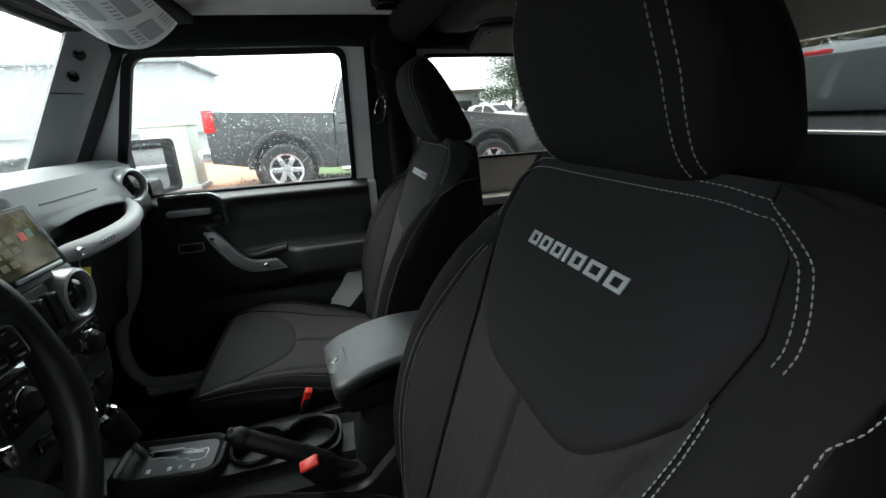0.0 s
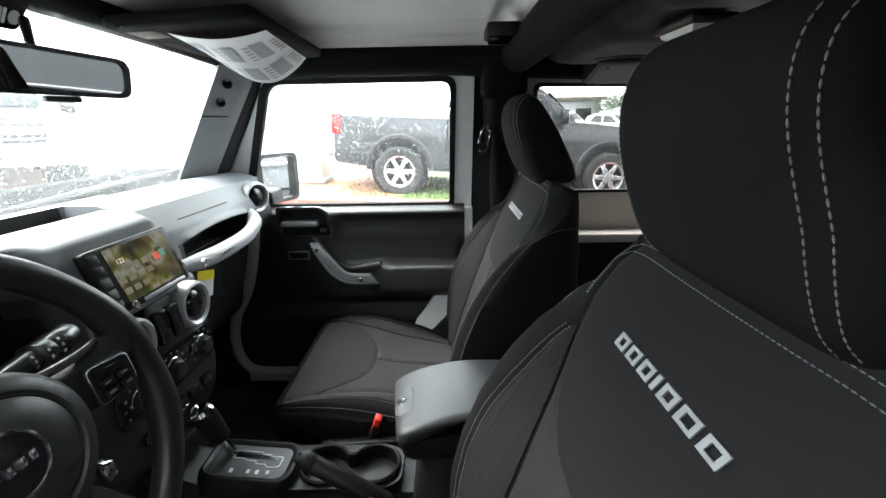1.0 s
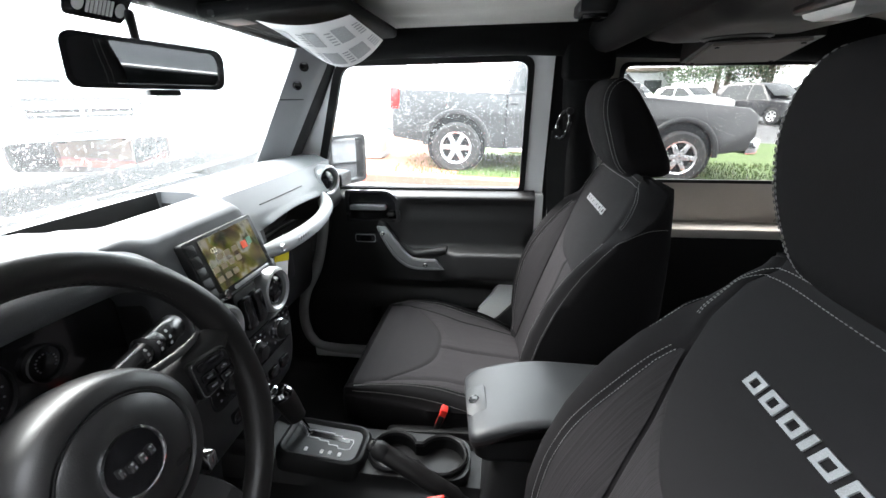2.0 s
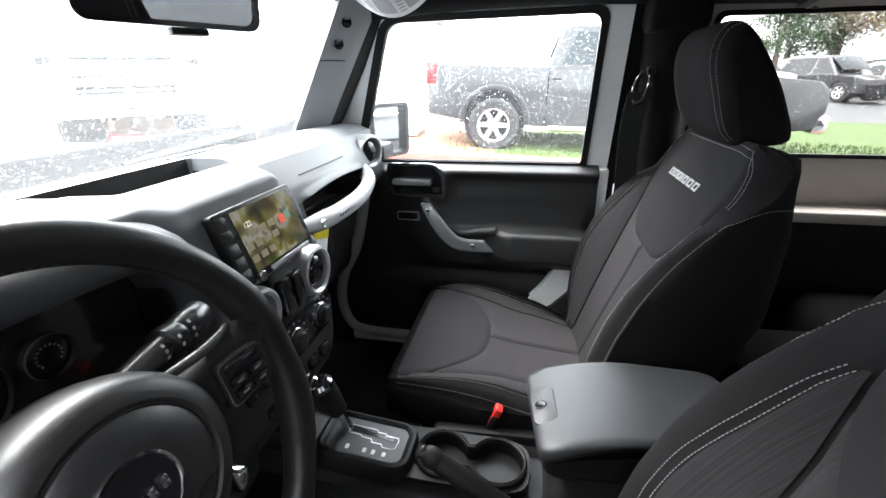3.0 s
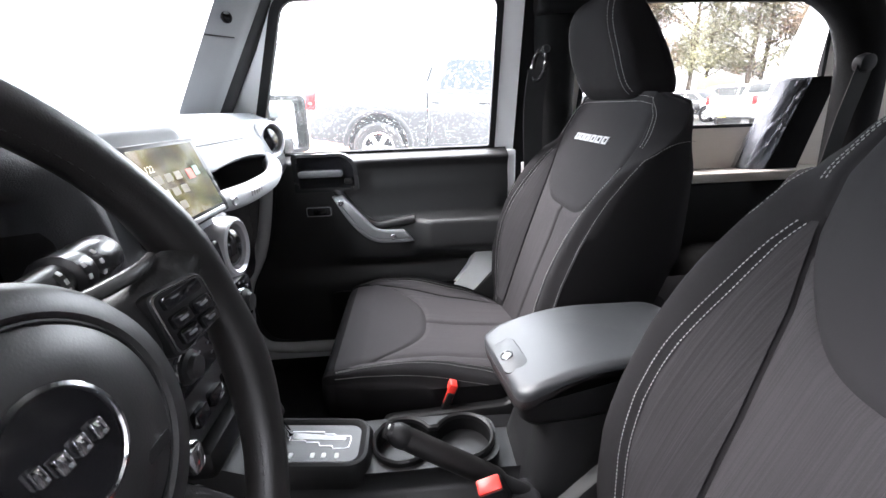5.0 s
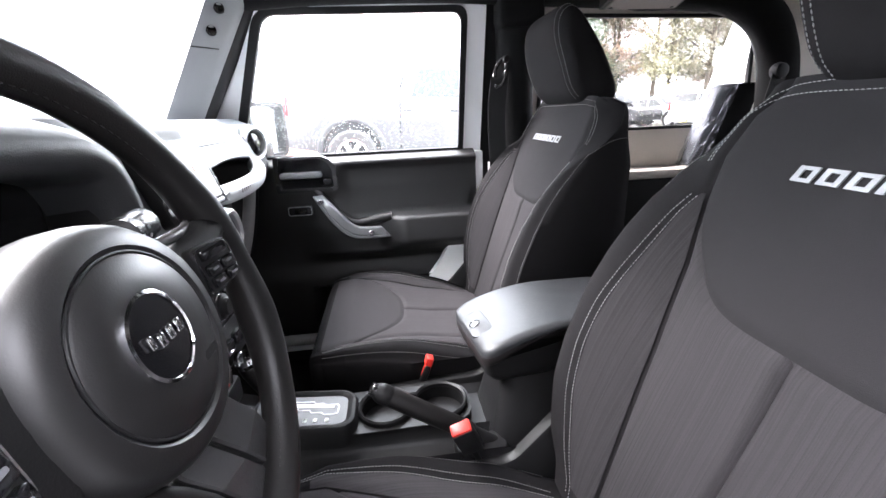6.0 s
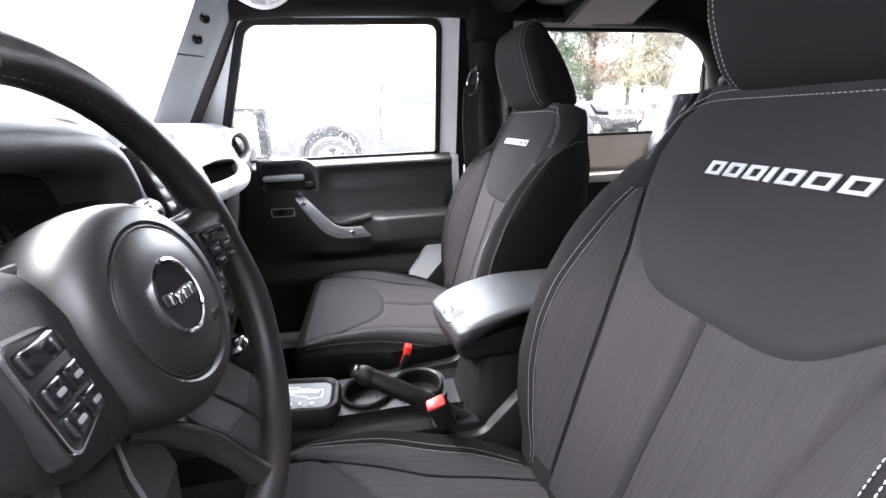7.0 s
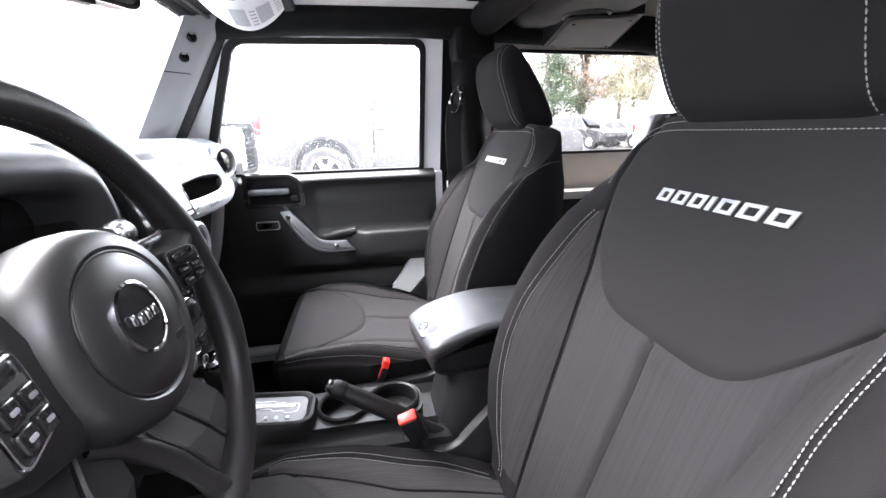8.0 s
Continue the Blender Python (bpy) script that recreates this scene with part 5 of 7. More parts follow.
b.inputs["Emission Strength"].default_value = 0.03
screen = part("display", plate(rounded(0.128, 0.082, 0.002, 2, 0.009, 0.003), 0.001, RM @ Matrix.Translation((0, 0, 0.0062)), 0), scr, radio, "lit display with olive and grey blocks")


def glow(name, color, power):
    m = mat(name, tuple(0.3 * c for c in color), 0.3)
    pb = m.node_tree.nodes["Principled BSDF"]
    pb.inputs["Emission Color"].default_value = (*color, 1)
    pb.inputs["Emission Strength"].default_value = power
    return m


TILE, TILER, TILEG = glow("lit_tile", (0.42, 0.36, 0.24), 0.022), glow("lit_red_tile", (0.8, 0.12, 0.06), 0.05), glow("lit_green_tile", (0.15, 0.35, 0.25), 0.035)
rnd = random.Random(11)
for i in range(4):
    for j in range(3):
        if rnd.random() < 0.75:
            part("screen_tile", plate(rounded(0.013, 0.009, 0.001, 2, -0.048 + 0.019 * i, -0.022 + 0.016 * j), 0.0006, RM @ Matrix.Translation((0, 0, 0.0072)), 0), TILE, screen)
part("screen_tile", plate(rounded(0.014, 0.012, 0.001, 2, 0.035, 0.008), 0.0006, RM @ Matrix.Translation((0, 0, 0.0074)), 0), TILER, screen, "lit red tile")
part("screen_tile", plate(rounded(0.012, 0.012, 0.001, 2, 0.05, 0.010), 0.0006, RM @ Matrix.Translation((0, 0, 0.0074)), 0), TILEG, screen, "lit green tile")
curve = bpy.data.curves.new("screen_number", "FONT")
curve.body, curve.size, curve.align_x, curve.align_y = "122", 0.0105, "CENTER", "CENTER"
curve.materials.append(glow("lit_digits", (0.9, 0.88, 0.7), 0.06))
digits = new("screen_number", curve)
digits.parent = screen
digits.matrix_basis = Matrix.Translation(-ORIGIN[screen]) @ RM @ Matrix.Translation((-0.036, 0.022, 0.0085))

# switch row, climate panel
SM = frame_at((-0.648, -0.019, 1.225), (0, 1, 0), (-0.01, 0, 0.1))
panel = thing("switch_panel", (-0.65, 0.0, 1.18), "black centre switch and climate panel", "control panel")
part("switch_plate", plate(rounded(0.068, 0.088, 0.01, 4), 0.008, SM @ Matrix.Translation((0, 0, -0.006)), 0.003), BLACK, panel)
for k in (-0.5, 0.5):
    part("rocker_switch", rbox(SM @ Vector((0.031 * k, 0.002, 0.008)), (0.026, 0.058, 0.016), 0.005, SM.to_3x3()), GLOSSBLACK, panel)
CM = frame_at((-0.650, -0.019, 1.138), (0, 1, 0), (0.0, 0, 0.1))
part("climate_plate", plate(rounded(0.26, 0.07, 0.02, 4), 0.008, CM @ Matrix.Translation((0, 0, -0.006)), 0.003), GLOSSBLACK, panel)
for k in (-1, 0, 1):
    km = CM @ Matrix.Translation((0.085 * k, 0, 0.002))
    knob = part("climate_knob", lathe([(0.021, 0), (0.020, 0.007), (0.015, 0.010), (0.013, 0.016), (0.001, 0.017)], km, 24), BLACK, panel)
    part("knob_ring", lathe([(0.0222, 0.0), (0.0222, 0.003), (0.0214, 0.004)], km, 24, cap=False), CHROME, knob)
    bm = bmesh.new()
    for q in range(9):
        a = radians(-30 + 30 * q)
        rbox(km @ Vector((0.0315 * math.cos(a), 0.0315 * math.sin(a), 0.001)), (0.004, 0.003, 0.001), 0, km.to_3x3(), 1, bm)
    part("dial_marks", bm, DIM, knob)
LM = frame_at((-0.652, -0.019, 1.066), (0, 1, 0), (-0.01, 0, 0.1))
for k in range(5):
    part("push_button", plate(rounded(0.03, 0.02, 0.004, 3, -0.08 + 0.04 * k, 0), 0.008, LM, 0.002), GLOSSBLACK, panel)
part("socket", lathe([(0.014, 0), (0.014, 0.006), (0.011, 0.007), (0.010, 0.0)], LM @ Matrix.Translation((0.02, -0.035, 0)), 20), CHROME, panel, "chrome power socket")
# yellow and white tag under the grab bar
tag_ = thing("paper_tag", (-0.745, 0.30, 1.262), "small yellow and white paper tag hanging under the grab bar", "tag")
tm = frame_at((-0.776, 0.331, 1.195), (0.25, 0.95, -0.22), (0.1, 0.2, 1))
part("tag_sheet", plate([(-0.026, -0.062), (0.026, -0.062), (0.026, 0.0), (-0.026, 0.0)], 0.001, tm, 0), PAPER, tag_, "white lower half")
part("tag_band", plate([(-0.026, -0.018), (0.026, -0.018), (0.026, 0.006), (-0.026, 0.006)], 0.001, tm @ Matrix.Translation((0, 0, 0.0015)), 0), YELLOW, tag_, "yellow band")
part("tag_string", tube([tm @ Vector((0, 0.004, 0.001)), Vector((-0.745, 0.30, 1.262))], 0.0012, 6), WHITEPLASTIC, tag_)

# ---------------------------------------------------------------- steering wheel
WC, WT = Vector((-0.543, -0.392, 1.265)), radians(16)
WM = frame_at(WC, (0, 1, 0), (-math.sin(WT), 0, math.cos(WT)))      # x to the right, y up the wheel, z to the driver
if WM.col[2].x < 0:
    WM = frame_at(WC, (0, 1, 0), (math.sin(WT), 0, -math.cos(WT)))
wheel = thing("steering_wheel", WC, "black leather steering wheel with an airbag cover and switch pods", "steering wheel")
RR, RT = 0.188, 0.0165
pts = [WM @ Vector((RR * math.cos(a), RR * math.sin(a), 0)) for a in span(0, 2 * math.pi, 96)[:-1]]
rad = [RT + 0.003 * (math.exp(-((math.degrees(a) % 180 - 18) / 14) ** 2) + math.exp(-((math.degrees(a) % 180 - 162) / 14) ** 2)) for a in span(0, 2 * math.pi, 96)[:-1]]
rim = part("rim", tube(pts, rad, 16, 1.0, tuple(WM.col[2].to_3d()), True), LEATHER, wheel, "stitched black leather rim")
bm = bmesh.new()
for a0, a1 in ((25, 155), (-25, -70), (-110, -155)):
    stitches([WM @ Vector(((RR - RT * 0.93) * math.cos(radians(a)), (RR - RT * 0.93) * math.sin(radians(a)), 0.006)) for a in span(a0, a1, 40)], 0.004, 0.003, 0.0007, bm)
part("rim_stitching", bm, DASHDARK, rim, kind="stuff")
bm = None
for a in (20, 160, -22, -158):
    c, s = math.cos(radians(a)), math.sin(radians(a))
    rg = [WM @ (Vector((c, s, 0)) * (RR + (RT + 0.0012) * math.cos(q)) + Vector((0, 0, (RT + 0.0012) * math.sin(q)))) for q in span(0, 2 * math.pi, 20)[:-1]]
    bm = tube(rg, 0.0013, 6, closed=True, bm=bm)
part("rim_seam", bm, BLACK, rim)


def dome(outl, profile, m, bm=None):
    """Rings of an outline scaled and raised: (scale, height) pairs."""
    return loft([[m @ Vector((x * k, y * k, h)) for x, y in outl] for k, h in profile], bm=bm)


HM = WM @ Matrix.Translation((0.009, 0.008, 0))
hub = [(0.087 * math.cos(a), (0.080 if a < math.pi else 0.086) * math.sin(a)) for a in span(0, 2 * math.pi, 56)[:-1]]
cover = part("airbag_cover", dome(hub, [(0.96, -0.045), (1.0, -0.028), (1.015, -0.014), (1.0, 0.0), (0.965, 0.010), (0.89, 0.0175), (0.76, 0.0195), (0.712, 0.0160), (0.68, 0.0195), (0.4, 0.0225), (0.01, 0.0235)], HM), HUB, wheel, "dark grey domed airbag cover", 50)
part("cover_ring", tube([HM @ Vector((x * 0.712, y * 0.712, 0.0178)) for x, y in hub], 0.0012, 6, closed=True), BLACK, cover)
bm = lathe([(0.0300, 0.0215), (0.0300, 0.0250), (0.0278, 0.0258), (0.0272, 0.0245)], HM @ Matrix.Translation((-0.003, 0.001, 0)), 36, cap=False)
badge = part("badge_ring", bm, CHROME, cover, "chrome badge ring")
part("badge_face", lathe([(0.0278, 0.0240), (0.001, 0.0245)], HM @ Matrix.Translation((-0.003, 0.001, 0)), 32), GLOSSBLACK, badge)
for k, (x, w) in enumerate(((-0.0145, 0.006), (-0.005, 0.008), (0.005, 0.008), (0.015, 0.008))):
    part("badge_shape", rbox(HM @ Vector((x - 0.003, 0.001 + (0.002 if k == 0 else -0.001), 0.0258)), (w * 0.8, 0.009, 0.003), 0.0012, HM.to_3x3()), CHROME, badge, "plain chrome shape")
part("airbag_mark", plate(rounded(0.02, 0.006, 0.001, 2, 0.036, -0.034), 0.001, HM @ Matrix.Translation((0, 0, 0.0205)), 0), BLACK, cover)
for s in (1, -1):
    sp = [WM @ Vector((s * x, y, z)) for x, y, z in ((0.07, 0.012, -0.014), (0.11, 0.018, -0.010), (0.145, 0.030, -0.004), (0.180, 0.046, 0.0))]
    rings = []
    if s < 0:
        sp = [p + WM.col[2].to_3d() * 0.007 for p in sp[:3]] + [sp[3]]
    for p, h in zip(sp, (0.032, 0.029, 0.024, 0.013) if s > 0 else (0.058, 0.056, 0.046, 0.016)):
        e2, e3 = WM.col[1].to_3d(), WM.col[2].to_3d()
        rings.append([p + e2 * h * math.cos(a) + e3 * 0.016 * math.sin(a) for a in span(0, 2 * math.pi, 16)[:-1]])
    part("spoke", loft(rings), BLACK, wheel, "black side spoke")
    # strip on the black spoke's bevel, coloured lighter for the highlight there
    if s > 0:
        part("spoke_edge", tube(spline([WM @ Vector(p) for p in ((0.060, 0.056, -0.006), (0.085, 0.0535, -0.003), (0.112, 0.0525, 0.0), (0.136, 0.0535, -0.001), (0.150, 0.056, -0.004))], 5), [0.0035 + 0.0015 * math.sin(math.pi * k / 20) for k in range(21)], 10), SPOKE, wheel, "bevel strip along the spoke, lighter grey for its highlight")
    pm = WM @ Matrix.Translation((s * (0.131 if s > 0 else 0.114), 0.0170 if s > 0 else 0.016, 0.005 if s > 0 else 0.009)) @ Matrix.Rotation(-s * radians(12), 4, "Y") @ Matrix.Diagonal((0.93, 0.65, 1, 1) if s > 0 else (0.86, 0.9, 1, 1))
    pod = part("switch_pod", plate(corner_outline([(-0.028, -0.038), (0.026, -0.030), (0.028, 0.028), (-0.026, 0.034)], 0.010), 0.010, pm, 0.004), BLACK, wheel, "black switch pod")
    part("pod_trim", ring_plate(corner_outline([(-0.026, -0.036), (0.024, -0.028), (0.026, 0.026), (-0.024, 0.032)], 0.010), corner_outline([(-0.0245, -0.0345), (0.0225, -0.0265), (0.0245, 0.0245), (-0.0225, 0.0305)], 0.010), 0.0015, pm @ Matrix.Translation((0, 0, 0.0095))), CHROME, pod, "thin bright outline")
    part("pod_button", plate(rounded(0.036, 0.014, 0.003, 3, 0, 0.018), 0.004, pm @ Matrix.Translation((0, 0, 0.0098)), 0.001), GLOSSBLACK, pod)
    for i in range(2):
        for j in range(2):
            btn = part("pod_button", plate(rounded(0.018, 0.015, 0.003, 3, -0.010 + 0.021 * i, -0.003 - 0.018 * j), 0.004, pm @ Matrix.Translation((0, 0, 0.0098)), 0.0012), GLOSSBLACK, pod)
            part("button_mark", plate(rounded(0.008, 0.003, 0.001, 2, -0.010 + 0.021 * i, -0.003 - 0.018 * j), 0.0006, pm @ Matrix.Translation((0, 0, 0.014)), 0), DIM, btn)
# lower spokes: two satin plates with a groove between them, and a padded lip
for s in (1, -1):
    halves = (((0.066, -0.055), (0.020, -0.062), (0.087, -0.092), (0.041, -0.097), (0.094, -0.114), (0.053, -0.125), (0.110, -0.146), (0.082, -0.168)),
              ((0.018, -0.062), (-0.010, -0.060), (0.036, -0.0975), (-0.003, -0.090), (0.048, -0.1265), (0.008, -0.117), (0.078, -0.170), (0.044, -0.180)))
    shift = 0.0 if s > 0 else 0.030
    for half in halves:
        rings = []
        for k, z in enumerate((-0.016, -0.010, -0.002, -0.008)):
            (ax, ay), (bx, by) = half[2 * k], half[2 * k + 1]
            a = Vector((s * (ax + shift), ay + shift * 0.7, z if s > 0 else z - 0.012))
            b = Vector((s * (bx + shift), by + shift * 0.7, z if s > 0 else z - 0.012))
            ring = []
            for q, h in ((0.0, -0.012), (0.0, -0.002), (0.05, 0.0), (0.95, 0.0), (1.0, -0.002), (1.0, -0.012)):
                ring.append(WM @ (a + (b - a) * q + Vector((0, 0, h))))
            rings.append(ring)
        part("spoke_plate", loft(rings), SPOKE if s > 0 else BLACK, wheel, "satin grey spoke plate" if s > 0 else "dark spoke plate", 20)
    if s > 0:
        lip = [WM @ Vector(p) for p in ((-0.048, -0.056, -0.024), (-0.030, -0.072, -0.018), (-0.012, -0.098, -0.014), (-0.001, -0.120, -0.010), (0.008, -0.148, -0.006), (0.016, -0.184, 0.0))]
        part("spoke_lip", tube(lip, [0.006, 0.0085, 0.0095, 0.0095, 0.009, 0.012], 12), LEATHER, wheel, "padded leather spoke edge")
# column, stalks, key
column = thing("steering_column", (-0.62, -0.392, 1.20), "black steering column shroud with two stalks and the key", "steering column")
cm = frame_at((-0.60, -0.392, 1.235), (0, 1, 0), (-math.sin(WT), 0, math.cos(WT)))
zc = cm.col[2].to_3d() * (1 if cm.col[2].x > 0 else -1)
rings = []
for k, w, h in ((-0.10, 0.055, 0.06), (-0.02, 0.058, 0.055), (0.025, 0.052, 0.05), (0.035, 0.045, 0.042)):
    c0 = Vector((-0.60, -0.392, 1.235)) + zc * k
    rings.append([c0 + Vector((0, w, 0)) * math.cos(a) + Vector((0, 0, h)) * math.sin(a) for a in span(0, 2 * math.pi, 24)[:-1]])
part("shroud", loft(rings), BLACK, column)
for s in (1, -1):
    p0 = Vector((-0.582, -0.392 + s * 0.045, 1.318))
    p1 = Vector((-0.609, -0.392 + s * 0.172, 1.316))
    d = (p1 - p0).normalized()
    stalk = part("stalk", tube([p0, p0 + d * 0.03, p0 + d * 0.065], [0.0105, 0.0115, 0.0125], 14), STALK, column, "black control stalk")
    part("stalk_collar", tube([p0 + d * 0.065, p0 + d * 0.068, p0 + d * 0.082, p0 + d * 0.085], [0.0125, 0.0165, 0.0165, 0.0155], 16), STALK, stalk)
    part("stalk_end", tube([p0 + d * 0.085, p0 + d * 0.10, p0 + d * 0.122, p0 + d * 0.128], [0.0150, 0.0165, 0.0160, 0.0125], 16), STALK, stalk)
    bm = bmesh.new()
    side = Vector((1, 0, 0.25)).normalized()
    for q, r0, n in ((0.0585, 0.0122, 3), (0.075, 0.0170, 2), (0.095, 0.0162, 3)):
        for j in range(n):
            a = (j - (n - 1) / 2) * 0.5
            out = (side * math.cos(a) + d.cross(side) * math.sin(a)).normalized()
            rbox(p0 + d * q + out * r0, (0.0030, 0.0034, 0.0012), 0.0003, frame_at((0, 0, 0), d, d.cross(out)).to_3x3(), 1, bm)
    part("stalk_marks", bm, MARK, stalk, "small white marks")
part("key_barrel", lathe([(0.014, 0), (0.014, 0.008), (0.011, 0.012), (0.010, 0.012)], frame_at((-0.575, -0.315, 1.195), (0, 1, 0), (-0.3, 0, 1)), 20), CHROME, column)
part("key", rbox((-0.545, -0.300, 1.192), (0.035, 0.014, 0.022), 0.004), CHROME, column, "bright ignition key")
# pedals far below
for y, h in ((-0.46, 0.09), (-0.33, 0.12)):
    ped = thing("pedal", (-1.0, y, 0.78), "black rubber foot pedal", "pedal", "pedals")
    part("pad", rbox((-0.98, y, 0.80), (0.02, 0.07, h), 0.006, Matrix.Rotation(radians(-25), 3, "Y")), RUBBER, ped)
    part("lever", tube([(-0.99, y, 0.84), (-1.08, y, 1.0)], 0.008, 8), STEEL, ped)

# ---------------------------------------------------------------- centre console
console = thing("centre_console", (-0.4, 0, 0.62), "black centre console with cup holders and a padded armrest lid", "console")


def cons_half(x):
    return float(np.interp(x, [-0.75, -0.6, -0.47, -0.3, 0.0], [0.085, 0.09, 0.092, 0.092, 0.085]))


CONZ = 0.885
hole_c, hole_r = [(-0.418, 0.030), (-0.316, 0.030)], 0.046


bm = bmesh.new()
rings = []
for x in span(-0.76, 0.06, 40):
    w = cons_half(x)
    zt = CONZ + 0.05 * smooth(-0.56, -0.74, x)
    rings.append([Vector((x, y, z)) for y, z in ((-0.122, 0.62), (-0.106, 0.80), (-0.098, 0.838), (-0.044, 0.848), (-0.036, zt - 0.03), (-0.031, zt - 0.012), (-0.020, zt - 0.028), (w - 0.018, zt - 0.028), (w - 0.006, zt - 0.012), (w, zt - 0.03), (w + 0.006, 0.80), (w + 0.02, 0.62))])
part("console_body", loft(rings), BLACK, console, "black textured console body")


def cup_outline(grow, n=64):
    """Two round cups run together by a slot."""
    r, out = hole_r + grow, []
    (xa, ya), (xb, _) = hole_c
    for k in range(n):
        a = 2 * math.pi * k / n
        best = 0.0
        dirv = (math.cos(a), math.sin(a))
        cx, cy = (xa + xb) / 2, ya
        t = 0.0
        while t < 0.12:
            px, py = cx + dirv[0] * t, cy + dirv[1] * t
            if any(math.hypot(px - qx, py - qy) < r for qx, qy in hole_c) or (abs(px - cx) < 0.045 and abs(py - cy) < 0.020 + grow):
                best = t
            t += 0.0007
        out.append((cx + dirv[0] * best, cy + dirv[1] * best))
    return out


o0, o1 = cup_outline(0.0), cup_outline(0.007)
# deck with the cup opening
far = []
for x, y in o1:
    dx, dy = x + 0.367, y - 0.030
    n = 4.0 if dx > 0 else 14.0
    k = ((abs(dx) / (0.108 if dx > 0 else 0.150)) ** n + (abs(dy) / 0.059) ** n) ** (-1 / n)
    far.append((-0.367 + dx * k, 0.030 + dy * k))
zt = CONZ - 0.006
bm = loft([[Vector((x, y, z)) for x, y in o] for o, z in ((far, zt - 0.020), (far, zt - 0.004), ([(a * 0.94 + c * 0.06, b * 0.94 + d * 0.06) for (a, b), (c, d) in zip(far, o1)], zt), (o1, zt))], cap=False)
part("console_deck", bm, BLACK, console, "dark grey deck round the cup holders")
bm = loft([[Vector((x, y, z)) for x, y in o] for o, z in ((o1, zt), (o1, zt + 0.008), (cup_outline(0.004), zt + 0.011), (o0, zt + 0.008), (o0, zt))], cap=False)
cups = part("cup_holder", bm, BLACK, console, "twin round cup holders with a raised rim")
part("cup_wall", loft([[Vector((x, y, z)) for x, y in o] for o, z in ((o0, zt), (cup_outline(-0.003), zt - 0.040), (cup_outline(-0.006), zt - 0.076))], cap=False), CUP, cups, "black rubber cup liner")
bm = bmesh.new()
bm.faces.new([bm.verts.new((x, y, zt - 0.075)) for x, y in cup_outline(-0.0005)])
part("cup_floor", bm, CUP, cups)
for i, (cx, cy) in enumerate(hole_c):
    part("cup_ring", lathe([(0.030, -0.002), (0.030, 0.001), (0.027, 0.001)], Matrix.Translation((cx, cy, zt - 0.070)), 24), SILVER if i else BLACK, cups)

# gear selector plate and lever
selector = thing("gear_selector", (-0.56, 0.0, 0.89), "automatic gear selector with a bright gate and a chrome-topped lever", "gear lever")
GM = frame_at((-0.56, 0.017, 0.901), (1, 0, -0.10), (0, 1, 0))
if GM.col[2].z < 0:
    GM = frame_at((-0.56, 0.017, 0.901), (1, 0, -0.10), (0, -1, 0))
gy = 1 if GM.col[1].y > 0 else -1
part("selector_rim", loft([[GM @ Vector((x, y, z)) for x, y in o] for o, z in ((rounded(0.190, 0.116, 0.034, 6), -0.030), (rounded(0.184, 0.110, 0.032, 6), 0.000), (rounded(0.174, 0.102, 0.029, 6), 0.0080), (rounded(0.164, 0.093, 0.025, 6), 0.0095), (rounded(0.152, 0.083, 0.02, 6), 0.007), (rounded(0.146, 0.078, 0.018, 6), 0.004))], cap=False), BLACK, selector)
plate_ = part("selector_plate", plate(rounded(0.146, 0.078, 0.018, 5), 0.003, GM @ Matrix.Translation((0, 0, 0.001)), 0), PLATEGREY, selector, "grey selector plate")
gate = [Vector((x, y - 0.006, 0)) for x, y in ((-0.040, 0.010), (-0.040, 0.029), (0.012, 0.029), (0.014, 0.024), (0.030, 0.024), (0.032, 0.020), (0.056, 0.020), (0.058, 0.014), (0.056, -0.004), (0.048, -0.007), (0.032, -0.007), (0.029, -0.001), (0.010, -0.001), (0.007, 0.006), (-0.012, 0.006), (-0.015, 0.010), (-0.036, 0.010))]
part("gate_trim", tube([GM @ Vector((p.x, gy * p.y, 0.0045)) for p in gate], 0.0009, 8, 0.7), STEEL, plate_, "bright gate outline")
part("gate_slot", plate([(-0.036, gy * 0.008), (0.050, gy * 0.004), (0.050, gy * 0.013), (-0.036, gy * 0.021)][::gy], 0.0012, GM @ Matrix.Translation((0, 0, 0.0032)), 0), GLOSSBLACK, plate_)
for k, x in enumerate((-0.03, 0.003, 0.02, 0.04)):
    part("position_mark", plate(rounded(0.007, 0.010, 0.002, 3, x, -gy * 0.027), 0.002, GM @ Matrix.Translation((0, 0, 0.0032)), 0.0005), MARK, plate_, "small pale position mark")
foot = GM @ Vector((-0.045, gy * 0.018, 0.0))
tip = Vector((-0.632, 0.010, 1.018))
part("lever_shaft", tube([foot, foot.lerp(tip, 0.5)], [0.009, 0.007], 12), CHROME, selector)
d = (tip - foot).normalized()
grip = part("lever_grip", tube([foot.lerp(tip, 0.42), foot.lerp(tip, 0.46), foot.lerp(tip, 0.8), tip - d * 0.003, tip + d * 0.004], [0.012, 0.018, 0.022, 0.0225, 0.0205], 18), LEATHER, selector, "black leather lever grip")
part("grip_cap", tube([tip + d * 0.003, tip + d * 0.012, tip + d * 0.019, tip + d * 0.022], [0.021, 0.0225, 0.018, 0.005], 20), CHROME, grip, "chrome lever cap")
part("front_bin", rbox((-0.71, 0.015, 0.935), (0.06, 0.13, 0.05), 0.012), BLACK, console)

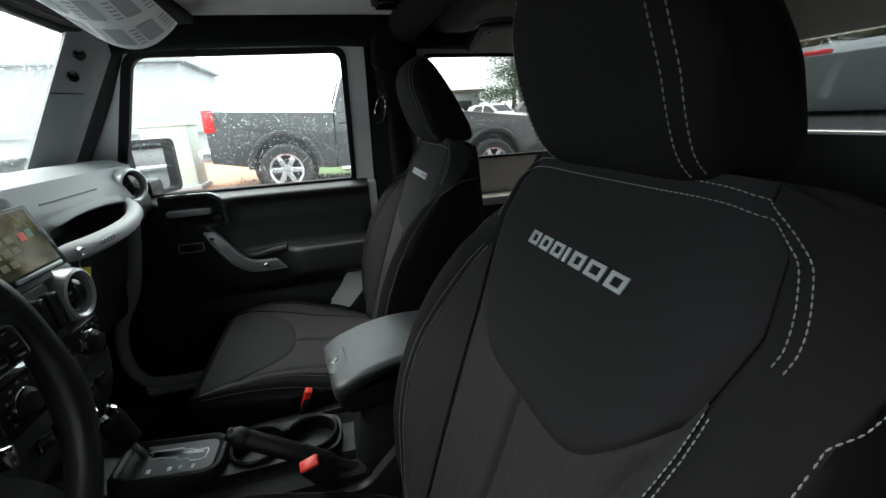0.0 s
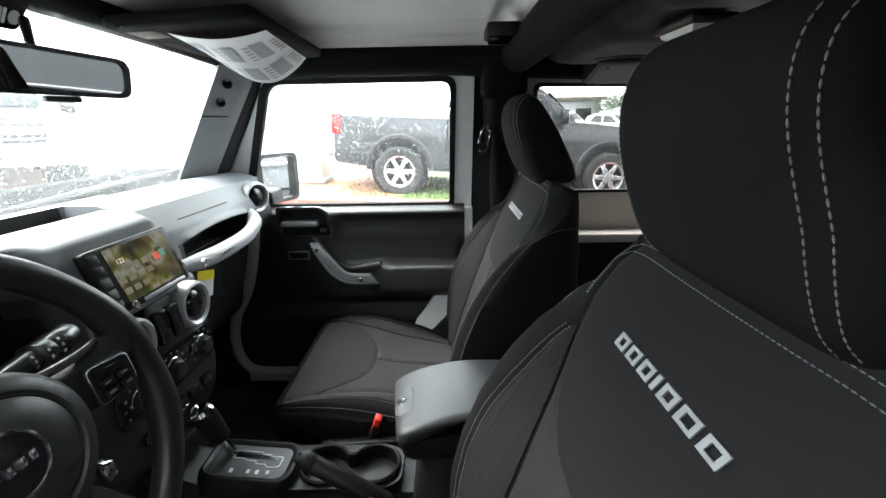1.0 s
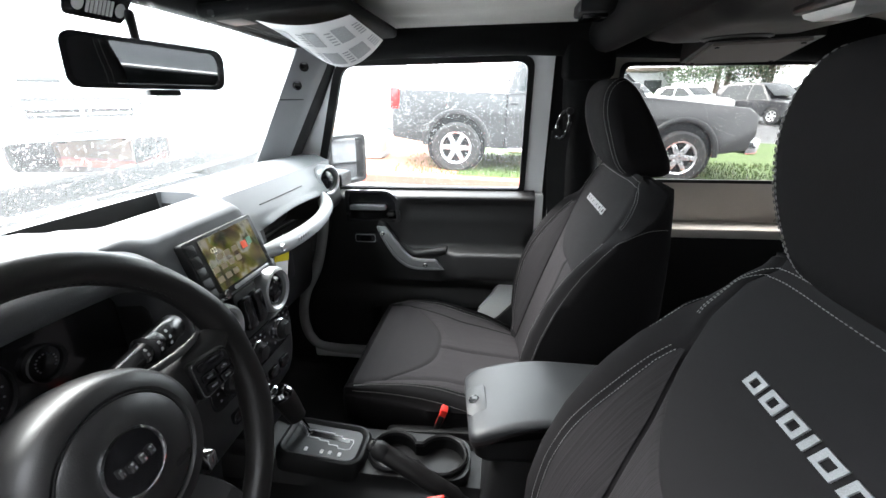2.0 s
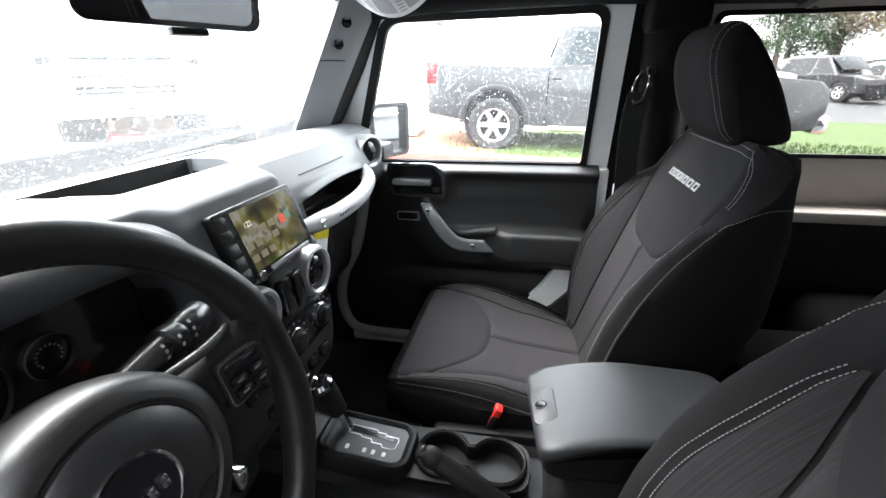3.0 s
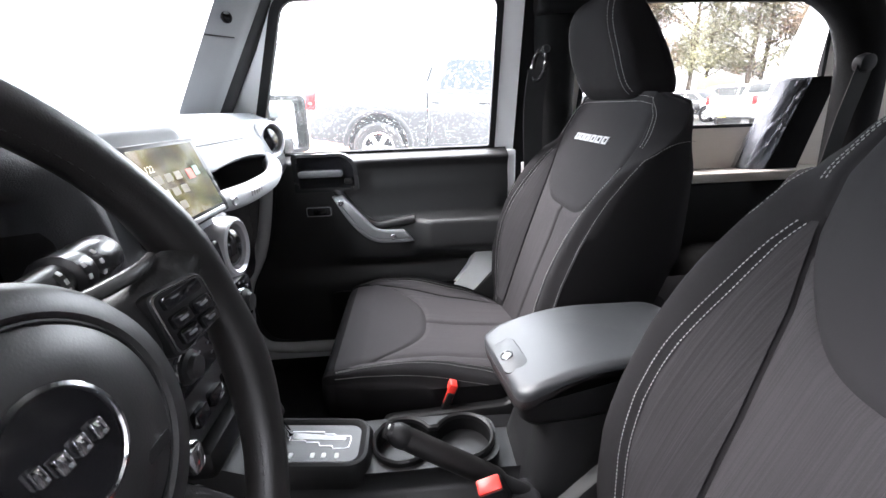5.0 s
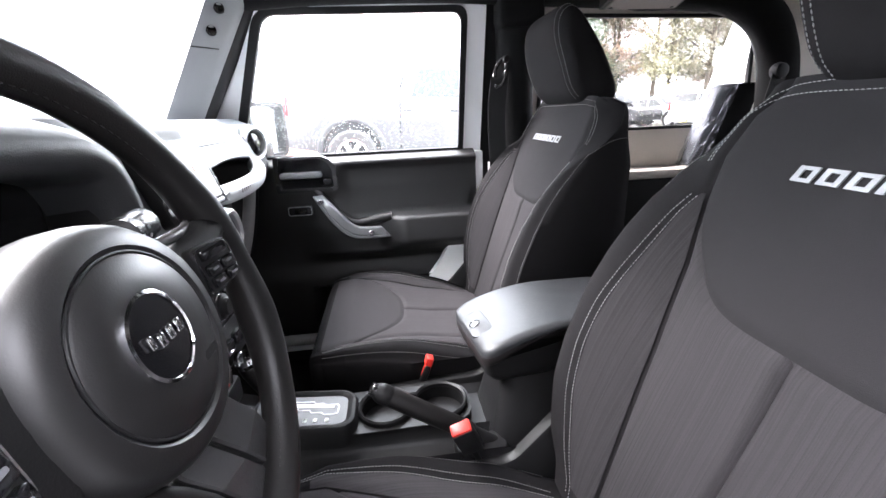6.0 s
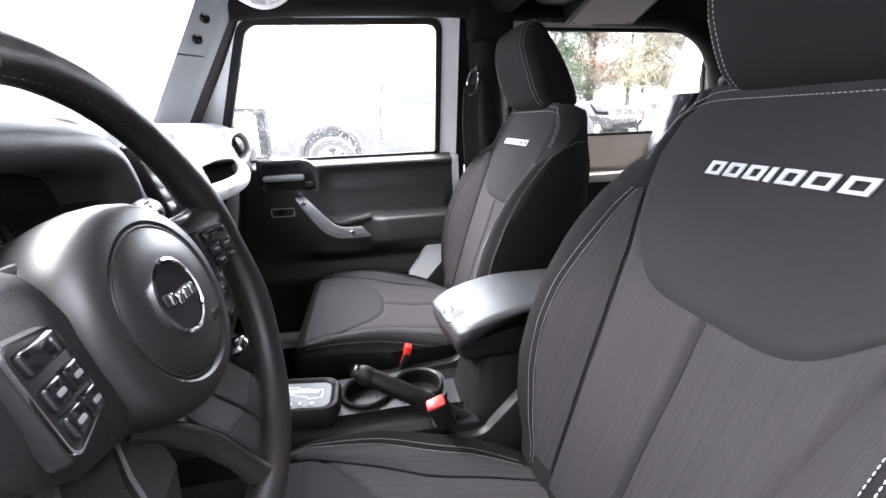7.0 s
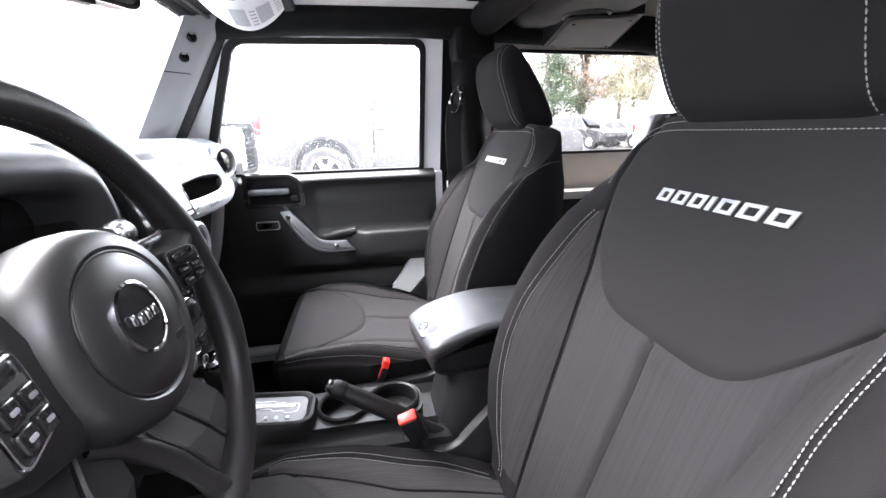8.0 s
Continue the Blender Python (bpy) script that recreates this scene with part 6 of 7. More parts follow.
# hand brake
brake = thing("hand_brake", (-0.35, -0.075, 0.88), "black hand brake lever with a stitched grip", "hand brake")
p0, p1 = Vector((-0.235, -0.075, 0.868)), Vector((-0.426, -0.068, 0.992))
d = (p1 - p0).normalized()
part("brake_lever", tube([p0, p0.lerp(p1, 0.3)], 0.011, 12), BLACK, brake)
part("brake_grip", tube([p0.lerp(p1, 0.2), p0.lerp(p1, 0.24), p0.lerp(p1, 0.6), p0.lerp(p1, 0.86), p0.lerp(p1, 0.89)], [0.013, 0.0160, 0.0162, 0.0160, 0.0154], 16), LEATHER, brake)
part("brake_collar", tube([p0.lerp(p1, 0.885), p0.lerp(p1, 0.90), p0.lerp(p1, 0.95), p1 - d * 0.006, p1], [0.0152, 0.0166, 0.0166, 0.0150, 0.0115], 16), BLACK, brake)
part("brake_button", tube([p1 - d * 0.004, p1 + d * 0.006, p1 + d * 0.008], [0.0118, 0.0112, 0.009], 14), STALK, brake, "grey push button")
part("brake_boot", rbox((-0.26, -0.075, 0.862), (0.09, 0.045, 0.03), 0.012), RUBBER, brake)

# armrest bin and lid
part("bin_body", loft([[Vector((x, y, z)) for x, y in corner_outline([(xf, -w), (0.06, -w), (0.06, w), (xf, w)], [0.035, 0.01, 0.01, 0.035], 6)] for xf, w, z in ((-0.240, 0.090, 0.64), (-0.236, 0.088, 0.86), (-0.228, 0.080, 0.90), (-0.218, 0.070, 0.95), (-0.216, 0.066, 1.0))]), BLACK, console, "", 50)
lid_o = corner_outline([(-0.253, -0.091), (0.022, -0.068), (0.022, 0.092), (-0.277, 0.098)], [0.024, 0.035, 0.035, 0.035], 10)
fine = []
for (ax, ay), (bx, by) in zip(lid_o, lid_o[1:] + lid_o[:1]):
    n = max(1, int(math.hypot(bx - ax, by - ay) / 0.010))
    fine += [(ax + (bx - ax) * k / n, ay + (by - ay) * k / n) for k in range(n)]
lid_o = fine


def lid_top(x):
    """Height of the lid's upper edge, which droops to the front."""
    u = min(1.0, max(0.0, (x + 0.264) / 0.16))
    return 1.040 + 0.0385 * (1 - (1 - u) ** 2)


def lid_rings(profile):
    rings = []
    for k, ky, dz, pull in profile:
        ring = []
        for x, y in lid_o:
            px, py = -0.1 + (x + 0.1) * k, 0.006 + (y - 0.006) * ky
            ring.append(Vector((px, py, lid_top(px) * (1 - pull) + 0.985 * pull + (dz if dz > 0 else dz * (1 - 0.55 * smooth(-0.25, -0.14, px))))))
        rings.append(ring)
    return rings


crown = [(0.95, 0.93, 0.006, 0)] + [(k, k * 0.97, 0.0065 + 0.002 * (1 - k), 0) for k in span(0.92, 0.02, 16)]
lid = part("armrest_lid", loft(lid_rings([(0.996, 0.990, -0.012, 0), (1.0, 1.0, -0.004, 0), (0.997, 0.994, 0.0005, 0), (0.985, 0.972, 0.0035, 0)] + crown)), SOFT, console, "padded grey armrest lid", 60)
# side of the padded lid, its shade painted as dark brown
part("lid_side", loft(lid_rings(((0.965, 0.900, -0.030, 0), (0.985, 0.950, -0.028, 0), (0.995, 0.984, -0.018, 0), (0.997, 0.991, -0.0115, 0)))), LIDSHADE, lid, "vinyl side band, darkened for its shade", 60)
part("lid_shell", loft(lid_rings(((0.80, 0.70, 0, 1.0), (0.90, 0.82, 0, 0.97), (0.945, 0.875, 0, 0.82), (0.962, 0.895, -0.029, 0)))), BLACK, lid, "black lower shell", 60)
lm = frame_at((-0.247, 0.0, 1.0535), (-0.12, 0.99, 0), (0.90, 0.10, 0.40))
if lm.col[2].z < 0:
    lm = lm @ Matrix.Rotation(math.pi, 4, "Y")
tab = part("latch_plate", plate(rounded(0.078, 0.038, 0.014, 5), 0.006, lm @ Matrix.Translation((0, 0, -0.0035)), 0.0018), SOFT, lid, "rounded latch plate")
lock = part("latch_lock", lathe([(0.0098, 0), (0.0098, 0.0036), (0.0088, 0.0044), (0.0078, 0.0030)], lm @ Matrix.Translation((0, -0.004, 0)), 18, cap=False), CHROME, tab, "round chrome lock ring")
part("lock_barrel", lathe([(0.0079, 0.0), (0.0079, 0.0030), (0.001, 0.0032)], lm @ Matrix.Translation((0, -0.004, 0)), 18), GLOSSBLACK, lock)


# ---------------------------------------------------------------- outside
ASPHALT = mat("wet_asphalt", (0.062, 0.062, 0.064), 0.45, 0, 0.4, 60, 0.5, 0.3)
KERBRED = mat("red_kerb_paint", (0.42, 0.10, 0.07), 0.6, 0, 0.2, 40, 0.4, 0.25)
GRASS = mat("lawn", (0.050, 0.082, 0.016), 0.9, 0, 0.5, 50, 0.6, 0.35)
MULCH = mat("reddish_mulch", (0.30, 0.14, 0.08), 0.9, 0, 0.5, 40, 0.6, 0.3)
GUNMETAL = mat("dark_grey_paint", (0.016, 0.0165, 0.018), 0.35, 0, 0.05, 50, 0, 0.06, coat=0.1)
CARBLACK = mat("black_paint", (0.012, 0.012, 0.014), 0.25, 0, 0.05, 50, 0, 0.06, coat=0.3)
CARSILVER = mat("silver_paint", (0.5, 0.52, 0.54), 0.3, 0.5, 0.05, 50, 0, 0.06, coat=0.6)
CARGLASS = mat("dark_car_glass", (0.02, 0.024, 0.026), 0.3, spec=0.2)
PALEGREY = mat("pale_grey_paint", (0.11, 0.113, 0.12), 0.35, 0, 0.05, 50, 0, 0.06, coat=0.3)
TYRE = mat("tyre", (0.02, 0.02, 0.021), 0.85, 0, 0.3, 80, 0.4, 0.2)
ALLOY = mat("alloy", (0.6, 0.6, 0.61), 0.28, 0.9, 0.05, 80)
TAIL = mat("red_lamp", (0.6, 0.02, 0.02), 0.15)
BUILD = mat("pale_wall", (0.34, 0.35, 0.36), 0.8, 0, 0.06, 3, 0, 0.08)
CABINET = mat("utility_green", (0.45, 0.50, 0.45), 0.6, 0, 0.1, 30, 0, 0.1)
BARK = mat("bark", (0.16, 0.13, 0.105), 0.9, 0, 0.4, 40, 0.6, 0.3)
YELLOWP = mat("yellow_sign", (0.62, 0.52, 0.12), 0.5)


def ground_z(x, y):
    return 0.037 * min(30, max(-10, y)) - 0.04 * min(14, max(-14, x))


coords = sorted(set([-600, -300, -150, -80, 80, 150, 300, 600] + [3.0 * k for k in range(-18, 19)]))
bm = grid(lambda x, y: Vector((x, y, ground_z(x, y))), coords, coords)
solid("ground", bm, ASPHALT, "wet grey asphalt of a car lot", "ground", kind="structure")


def strip(name, x0, x1, y0, y1, h, material, label, n=24):
    rows = [[Vector((x, y, ground_z(x, y) + z)) for y, z in ((y0, -0.05), (y0, h - 0.02), (y0 + 0.02, h), (y1 - 0.02, h), (y1, h - 0.02), (y1, -0.05))] for x in span(x0, x1, n)]
    return solid(name, loft(rows), material, label, name, kind="structure")


strip("kerb", -14, 9.0, 5.95, 6.13, 0.13, KERBRED, "red painted kerb in front of the lawn")
strip("lawn", -0.9, 8.9, 6.135, 12, 0.125, GRASS, "wet green lawn strip beside the kerb")
strip("planting_bed", -14, -0.9, 6.135, 12, 0.12, MULCH, "reddish mulch bed beside the lawn")
# blades along the lawn's near side
rnd = random.Random(5)
verts, faces = [], []
for _ in range(9000):
    x, y = rnd.uniform(-2.2, 8.8), rnd.uniform(6.15, 8.4)
    if x < -0.9 and rnd.random() < (-0.9 - x) / 1.3:
        continue
    z, a, h = ground_z(x, y) + 0.12, rnd.uniform(0, 6.28), rnd.uniform(0.03, 0.08)
    k = len(verts)
    verts += [(x, y, z), (x + 0.018 * math.cos(a), y + 0.018 * math.sin(a), z), (x + rnd.uniform(-0.03, 0.03), y + rnd.uniform(-0.03, 0.03), z + h)]
    faces.append((k, k + 1, k + 2))
me = bpy.data.meshes.new("grass_blades")
me.from_pydata(verts, [], faces)
me.materials.append(GRASS)
tagged(new("grass_blades", me), "short wet grass blades", "grass", kind="stuff")


def wheel_parts(parent, c, r, w, s):
    """A road wheel whose axle runs along local y; s is the outer side."""
    m = Matrix.Translation(c) @ Matrix.Rotation(-s * math.pi / 2, 4, "X")
    tyre = part("wheel", lathe([(r * 0.62, -w / 2), (r * 0.9, -w / 2), (r, -w / 2 + 0.04), (r, w / 2 - 0.04), (r * 0.9, w / 2), (r * 0.62, w / 2 - 0.01)], m, 36, cap=False), TYRE, parent, "black tyre")
    rimb = lathe([(r * 0.64, -w / 3), (r * 0.64, w / 2 - 0.005), (r * 0.58, w / 2 - 0.015), (r * 0.56, 0.0), (0.02, 0.0)], m, 32, cap=False)
    for k in range(6):
        a = 2 * math.pi * k / 6
        q = Matrix.Rotation(a, 4, "Z")
        ol = [(r * 0.08, -r * 0.11), (r * 0.58, -r * 0.085), (r * 0.58, r * 0.085), (r * 0.08, r * 0.11)]
        plate(ol, 0.03, m @ q @ Matrix.Translation((0, 0, w / 2 - 0.06)), 0.008, 2, rimb)
    lathe([(r * 0.16, w / 2 - 0.05), (r * 0.15, w / 2 - 0.015), (0.01, w / 2 - 0.012)], m, 20, rimb, False)
    part("rim", rimb, ALLOY, tyre, "bright six-spoke alloy rim")


def slab(outline, half, taper, zmid, bm=None, top=None):
    """A side outline (x, z) made solid across y; it narrows above zmid."""
    def w(z):
        return half - taper * max(0.0, z - zmid)
    rings = []
    for k, inset in ((-1.0, 0.03), (-0.97, 0.0), (0.97, 0.0), (1.0, 0.03)):
        cx = sum(p[0] for p in outline) / len(outline)
        cz = sum(p[1] for p in outline) / len(outline)
        rings.append([Vector((x + (cx - x) * inset * 0.6, k * w(z), z + (cz - z) * inset)) for x, z in outline])
    return loft(rings, bm=bm)


def arch(cx, z0, r, n=9, rev=False):
    pts = [(cx + r * math.cos(a), z0 + r * math.sin(a)) for a in span(math.pi, 0, n)]
    return pts[::-1] if rev else pts


def place(ob, x, y, yaw, tilt=0.0):
    ob.matrix_basis = Matrix.Translation((x, y, ground_z(x, y))) @ Matrix.Rotation(yaw, 4, "Z") @ Matrix.Rotation(tilt, 4, "Y")
    return ob


def pickup(paint, label, lawn=0.0, group=""):
    """A crew-cab pickup that faces +x, on z = 0."""
    t = thing("pickup_truck", (0, 0, 0), label, "pickup truck", group)
    r, half = 0.41, 0.98
    xr, xf = -1.78, 1.79
    zb = 0.42
    low = [(-2.88, 0.62), (-2.86, zb + 0.12)] + [(xr - 0.56, zb + 0.05)] + arch(xr, 0.46, 0.52) + [(xr + 0.6, zb), (xf - 0.6, zb)] + arch(xf, 0.46, 0.52) + [(xf + 0.58, zb + 0.06), (2.78, 0.56), (2.86, 0.8), (2.84, 1.08), (2.70, 1.19), (1.30, 1.30), (1.2, 1.30), (-0.98, 1.30), (-1.0, 1.30), (-2.86, 1.32), (-2.90, 1.28)]
    part("body", slab(low, half, 0.06, 0.9), paint, t)
    cab = [(1.22, 1.28), (0.62, 1.80), (0.42, 1.88), (-0.60, 1.90), (-0.82, 1.84), (-1.0, 1.28)]
    part("cab", slab(cab, 0.90, 0.28, 1.28), paint, t)
    for s in (1, -1):
        for nm, ol in (("side_window", [(0.98, 1.34), (0.52, 1.76), (0.16, 1.79), (0.16, 1.34)]), ("side_window", [(0.08, 1.34), (0.08, 1.79), (-0.62, 1.80), (-0.80, 1.34)])):
            rows = [[Vector((x, s * (0.90 - 0.28 * (z - 1.28) + o), z)) for x, z in ol] for o in (-0.01, 0.012)]
            part(nm, loft(rows), CARGLASS, t, "dark side window")
        part("door_gap", rbox((0.12, s * 0.982, 0.9), (0.012, 0.01, 0.75), 0), CARBLACK, t)
        part("door_gap", rbox((-0.98, s * 0.982, 0.86), (0.02, 0.01, 0.86), 0), CARBLACK, t)
        part("step_bar", tube([(-0.9, s * 0.98, 0.40), (1.1, s * 0.98, 0.40)], 0.05, 10), CHROME if s else STEEL, t, "bright side step")
        for xw in (xr, xf):
            flare = [Vector((xw + 0.53 * math.cos(a), s * 0.985, 0.46 + 0.53 * math.sin(a))) for a in span(-0.05, math.pi + 0.05, 16)]
            part("wheel_flare", tube(flare, 0.045, 8, 0.6, (0, 1, 0)), paint if s else paint, t)
            part("arch_liner", lathe([(0.5, -0.25), (0.5, 0.22)], Matrix.Translation((xw, s * 0.72, 0.46)) @ Matrix.Rotation(math.pi / 2, 4, "X"), 24), CARBLACK, t)
            wheel_parts(t, Vector((xw, s * 0.90, r)), r, 0.27, s)
        part("tail_lamp", rbox((-2.84, s * 0.92, 1.17), (0.16, 0.14, 0.34), 0.03), TAIL, t, "red tail lamp")
        part("headlamp", rbox((2.78, s * 0.78, 1.0), (0.14, 0.34, 0.2), 0.03), CHROME, t, "clear headlamp")
        part("mirror", rbox((0.92, s * 1.08, 1.38), (0.12, 0.2, 0.24), 0.03), CARBLACK, t)
        part("door_handle", rbox((-0.05, s * 0.985, 1.14), (0.18, 0.02, 0.035), 0.008), paint, t)
        part("door_handle", rbox((-0.86, s * 0.985, 1.14), (0.14, 0.02, 0.035), 0.008), paint, t)
    part("rear_window", rbox((-0.93, 0, 1.6), (0.03, 1.3, 0.36), 0.01, Matrix.Rotation(radians(18), 3, "Y")), CARGLASS, t)
    part("windscreen", rbox((0.95, 0, 1.56), (0.03, 1.45, 0.62), 0.01, Matrix.Rotation(radians(-48), 3, "Y")), CARGLASS, t)
    part("rear_bumper", rbox((-2.95, 0, 0.66), (0.22, 1.9, 0.2), 0.04), CHROME, t, "chrome rear bumper")
    part("front_bumper", rbox((2.86, 0, 0.62), (0.2, 1.92, 0.26), 0.05), CHROME, t, "chrome front bumper")
    part("grille", rbox((2.84, 0, 0.98), (0.08, 1.2, 0.34), 0.03), CARBLACK, t)
    for k in (-1, 1):
        part("grille_bar", rbox((2.875, 0, 0.98), (0.03, 1.2 if k < 0 else 0.06, 0.05 if k < 0 else 0.34), 0.01), CHROME, t)
    part("tailgate", rbox((-2.90, 0, 1.02), (0.04, 1.55, 0.5), 0.02), paint, t)
    return t


def small_car(name, paint, label, group="", length=4.5, height=1.55, box=False):
    """A passenger car that faces +x, on z = 0."""
    t = thing(name, (0, 0, 0), label, "car", group)
    L, r, half = length / 2, 0.34, 0.9
    xr, xf = -L + 0.9, L - 0.95
    low = [(-L, 0.6), (-L + 0.03, 0.35)] + arch(xr, 0.36, 0.40) + [(xr + 0.5, 0.28), (xf - 0.5, 0.28)] + arch(xf, 0.36, 0.40) + [(L - 0.1, 0.3), (L, 0.5), (L - 0.03, 0.78), (L - 0.5, 0.90), (0.85, 0.97), (-L + 0.3, 1.0), (-L + 0.02, 0.92)]
    part("body", slab(low, half, 0.08, 0.6), paint, t)
    rear = -L + (0.08 if box else 0.75)
    cab = [(1.0, 0.94), (0.35, height - 0.06), (0.0, height), (rear + 0.7, height - 0.01), (rear + 0.2, height - 0.12), (rear, 0.96)]
    part("cabin", slab(cab, 0.82, 0.30, 0.95), paint, t)
    for s in (1, -1):
        for ol in ([(0.82, 1.0), (0.28, height - 0.12), (-0.12, height - 0.09), (-0.12, 1.0)], [(-0.2, 1.0), (-0.2, height - 0.09), (rear + 0.7, height - 0.10), (rear + 0.35, 1.0)]):
            rows = [[Vector((x, s * (0.82 - 0.30 * (z - 0.95) + o), z)) for x, z in ol] for o in (-0.01, 0.012)]
            part("side_window", loft(rows), CARGLASS, t)
        for xw in (xr, xf):
            part("arch_liner", lathe([(0.39, -0.2), (0.39, 0.17)], Matrix.Translation((xw, s * 0.70, 0.36)) @ Matrix.Rotation(math.pi / 2, 4, "X"), 20), CARBLACK, t)
            wheel_parts(t, Vector((xw, s * 0.80, r)), r, 0.22, s)
        part("tail_lamp", rbox((-L + 0.06, s * 0.72, 0.82), (0.1, 0.3, 0.16), 0.03), TAIL, t, "red tail lamp")
        part("headlamp", rbox((L - 0.14, s * 0.66, 0.72), (0.2, 0.36, 0.14), 0.03), CHROME, t)
    part("rear_window", rbox((rear + 0.09, 0, height - 0.32), (0.03, 1.25, 0.40), 0.01, Matrix.Rotation(radians(20 if box else 40), 3, "Y")), CARGLASS, t)
    part("windscreen", rbox((0.70, 0, height - 0.32), (0.03, 1.3, 0.72), 0.01, Matrix.Rotation(radians(-50), 3, "Y")), CARGLASS, t)
    return t


truck = pickup(GUNMETAL, "dark grey crew-cab pickup truck parked on the wet lawn")
truck.matrix_basis = Matrix.Translation((0.80, 7.56, 0.295)) @ Matrix.Rotation(radians(2.6), 4, "Y")

white_truck = pickup(PAINT, "white pickup truck seen from behind across the lot")
place(white_truck, 14.8, 16.9, radians(18))
part("number_plate", rbox((-3.07, 0.1, 0.62), (0.02, 0.36, 0.16), 0.005), YELLOWP, white_truck, "blank yellow plate")
facing = pickup(PALEGREY, "grey pickup truck with a barred grille facing the wet windscreen")
place(facing, -8.2, 6.9, radians(-44))
for k in range(4):
    part("grille_slat", rbox((2.89, 0, 0.86 + 0.075 * k), (0.03, 1.16, 0.03), 0.008), CHROME, facing)
part("number_plate", rbox((2.93, 0, 0.62), (0.02, 0.34, 0.13), 0.005), PAPER, facing, "blank pale plate")
van = small_car("black_wagon", CARBLACK, "black wagon parked behind with a high red brake lamp", "", 4.8, 2.0, True)
place(van, 5.4, 1.9, radians(3))
part("belt_strip", rbox((-2.41, 0, 1.27), (0.03, 1.62, 0.035), 0.01), CHROME, van, "bright strip below the rear window")
part("high_brake_lamp", rbox((-2.02, 0.12, 1.905), (0.05, 0.26, 0.035), 0.01), TAIL, van, "red high brake lamp")

for x, y, yaw, p, kind in ((11.5, 21, -70, CARBLACK, 1), (14.4, 21.5, -72, CARSILVER, 0), (17.2, 21.5, -70, PAINT, 1), (9.0, 23, -60, PAINT, 0), (20.3, 22, -72, GUNMETAL, 1), (6.4, 24, -65, CARSILVER, 0)):
    words = {id(CARBLACK): "black", id(CARSILVER): "silver", id(PAINT): "white", id(GUNMETAL): "dark grey"}[id(p)]
    c = small_car("parked_car", p, words + " car parked in a row before the trees", "cars in the far row", 4.4, 1.7 if kind else 1.48, bool(kind))
    place(c, x, y, radians(yaw))
far_cars = [(14, 38, 0, CARSILVER), (19, 38, 0, PAINT), (24, 38, 0, GUNMETAL), (29, 38, 0, PAINT), (34, 38, 0, CARBLACK), (39, 38, 0, PAINT)]
for x, y, yaw, p in far_cars:
    words = {id(CARBLACK): "black", id(CARSILVER): "silver", id(PAINT): "white", id(GUNMETAL): "dark grey"}[id(p)]
    place(small_car("parked_car", p, words + " car parked far off below the trees", "cars in the farthest row", 4.4, 1.5), x, y, radians(yaw))

# utility cabinet behind the tailgate
cab_ = thing("utility_cabinet", (-2.9, 7.6, 0.5), "pale green metal utility cabinet on the bed", "utility cabinet")
part("cabinet_body", rbox((-2.85, 7.6, 1.08), (0.7, 0.6, 1.0), 0.02), CABINET, cab_)
part("cabinet_lid", rbox((-2.85, 7.6, 1.60), (0.76, 0.66, 0.06), 0.015), CABINET, cab_)
part("cabinet_foot", rbox((-2.85, 7.6, 0.55), (0.8, 0.7, 0.08), 0.02), BUILD, cab_)

# pale showroom behind
hall = thing("showroom", (-14, 30, 1.0), "long pale showroom building with a flat roof", "building")
part("wall", rbox((-25, 32, 2.2), (34, 8, 6.4), 0.05), BUILD, hall)
part("roof_edge", rbox((-25, 32, 5.5), (34.8, 8.8, 0.5), 0.05), BUILD, hall)
shop = thing("far_shop", (10, 46, 1.0), "low pale shop building beyond the lot", "building")
part("wall", rbox((10.5, 48, 2.2), (11, 6, 3.0), 0.05), BUILD, shop)
part("roof", rbox((10.5, 48, 3.85), (11.8, 6.8, 0.35), 0.05), BARK, shop, "brown flat roof edge")
for k in range(4):
    part("window", rbox((6.7 + 2.5 * k, 44.98, 2.3), (1.6, 0.08, 1.2), 0.02), CARGLASS, shop, "dark shop window")
sign = thing("yellow_board", (22, 31, 1.0), "yellow board standing beyond the cars", "sign")
part("board", rbox((22, 31, 2.0), (3.0, 0.15, 1.4), 0.03), YELLOWP, sign)
for s in (-1, 1):
    part("post", rbox((22 + s, 31, 0.9), (0.1, 0.1, 1.0), 0.01), STEEL, sign)
strip("grass_bank", 8, 70, 41, 60, 1.2, GRASS, "grass bank below the trees", 12)


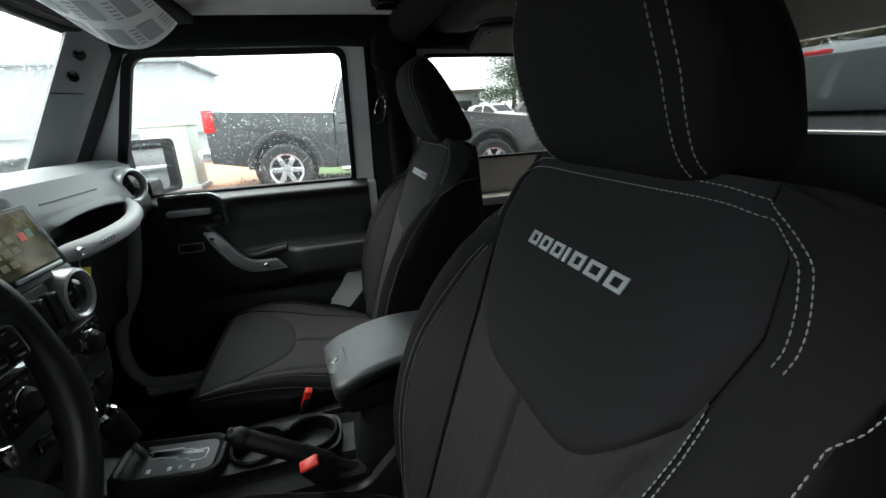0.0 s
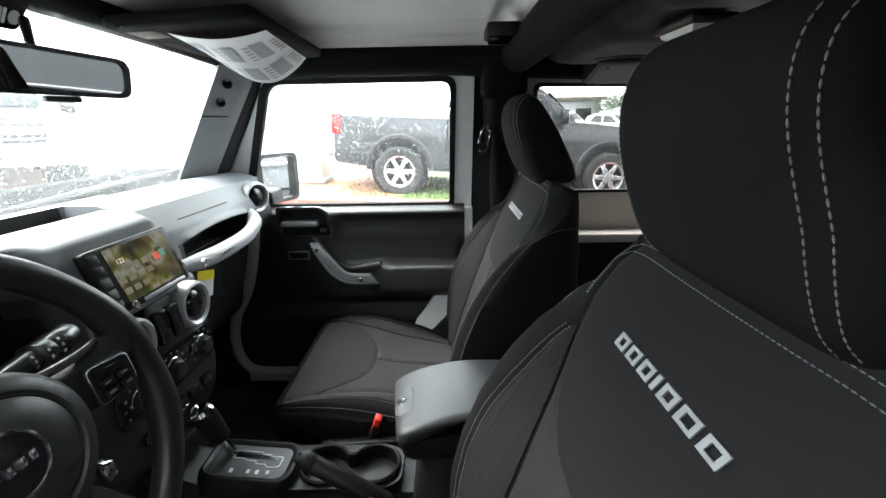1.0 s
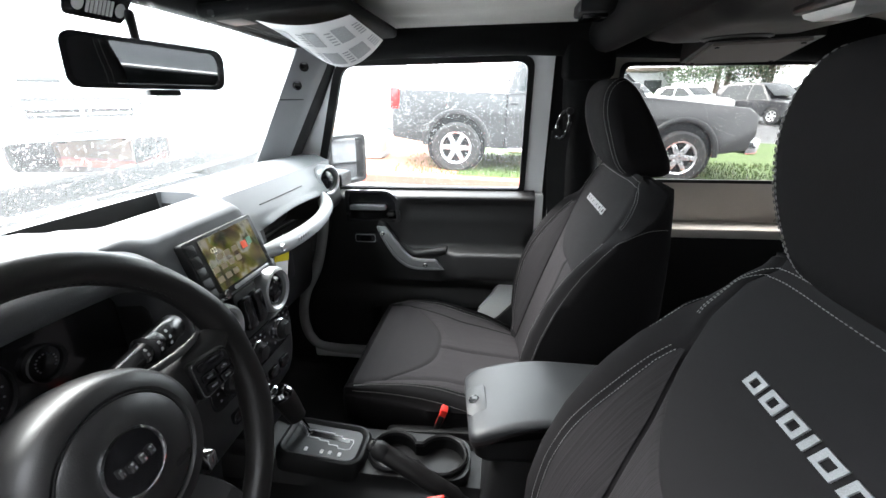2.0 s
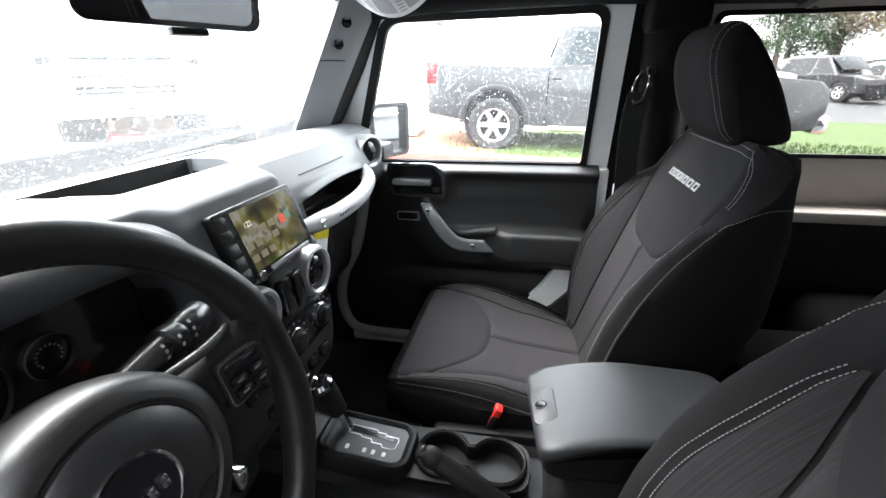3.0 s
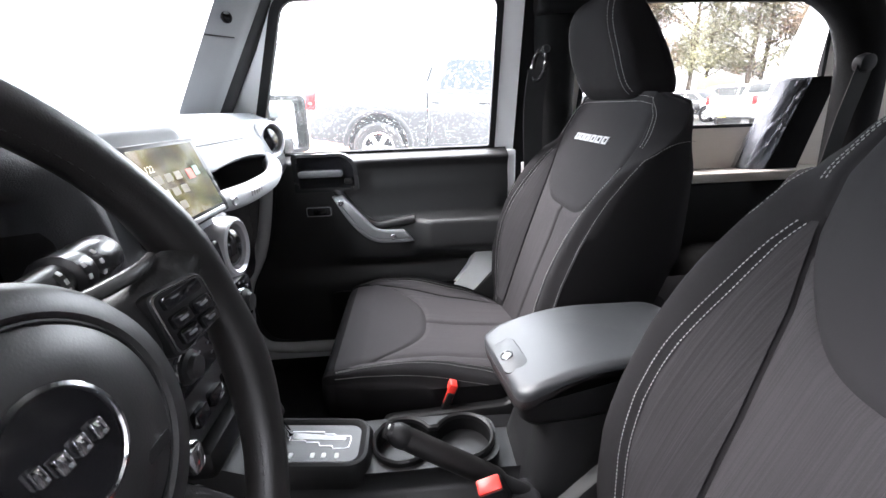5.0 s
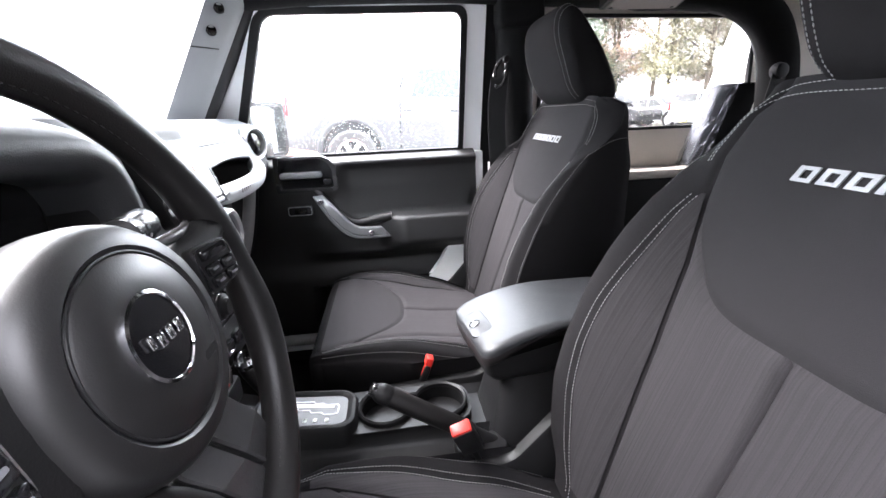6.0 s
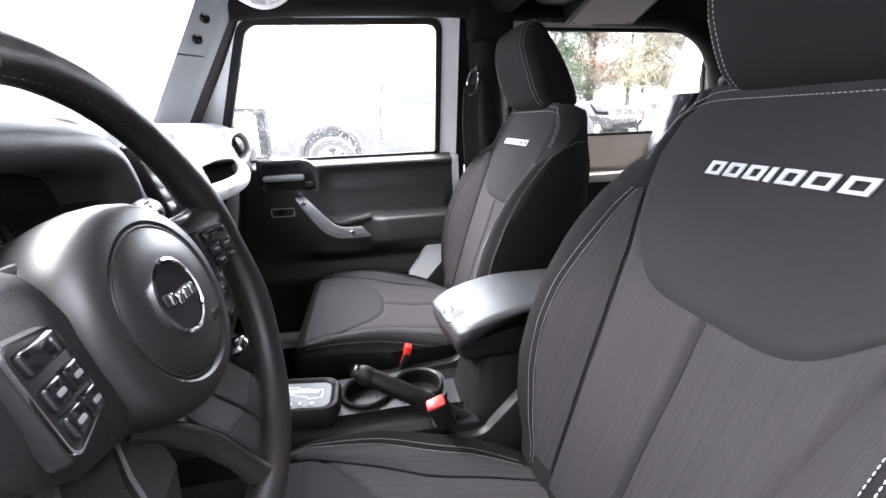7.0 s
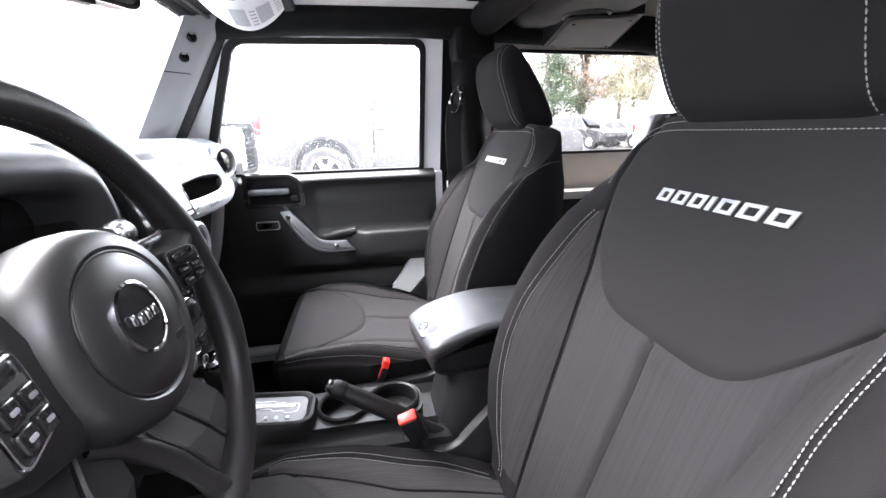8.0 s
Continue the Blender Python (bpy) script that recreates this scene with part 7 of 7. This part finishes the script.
def tree(x, y, h, crown, seed, label, conifer=False, wide=1.0):
    """A tapered trunk with limbs and a crown of many small leaves."""
    rnd = random.Random(seed)
    z0 = ground_z(x, y) + (1.0 if y > 41 else 0)
    t = thing("tree", (x, y, z0), label, "tree", "trees behind the lot")
    bm = tube([(x, y, z0 - 0.2), (x + 0.1, y, z0 + h * 0.35), (x, y + 0.1, z0 + h * 0.7), (x, y, z0 + h * 0.96)], [0.022 * h, 0.017 * h, 0.01 * h, 0.003 * h], 8)
    tips = []
    for k in range(30):
        f = rnd.uniform(0.08, 0.95)
        a = rnd.uniform(0, 6.283)
        reach = (h * 0.22 * (1.05 - f) if conifer else h * 0.26 * math.sin(math.pi * (0.18 + 0.8 * f))) * rnd.uniform(0.6, 1.1) * wide
        b0 = Vector((x, y, z0 + h * f))
        b1 = b0 + Vector((math.cos(a) * reach, math.sin(a) * reach, reach * (-0.15 if conifer else 0.55)))
        tube([b0, (b0 + b1) / 2 + Vector((0, 0, 0.1)), b1], [0.006 * h, 0.004 * h, 0.0015 * h], 5, bm=bm)
        tips += [b0.lerp(b1, q) for q in (0.35, 0.6, 0.85, 1.0)]
    part("trunk", bm, BARK, t)
    verts, faces = [], []
    size = 0.11 if conifer else 0.115
    base = ORIGIN[t]
    for p in tips:
        for _ in range(150):
            q = p + Vector((rnd.gauss(0, 0.045 * h * wide), rnd.gauss(0, 0.045 * h * wide), rnd.gauss(0, 0.032 * h))) - base
            u = Vector((rnd.gauss(0, 1), rnd.gauss(0, 1), rnd.gauss(0, 1))).normalized()
            v = u.orthogonal().normalized()
            s = size * rnd.uniform(0.5, 1.3)
            k = len(verts)
            verts += [tuple(q + u * s), tuple(q + v * s * 0.6), tuple(q - u * s), tuple(q - v * s * 0.6)]
            faces.append((k, k + 1, k + 2, k + 3))
    me = bpy.data.meshes.new("crown")
    me.from_pydata(verts, [], faces)
    me.materials.append(crown)
    ob = new("crown", me)
    ob.parent = t
    ORIGIN[ob] = base
    return t


def leaf(name, a, b):
    m = mat(name, a, 0.8)
    nt = m.node_tree
    g = nt.nodes.new("ShaderNodeNewGeometry")
    r = nt.nodes.new("ShaderNodeValToRGB")
    r.color_ramp.elements[0].color = (*a, 1)
    r.color_ramp.elements[1].color = (*b, 1)
    nt.links.new(g.outputs["Random Per Island"], r.inputs[0])
    nt.links.new(r.outputs[0], nt.nodes["Principled BSDF"].inputs["Base Color"])
    return m


GREENL = leaf("yellow_green_leaves", (0.20, 0.20, 0.115), (0.36, 0.33, 0.20))
DARKL = leaf("conifer_needles", (0.02, 0.045, 0.02), (0.06, 0.09, 0.04))
RUST = leaf("rust_leaves", (0.24, 0.15, 0.095), (0.40, 0.28, 0.19))
OLIVE = leaf("olive_leaves", (0.18, 0.175, 0.115), (0.33, 0.30, 0.21))
woods = [(18.2, 41, 15, DARKL, True, 1.1), (20.4, 44, 15, DARKL, True, 1.0), (23.0, 43, 13, RUST, False, 0.9), (24, 44, 15, OLIVE, False, 1.2), (27, 42, 14, GREENL, False, 1.3), (30, 44, 13, OLIVE, False, 1.2), (33, 42, 15, GREENL, False, 1.2), (36, 44, 14, RUST, False, 1.2), (39, 42, 14, OLIVE, False, 1.3), (42, 44, 15, RUST, False, 1.2), (46, 43, 15, OLIVE, False, 1.3), (50, 45, 14, RUST, False, 1.3), (55, 44, 15, GREENL, False, 1.3), (40, 28, 9, OLIVE, False, 1.4), (44, 22, 10, DARKL, False, 1.4), (47, 27, 10, OLIVE, False, 1.4), (42, 33, 9, RUST, False, 1.3)]
for i, (x, y, h, m, con, w) in enumerate(woods):
    word = {id(GREENL): "yellow-green broadleaf tree", id(DARKL): "dark conifer", id(RUST): "rust-coloured autumn tree", id(OLIVE): "thin olive-leaved tree"}[id(m)]
    tree(x, y, h, m, 40 + i, word + " behind the parked cars", con, w)

# unseen plain wall, added to block light at the open driver's door
BLOCKER = mat("light_block_dark", (0.09, 0.09, 0.09), 0.85, 0, 0.2, 6, 0, 0.2)
solid("wall_south", rbox((-2.4, -1.85, 1.2), (8.4, 0.2, 3.3), 0.02), BLOCKER, "added plain dark wall that blocks light from the driver's side", "wall", kind="structure")
